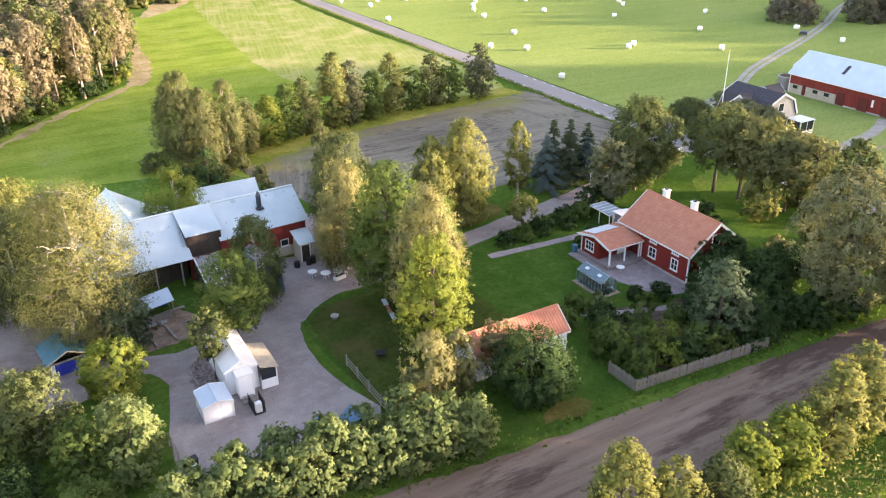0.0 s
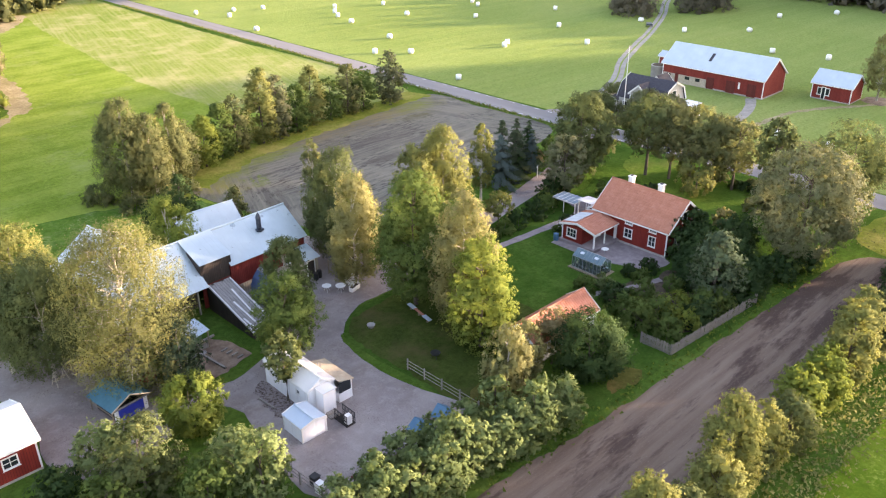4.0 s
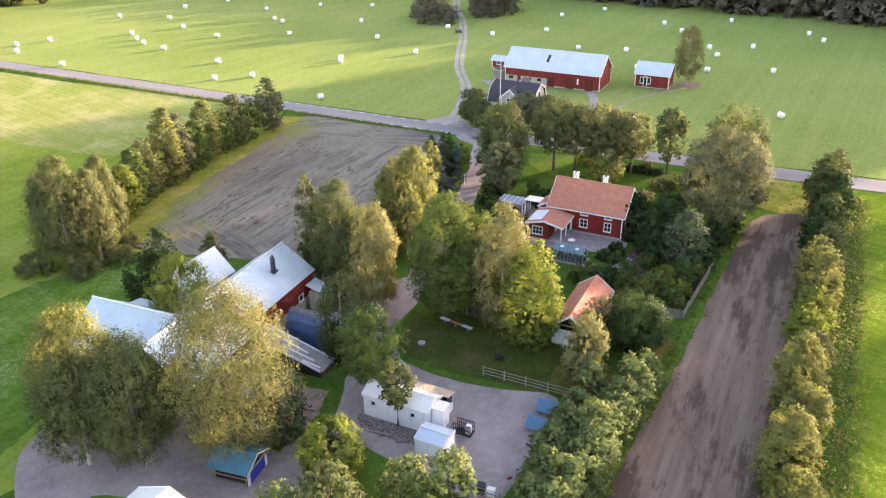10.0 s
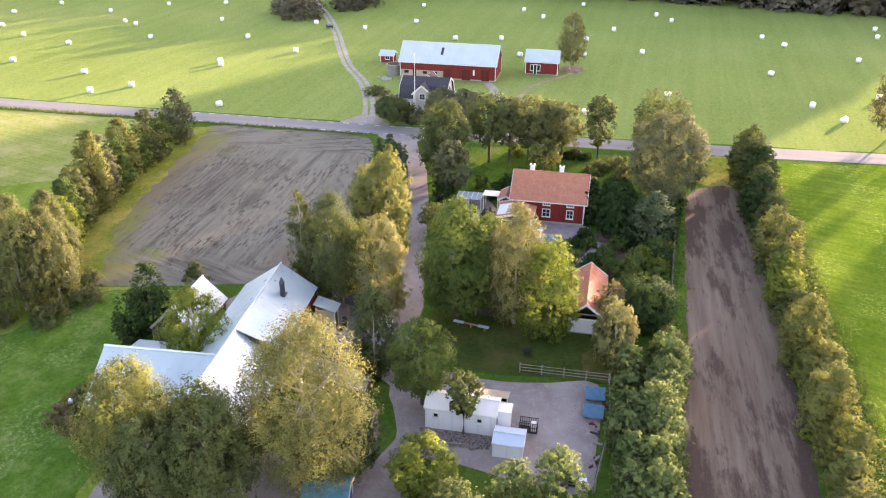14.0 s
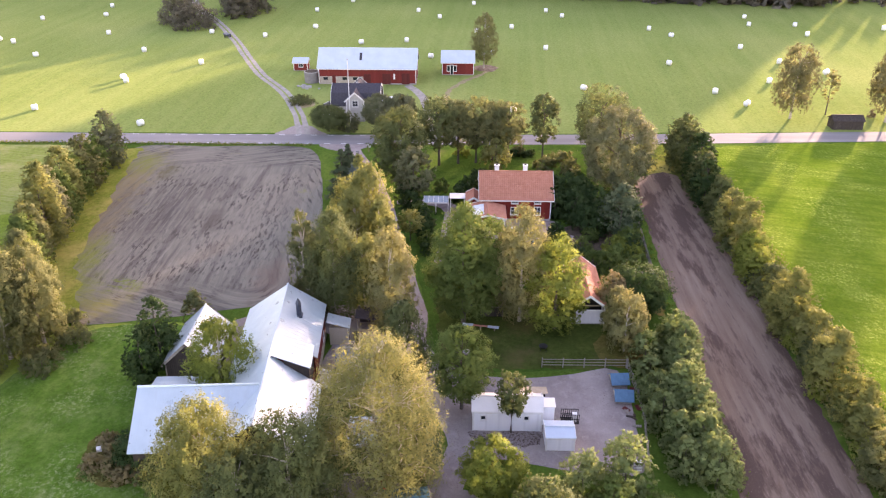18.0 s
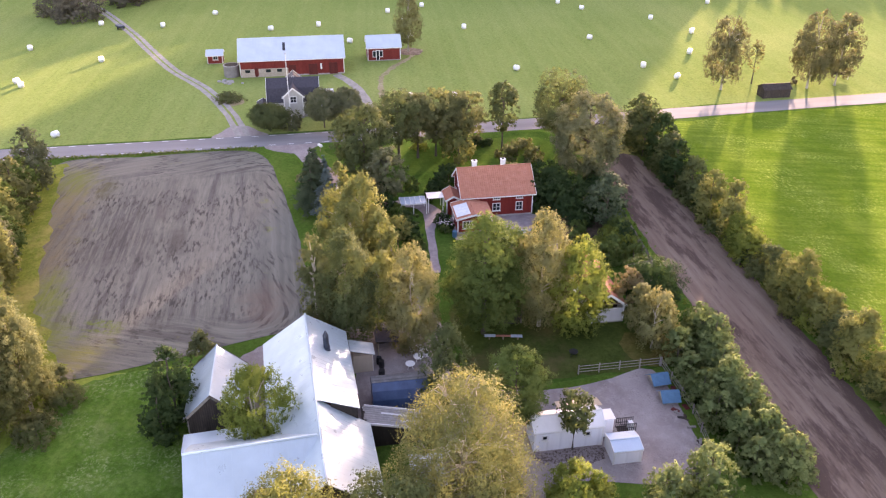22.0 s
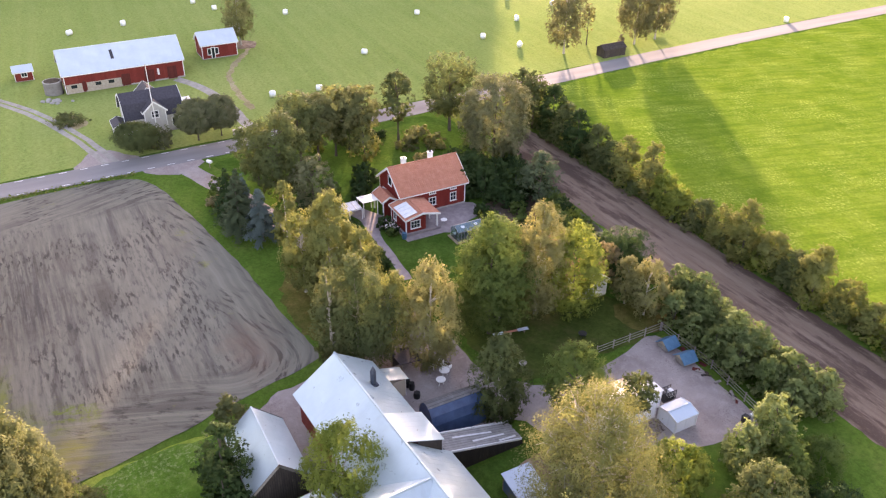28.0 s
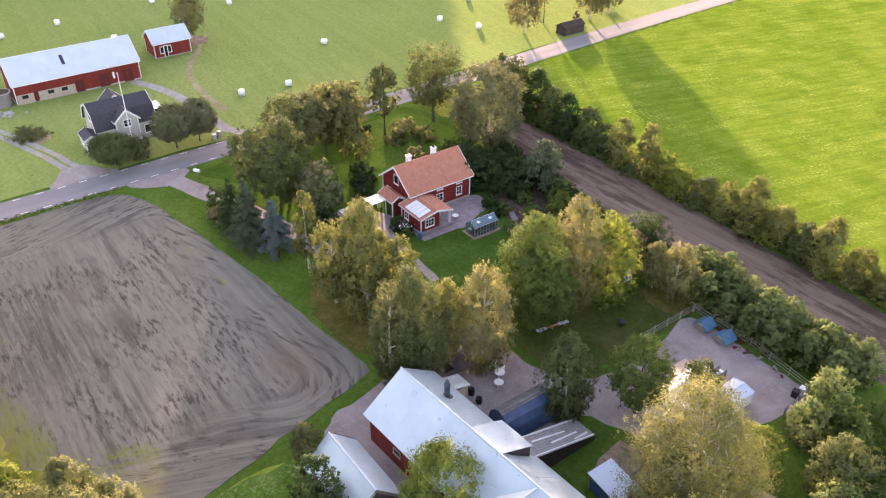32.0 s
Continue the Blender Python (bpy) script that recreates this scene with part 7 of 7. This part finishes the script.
# the wood's edge beyond the meadow, tree by tree, and the mass behind it
EDGE = ((-24, 117), (-12, 128), (-3, 138), (7, 150.5), (17, 160), (24, 169), (27, 182), (28.5, 196), (31, 214), (34, 232))
for i in range(34):
    a = i / 33 * (len(EDGE) - 1)
    k = min(int(a), len(EDGE) - 2)
    f = a - k
    x, y = (EDGE[k][j] * (1 - f) + EDGE[k + 1][j] * f for j in (0, 1))
    dx, dy = EDGE[k + 1][0] - EDGE[k][0], EDGE[k + 1][1] - EDGE[k][1]
    ln = math.hypot(dx, dy)
    b = rnd.uniform(0.5, 5.5)
    x, y = x - dy / ln * b, y + dx / ln * b
    if i % 5 == 3:
        tree("pine_tree", "sparse", x, y, rnd.uniform(14, 18), rnd.uniform(4.5, 6), "leaf_mid", "tall bare-stemmed pine at the wood's edge", "tree", "wood edge", start=0.5)
    elif i % 5 == 1:
        tree("spruce_tree", "spruce", x, y, rnd.uniform(12, 16), rnd.uniform(4.5, 6), "needle", "dark spruce at the wood's edge", "tree", "wood edge")
    else:
        tree("birch_tree", "birch", x, y, rnd.uniform(11, 16), rnd.uniform(5, 7.5), rnd.choice(["leaf_brown", "leaf_gold", "leaf_brown", "leaf_mid"]), "bronze birch with a pale stem at the wood's edge", "tree", "wood edge", start=0.24)
for i in range(24):
    a = i / 23 * (len(EDGE) - 1)
    k = min(int(a), len(EDGE) - 2)
    f = a - k
    shrub(EDGE[k][0] * (1 - f) + EDGE[k + 1][0] * f - 0.8, EDGE[k][1] * (1 - f) + EDGE[k + 1][1] * f + 0.6, rnd.uniform(1.6, 3.2), rnd.uniform(2.6, 4.4), rnd.choice(["leaf_dark", "leaf_green", "leaf_lime"]), "green undergrowth at the wood's edge", "wood edge undergrowth")
woods("woods_north", strip(22, 174, 30, 236, 24, 60, 11, 17) + strip(-30, 122, 16, 164, 22, 70, 11, 17), "leaf_brown", "bronze and green woodland beyond the meadow", 12, 900, 0.5)
woods("woods_north_green", strip(18, 172, 28, 240, 36, 60, 10, 17) + strip(-70, 104, 12, 168, 40, 90, 10, 17), "leaf_olive", "green woodland beyond the meadow", 13, 800, 0.55)
# the middle strip, along the east, is unseen and thickened to shade the far hay field
woods("woods_far", strip(100, 262, 250, 300, 30, 120, 8, 14) + strip(236, 130, 250, 300, -40, 260, 13, 15) + strip(34, 250, 84, 268, 30, 60, 7, 12), "leaf_mid", "low line of trees at the far end of the fields, with an unseen eastern strip added for shade", 14, 170, 1.3)

# ---- hay bales ----
bm = bmesh.new()
bmesh.ops.create_cone(bm, cap_ends=True, segments=20, radius1=0.59, radius2=0.59, depth=1.16)
bmesh.ops.bevel(bm, geom=[e for e in bm.edges if len(e.link_faces) == 2 and any(len(f.verts) > 4 for f in e.link_faces)], offset=0.1, segments=2, affect="EDGES")
bale_me = bpy.data.meshes.new("hay_bale")
bm.to_mesh(bale_me)
bm.free()
bale_me.materials.append(M["white_wrap"])
for p in bale_me.polygons:
    p.use_smooth = True
NEAR = ((97.4, 124.3), (95.7, 197.4), (96.2, 230.2), (100.6, 154.9), (100.7, -62.6), (100.8, 219.5), (106.3, 148.8), (106.4, 226.6), (107.7, 53.1), (108.6, 61.8), (112.7, 252.6), (113.0, 5.2),
        (113.8, 165.0), (114.4, 223.4), (119.5, 187.6), (121.7, 9.2), (122.3, 197.3), (123.5, 37.0), (125.6, 203.1), (129.4, 139.6), (126.6, 138.0), (130.1, -5.1), (130.5, 209.6))
MIDDLE = ((137.8, -20.7), (137.8, 185.4), (142.7, 125.8), (143.8, 202.9), (145.2, 13.7), (147.2, -13.2), (148.6, 168.6), (148.9, 233.1), (150.3, 71.0), (153.2, 216.8), (154.2, 55.8),
          (154.4, 143.7), (159.5, 41.9), (162.0, -8.4), (162.5, 181.1), (164.5, 89.8), (165.3, 186.1), (167.0, 78.0), (170.3, 225.9), (170.6, 56.1), (171.6, 116.7), (173.3, 160.1), (175.1, 6.3))
FAR = ((175.5, 132.3), (177.2, -31.3), (178.0, 198.6), (178.9, 59.3), (182.9, 104.8), (183.3, 10.7), (184.4, 49.3), (185.6, -55.9), (185.7, 220.6), (189.6, -32.4), (189.8, -19.3), (191.6, 186.9), (197.5, 170.4),
       (197.7, 70.0), (200.1, 33.3), (200.2, -21.2), (206.8, 108.2), (207.1, 76.8), (208.0, 37.4), (211.4, 173.9), (219.2, 59.5), (222.3, 98.9))
rnd = random.Random(8)
for x, y in NEAR + MIDDLE + FAR:
    b = shared("hay_bale", bale_me, None, pose(x, y, 0.6, 0, 0, 0) @ (pose(0, 0, 0, 90, 0, rnd.uniform(-50, 50)) if rnd.random() < 0.35 else pose(0, 0, -0.02, 0, 0, rnd.uniform(0, 90))))
    tagged(b, "round hay bale in white plastic wrap on the field", "hay bale", "hay bales")

# ---- fences and small things ----
pk = bmesh.new()
add_box(pk, -0.055, 0.055, -0.012, 0.012, 0.05, 1.15)
v = [pk.verts.new(p) for p in ((-0.055, -0.012, 1.15), (0.055, -0.012, 1.15), (0.0, -0.012, 1.24), (-0.055, 0.012, 1.15), (0.055, 0.012, 1.15), (0.0, 0.012, 1.24))]
pk.faces.new((v[0], v[1], v[2]))
pk.faces.new((v[4], v[3], v[5]))
pk.faces.new((v[1], v[4], v[5], v[2]))
pk.faces.new((v[3], v[0], v[2], v[5]))
picket_me = bpy.data.meshes.new("picket")
pk.to_mesh(picket_me)
pk.free()
picket_me.materials.append(M["grey_wood"])


def picket_fence(x0, y0, x1, y1):
    ln, ang = math.hypot(x1 - x0, y1 - y0), math.degrees(math.atan2(y1 - y0, x1 - x0))
    f = thing("picket_fence", along(x0, y0, ang), "weathered grey picket fence along the garden", "fence", "garden fence")
    rnd = random.Random(int(ln * 10))
    for i in range(int(ln / 0.15)):
        shared("picket", picket_me, f, pose(0.08 + i * 0.15, -0.05, rnd.uniform(-0.04, 0.03), rnd.uniform(-2, 2), rnd.uniform(-2, 2), 0))
    for z in (0.3, 0.85):
        part("rail", box(0, ln, -0.035, 0.02, z, z + 0.09), "grey_wood", f)
    for i in range(int(ln / 2.4) + 1):
        part("post", box(i * 2.4 - 0.02, i * 2.4 + 0.09, 0.022, 0.13, 0, 1.15), "grey_wood", f)


picket_fence(40.4, 39.5, 55.1, 38.5)
picket_fence(40.3, 42.8, 40.4, 39.6)


def rail_fence(points):
    for (x0, y0), (x1, y1) in zip(points, points[1:]):
        ln, ang = math.hypot(x1 - x0, y1 - y0), math.degrees(math.atan2(y1 - y0, x1 - x0))
        f = thing("rail_fence", along(x0, y0, ang), "grey wooden rail fence round the yard", "fence", "yard fence")
        k = max(1, round(ln / 2.4))
        for i in range(k + 1):
            part("post", box(ln * i / k - 0.05, ln * i / k + 0.05, -0.05, 0.05, 0, 1.2), "grey_wood", f)
        for z in (0.35, 0.7, 1.05):
            part("rail", box(0, ln, -0.08, -0.052, z, z + 0.06), "grey_wood", f)


rail_fence([(21.4, 55.0), (21.5, 46.2)])
rail_fence([(21.4, 46.1), (14.0, 45.9), (6.2, 46.9)])
rail_fence([(6.0, 47.0), (5.6, 52.1)])

# table, chairs and grill in the barn yard
def round_table(x, y, r=0.55):
    t = thing("garden_table", along(x, y), "round white garden table", "table", "yard furniture")
    part("tabletop", tube([(0, 0, 0.69), (0, 0, 0.73)], [r, r], 18), "white_paint", t)
    for a in range(3):
        c, s = math.cos(a * 2.1), math.sin(a * 2.1)
        part("leg", tube([(c * 0.35, s * 0.35, 0), (0.1 * c, 0.1 * s, 0.69)], [0.025, 0.025], 5), "white_paint", t)


round_table(26.0, 70.9)
round_table(24.9, 71.9, 0.5)
def garden_chair(x, y, ang, mt="white_paint", lb="white plastic garden chair"):
    t = thing("garden_chair", along(x, y, ang), lb, "chair", "yard furniture")
    part("seat", box(-0.25, 0.25, -0.25, 0.25, 0.4, 0.44, 0.01), mt, t)
    part("backrest", box(-0.25, 0.25, 0.22, 0.26, 0.445, 0.92, 0.01), mt, t)
    for sx in (-0.22, 0.19):
        for sy in (-0.22, 0.19):
            part("leg", box(sx, sx + 0.035, sy, sy + 0.035, 0, 0.4), mt, t)
    for sx in (-0.29, 0.252):
        part("armrest", box(sx, sx + 0.04, -0.22, 0.24, 0.62, 0.65), mt, t)


for x, y, a in ((27.4, 71.4, 20), (27.0, 70.3, -60), (28.0, 70.6, 100)):
    garden_chair(x, y, a)
bench2 = thing("garden_bench", along(28.3, 71.6, 25), "white slatted garden bench by the barn", "bench")
for i in range(4):
    part("slat", box(-0.8, 0.8, -0.25 + i * 0.12, -0.15 + i * 0.12, 0.42, 0.45), "white_paint", bench2)
for i in range(3):
    part("slat", box(-0.8, 0.8, 0.24, 0.27, 0.5 + i * 0.14, 0.6 + i * 0.14), "white_paint", bench2)
for x in (-0.7, 0.62):
    part("leg", box(x, x + 0.07, -0.22, 0.23, 0, 0.415), "white_paint", bench2)
tub = thing("white_tub", along(26.6, 69.6, 15), "low white bathtub used as a planter", "tub")
part("tub_body", box(0, 1.4, 0, 0.6, 0.0, 0.5, 0.1), "white_paint", tub)
part("tub_soil", box(0.12, 1.28, 0.1, 0.5, 0.502, 0.52), "bed", tub)
for x, y, h, r in ((25.6, 74.8, 0.9, 0.3), (26.2, 75.0, 0.9, 0.3), (24.3, 74.9, 0.7, 0.35)):
    br = thing("barrel", along(x, y), "dark plastic barrel by the barn wall", "barrel", "barrels")
    part("drum", tube([(0, 0, 0), (0, 0, h * 0.5), (0, 0, h)], [r * 0.9, r, r * 0.88], 12), "black", br)
swing = thing("low_bench", along(28.4, 59.2, 80), "low bench of pale blue and orange boards under the trees", "bench")
part("plank", box(0, 1.25, -0.05, 0.42, 0.4, 0.47, 0.02), "box_roof", swing, "pale blue board")
part("plank", box(1.255, 2.9, 0.02, 0.33, 0.4, 0.46, 0.02), "clay", swing, "orange-brown board")
part("plank", box(2.905, 4.1, -0.05, 0.42, 0.4, 0.47, 0.02), "box_roof", swing, "pale blue board")
for x in (0.4, 2.0, 3.5):
    part("support", box(x, x + 0.12, 0.02, 0.33, 0, 0.4), "wood", swing)
grill = thing("fire_bowl", along(24.5, 54.6), "black iron fire bowl on the lawn", "fire bowl")
part("bowl", tube([(0, 0, 0.3), (0, 0, 0.45), (0, 0, 0.62)], [0.18, 0.4, 0.48], 14), "black", grill)
for a in range(3):
    part("leg", tube([(0.42 * math.cos(a * 2.1), 0.42 * math.sin(a * 2.1), 0), (0.2 * math.cos(a * 2.1), 0.2 * math.sin(a * 2.1), 0.45)], [0.03, 0.03], 5), "black", grill)
pot = thing("lawn_planter", along(23.6, 62.9), "small pale stone planter on the lawn", "planter")
part("bowl", tube([(0, 0, 0), (0, 0, 0.3), (0, 0, 0.4)], [0.22, 0.4, 0.42], 12), "concrete", pot)
mail = thing("mailbox_stand", along(84.6, 79.6, 30), "white mailboxes on a stand at the driveway", "mailbox")
part("post", box(-0.05, 0.05, -0.05, 0.05, 0, 0.9), "wood", mail)
part("box", box(-0.5, 0.5, -0.2, 0.2, 0.902, 1.25, 0.03), "white_paint", mail)
bird = thing("bird_table", along(66.5, 77.5), "white lamp post by the driveway", "lamp post")
part("post", tube([(0, 0, 0), (0, 0, 1.5)], [0.05, 0.05], 6), "white_paint", bird)
part("lamp_head", box(-0.12, 0.12, -0.12, 0.12, 1.502, 1.75, 0.02), "white_paint", bird)
chairset = thing("patio_table", along(53.2, 56.2), "small white table on the patio", "table")
part("tabletop", tube([(0, 0, 0.7), (0, 0, 0.74)], [0.45, 0.45], 14), "white_paint", chairset)
part("stem", tube([(0, 0, 0.06), (0, 0, 0.7)], [0.04, 0.04], 6), "metal", chairset)
butt = thing("water_butt", along(52.2, 62.6), "blue water barrel by the porch corner", "barrel")
part("drum", tube([(0, 0, 0), (0, 0, 0.45), (0, 0, 0.9)], [0.3, 0.34, 0.3], 12), "kennel_blue", butt)
log = thing("log", along(9.4, 59.6, 95), "pale log on the ground beside the hut", "log")
part("stem", tube([(-1.1, 0, 0.12), (1.1, 0, 0.12)], [0.11, 0.09], 8), "grey_wood", log)
for x, y, mt, lb in ((6.4, 47.9, "white_paint", "white crate by the fence corner"), (6.6, 48.8, "black", "black bin by the fence corner")):
    bn = thing("bin", along(x, y, 8), lb, "bin", "corner clutter")
    part("body", box(-0.3, 0.3, -0.3, 0.3, 0, 0.8, 0.03), mt, bn)
    part("lid", box(-0.33, 0.33, -0.33, 0.33, 0.802, 0.87, 0.02), mt, bn)
rnd = random.Random(77)
for i in range(14):
    x, y = 9.5 + rnd.uniform(-0.6, 5), 46.6 + rnd.uniform(0.2, 0.8)
    rk = thing("scrap_board", along(x, y, rnd.uniform(0, 180)), "scrap board and stone along the yard fence", "scrap", "fence clutter")
    ln = rnd.uniform(0.3, 1.0)
    part("board", box(-ln / 2, ln / 2, -0.12, 0.12, 0.0, rnd.uniform(0.05, 0.2), 0.02), rnd.choice(["grey_wood", "dark_board", "brown_door", "bed"]), rk)
for x, y, ang, ln, mt, lb in ((7.6, 96.1, 20, 0.5, "white_paint", "white plastic tub in the long grass"), (7.7, 94.4, 35, 1.4, "grey_wood", "pale plank in the long grass"), (6.2, 93.4, -40, 1.2, "steel_blue", "dark metal sheet in the long grass")):
    sc = thing("scrap_piece", along(x, y, ang), lb, "scrap", "scrap in the grass")
    part("piece", box(-ln / 2, ln / 2, -0.22, 0.22, 0.05, 0.4 if ln < 1 else 0.16, 0.03), mt, sc)
boat = thing("rowing_boat", along(2.9, 78.6, 55), "pale upturned rowing boat under the birch", "boat")
part("hull", tube([(-1.6, 0, 0.25), (-1.2, 0, 0.28), (0, 0, 0.32), (1.2, 0, 0.28), (1.7, 0, 0.3)], [0.42, 0.55, 0.62, 0.45, 0.08], 12), "concrete", boat)
part("keel", box(-1.5, 1.5, -0.03, 0.03, 0.86, 0.98), "grey_wood", boat)


trestle = thing("sawhorse", along(-2.0, 75.2, 25), "low sawhorse of birch poles with a tan board", "sawhorse")
for x in (-0.6, 0.6):
    for y in (-0.35, 0.35):
        part("pole", tube([(x * 1.15, y, 0), (x * 0.85, y * 0.2, 1.25)], [0.05, 0.04], 6), "birch_bark", trestle)
part("board", box(-0.6, 0.6, -0.16, 0.16, 0.5, 0.56, 0.01), "tan_roof", trestle, "tan board")
# small things by the far track, the road and the garden
trailer = thing("farm_trailer", along(171.3, 127.0, 35), "small blue-grey farm trailer beside the field track", "trailer")
part("bed", box(-1.2, 1.2, -0.7, 0.7, 0.5, 0.95, 0.04), "steel_blue", trailer)
part("drawbar", tube([(1.2, 0, 0.55), (2.3, 0, 0.45)], [0.05, 0.04], 6), "metal", trailer)
for y in (-0.85, 0.72):
    part("wheel", tube([(-0.3, y, 0.35), (-0.3, y + 0.14, 0.35)], [0.35, 0.35], 14), "black", trailer)
sign = thing("marker_pole", along(107.4, -30.0), "slim white wooden pole by the road", "pole")
part("shaft", tube([(0, 0, 0), (0, 0, 5.2)], [0.06, 0.04], 7), "white_paint", sign)
part("cap", tube([(0, 0, 5.202), (0, 0, 5.3)], [0.07, 0.02], 7), "white_paint", sign)
stand = thing("milk_stand", along(109.1, -28.9, 80), "low dark wooden platform by the road", "platform")
part("deck", box(-1.4, 1.4, -0.5, 0.5, 0.7, 0.8), "dark_board", stand)
part("back", box(-1.4, 1.4, 0.42, 0.5, 0.802, 1.3), "dark_board", stand)
for x in (-1.3, 1.2):
    for y in (-0.45, 0.35):
        part("leg", box(x, x + 0.1, y, y + 0.1, 0, 0.698), "grey_wood", stand)
shrub(105.9, -16.9, 1.8, 1.5, "leaf_brown", "small brown clipped bush beside the roadside shed")
for x, y in ((94.6, 72.8), (95.2, 71.7)):
    bn = thing("wheelie_bin", along(x, y, 10), "pale grey wheeled bin at the roadside", "bin", "roadside bins")
    part("body", box(-0.3, 0.3, -0.3, 0.3, 0.1, 0.95, 0.04), "concrete", bn)
    part("lid", box(-0.33, 0.33, -0.33, 0.33, 0.952, 1.05, 0.03), "metal", bn)
    for sy in (-0.34, 0.3):
        part("wheel", tube([(0.2, sy, 0.12), (0.2, sy + 0.05, 0.12)], [0.12, 0.12], 8), "black", bn)
rnd = random.Random(41)
for i in range(14):
    st = thing("field_stone", along(123.7 + rnd.gauss(0, 0.9), 97.2 + rnd.gauss(0, 1.1), rnd.uniform(0, 90)), "pale field stone in a heap on the grass", "stone", "stone heap")
    bm = bmesh.new()
    bmesh.ops.create_icosphere(bm, subdivisions=1, radius=rnd.uniform(0.25, 0.5))
    for v in bm.verts:
        v.co = Vector((v.co.x * 1.3, v.co.y, max(v.co.z * 0.7, -0.08) + 0.08)) * rnd.uniform(0.88, 1.1)
    part("stone", bm, "concrete", st)
for x, y, ang in ((14.9, 46.2, 12), (14.6, 47.4, 40), (17.7, 46.3, -20)):
    rg = thing("red_mat", along(x, y, ang), "crumpled dark red mat beside the kennels", "mat", "kennel mats")
    part("cloth", box(-0.4, 0.4, -0.25, 0.25, 0.04, 0.12, 0.03), "brown_door", rg)
shrub(15.6, 44.7, 2.6, 2.2, "leaf_green", "small fresh green bush by the yard fence")
fl = shrub(54.6, 63.3, 1.5, 2.0, "leaf_dark", "dark bush with white blossoms by the porch", name="flowering_bush")
rng = np.random.default_rng(9)
pts = rng.normal(size=(60, 3)) * np.array([0.55, 0.55, 0.3])
pts[:, 2] = np.abs(pts[:, 2]) + 0.9
bl = new("blossoms", leaf_mesh("blossoms", pts, np.tile([0.0, 0.0, 1.0], (60, 1)), 0.16, rng, "flower_white"))
bl.parent = fl
ladder = thing("ladder", pose(13.55, 57.6, 0.1, 0, 0, 0), "thin grey ladder leaning on the hut", "ladder")
for y in (0.0, 0.45):
    part("rail", tube([(-0.9, y, 0), (0.3, y, 2.9)], [0.025, 0.025], 5), "metal", ladder)
for i in range(9):
    f = 0.08 + i * 0.105
    part("rung", tube([(-0.9 + 1.2 * f, 0, 2.9 * f), (-0.9 + 1.2 * f, 0.45, 2.9 * f)], [0.015, 0.015], 5), "metal", ladder)


def tufts(name, spots, material, label, size=0.3, seed=3):
    rng = np.random.default_rng(seed)
    c = np.array([(x, y, rng.uniform(0.05, 0.3)) for x, y in spots])
    out = rng.normal(size=c.shape) + np.array([0, 0, -0.2])
    out /= np.linalg.norm(out, axis=1)[:, None]
    ob = new(name, leaf_mesh(name, c, out, size, rng, material))
    return tagged(ob, label, "grass", kind="stuff")


rnd = random.Random(31)
spots = [(rnd.uniform(-15, 86), 24.4 + rnd.gauss(0, 0.9)) for _ in range(3500)]
spots += [(rnd.uniform(76, 88), rnd.uniform(26, 37)) for _ in range(350)]
spots += [(rnd.uniform(-15, 86), 22.4 + rnd.gauss(0, 0.8)) for _ in range(3500)]
spots += [(6.6 + rnd.uniform(-3, 3), 94.8 + rnd.uniform(-2, 2)) for _ in range(800)]
spots += [(87.5 + rnd.gauss(0, 0.4), rnd.uniform(90, 260)) for _ in range(2600)]
tufts("verge_grass", spots, "dry_grass", "tall dry grass along the tree row and field edges", 0.24)
spots = []
spots += [(xx, 40.3 - 0.045 * xx + rnd.gauss(0, 0.6)) for xx in (rnd.uniform(3, 72) for _ in range(500))]
spots += [(87.4 + rnd.gauss(0, 0.35), rnd.uniform(90, 260)) for _ in range(1200)]
tufts("edge_grass", spots, "tuft", "rough grass tufts along the field and road edges", 0.3, 4)
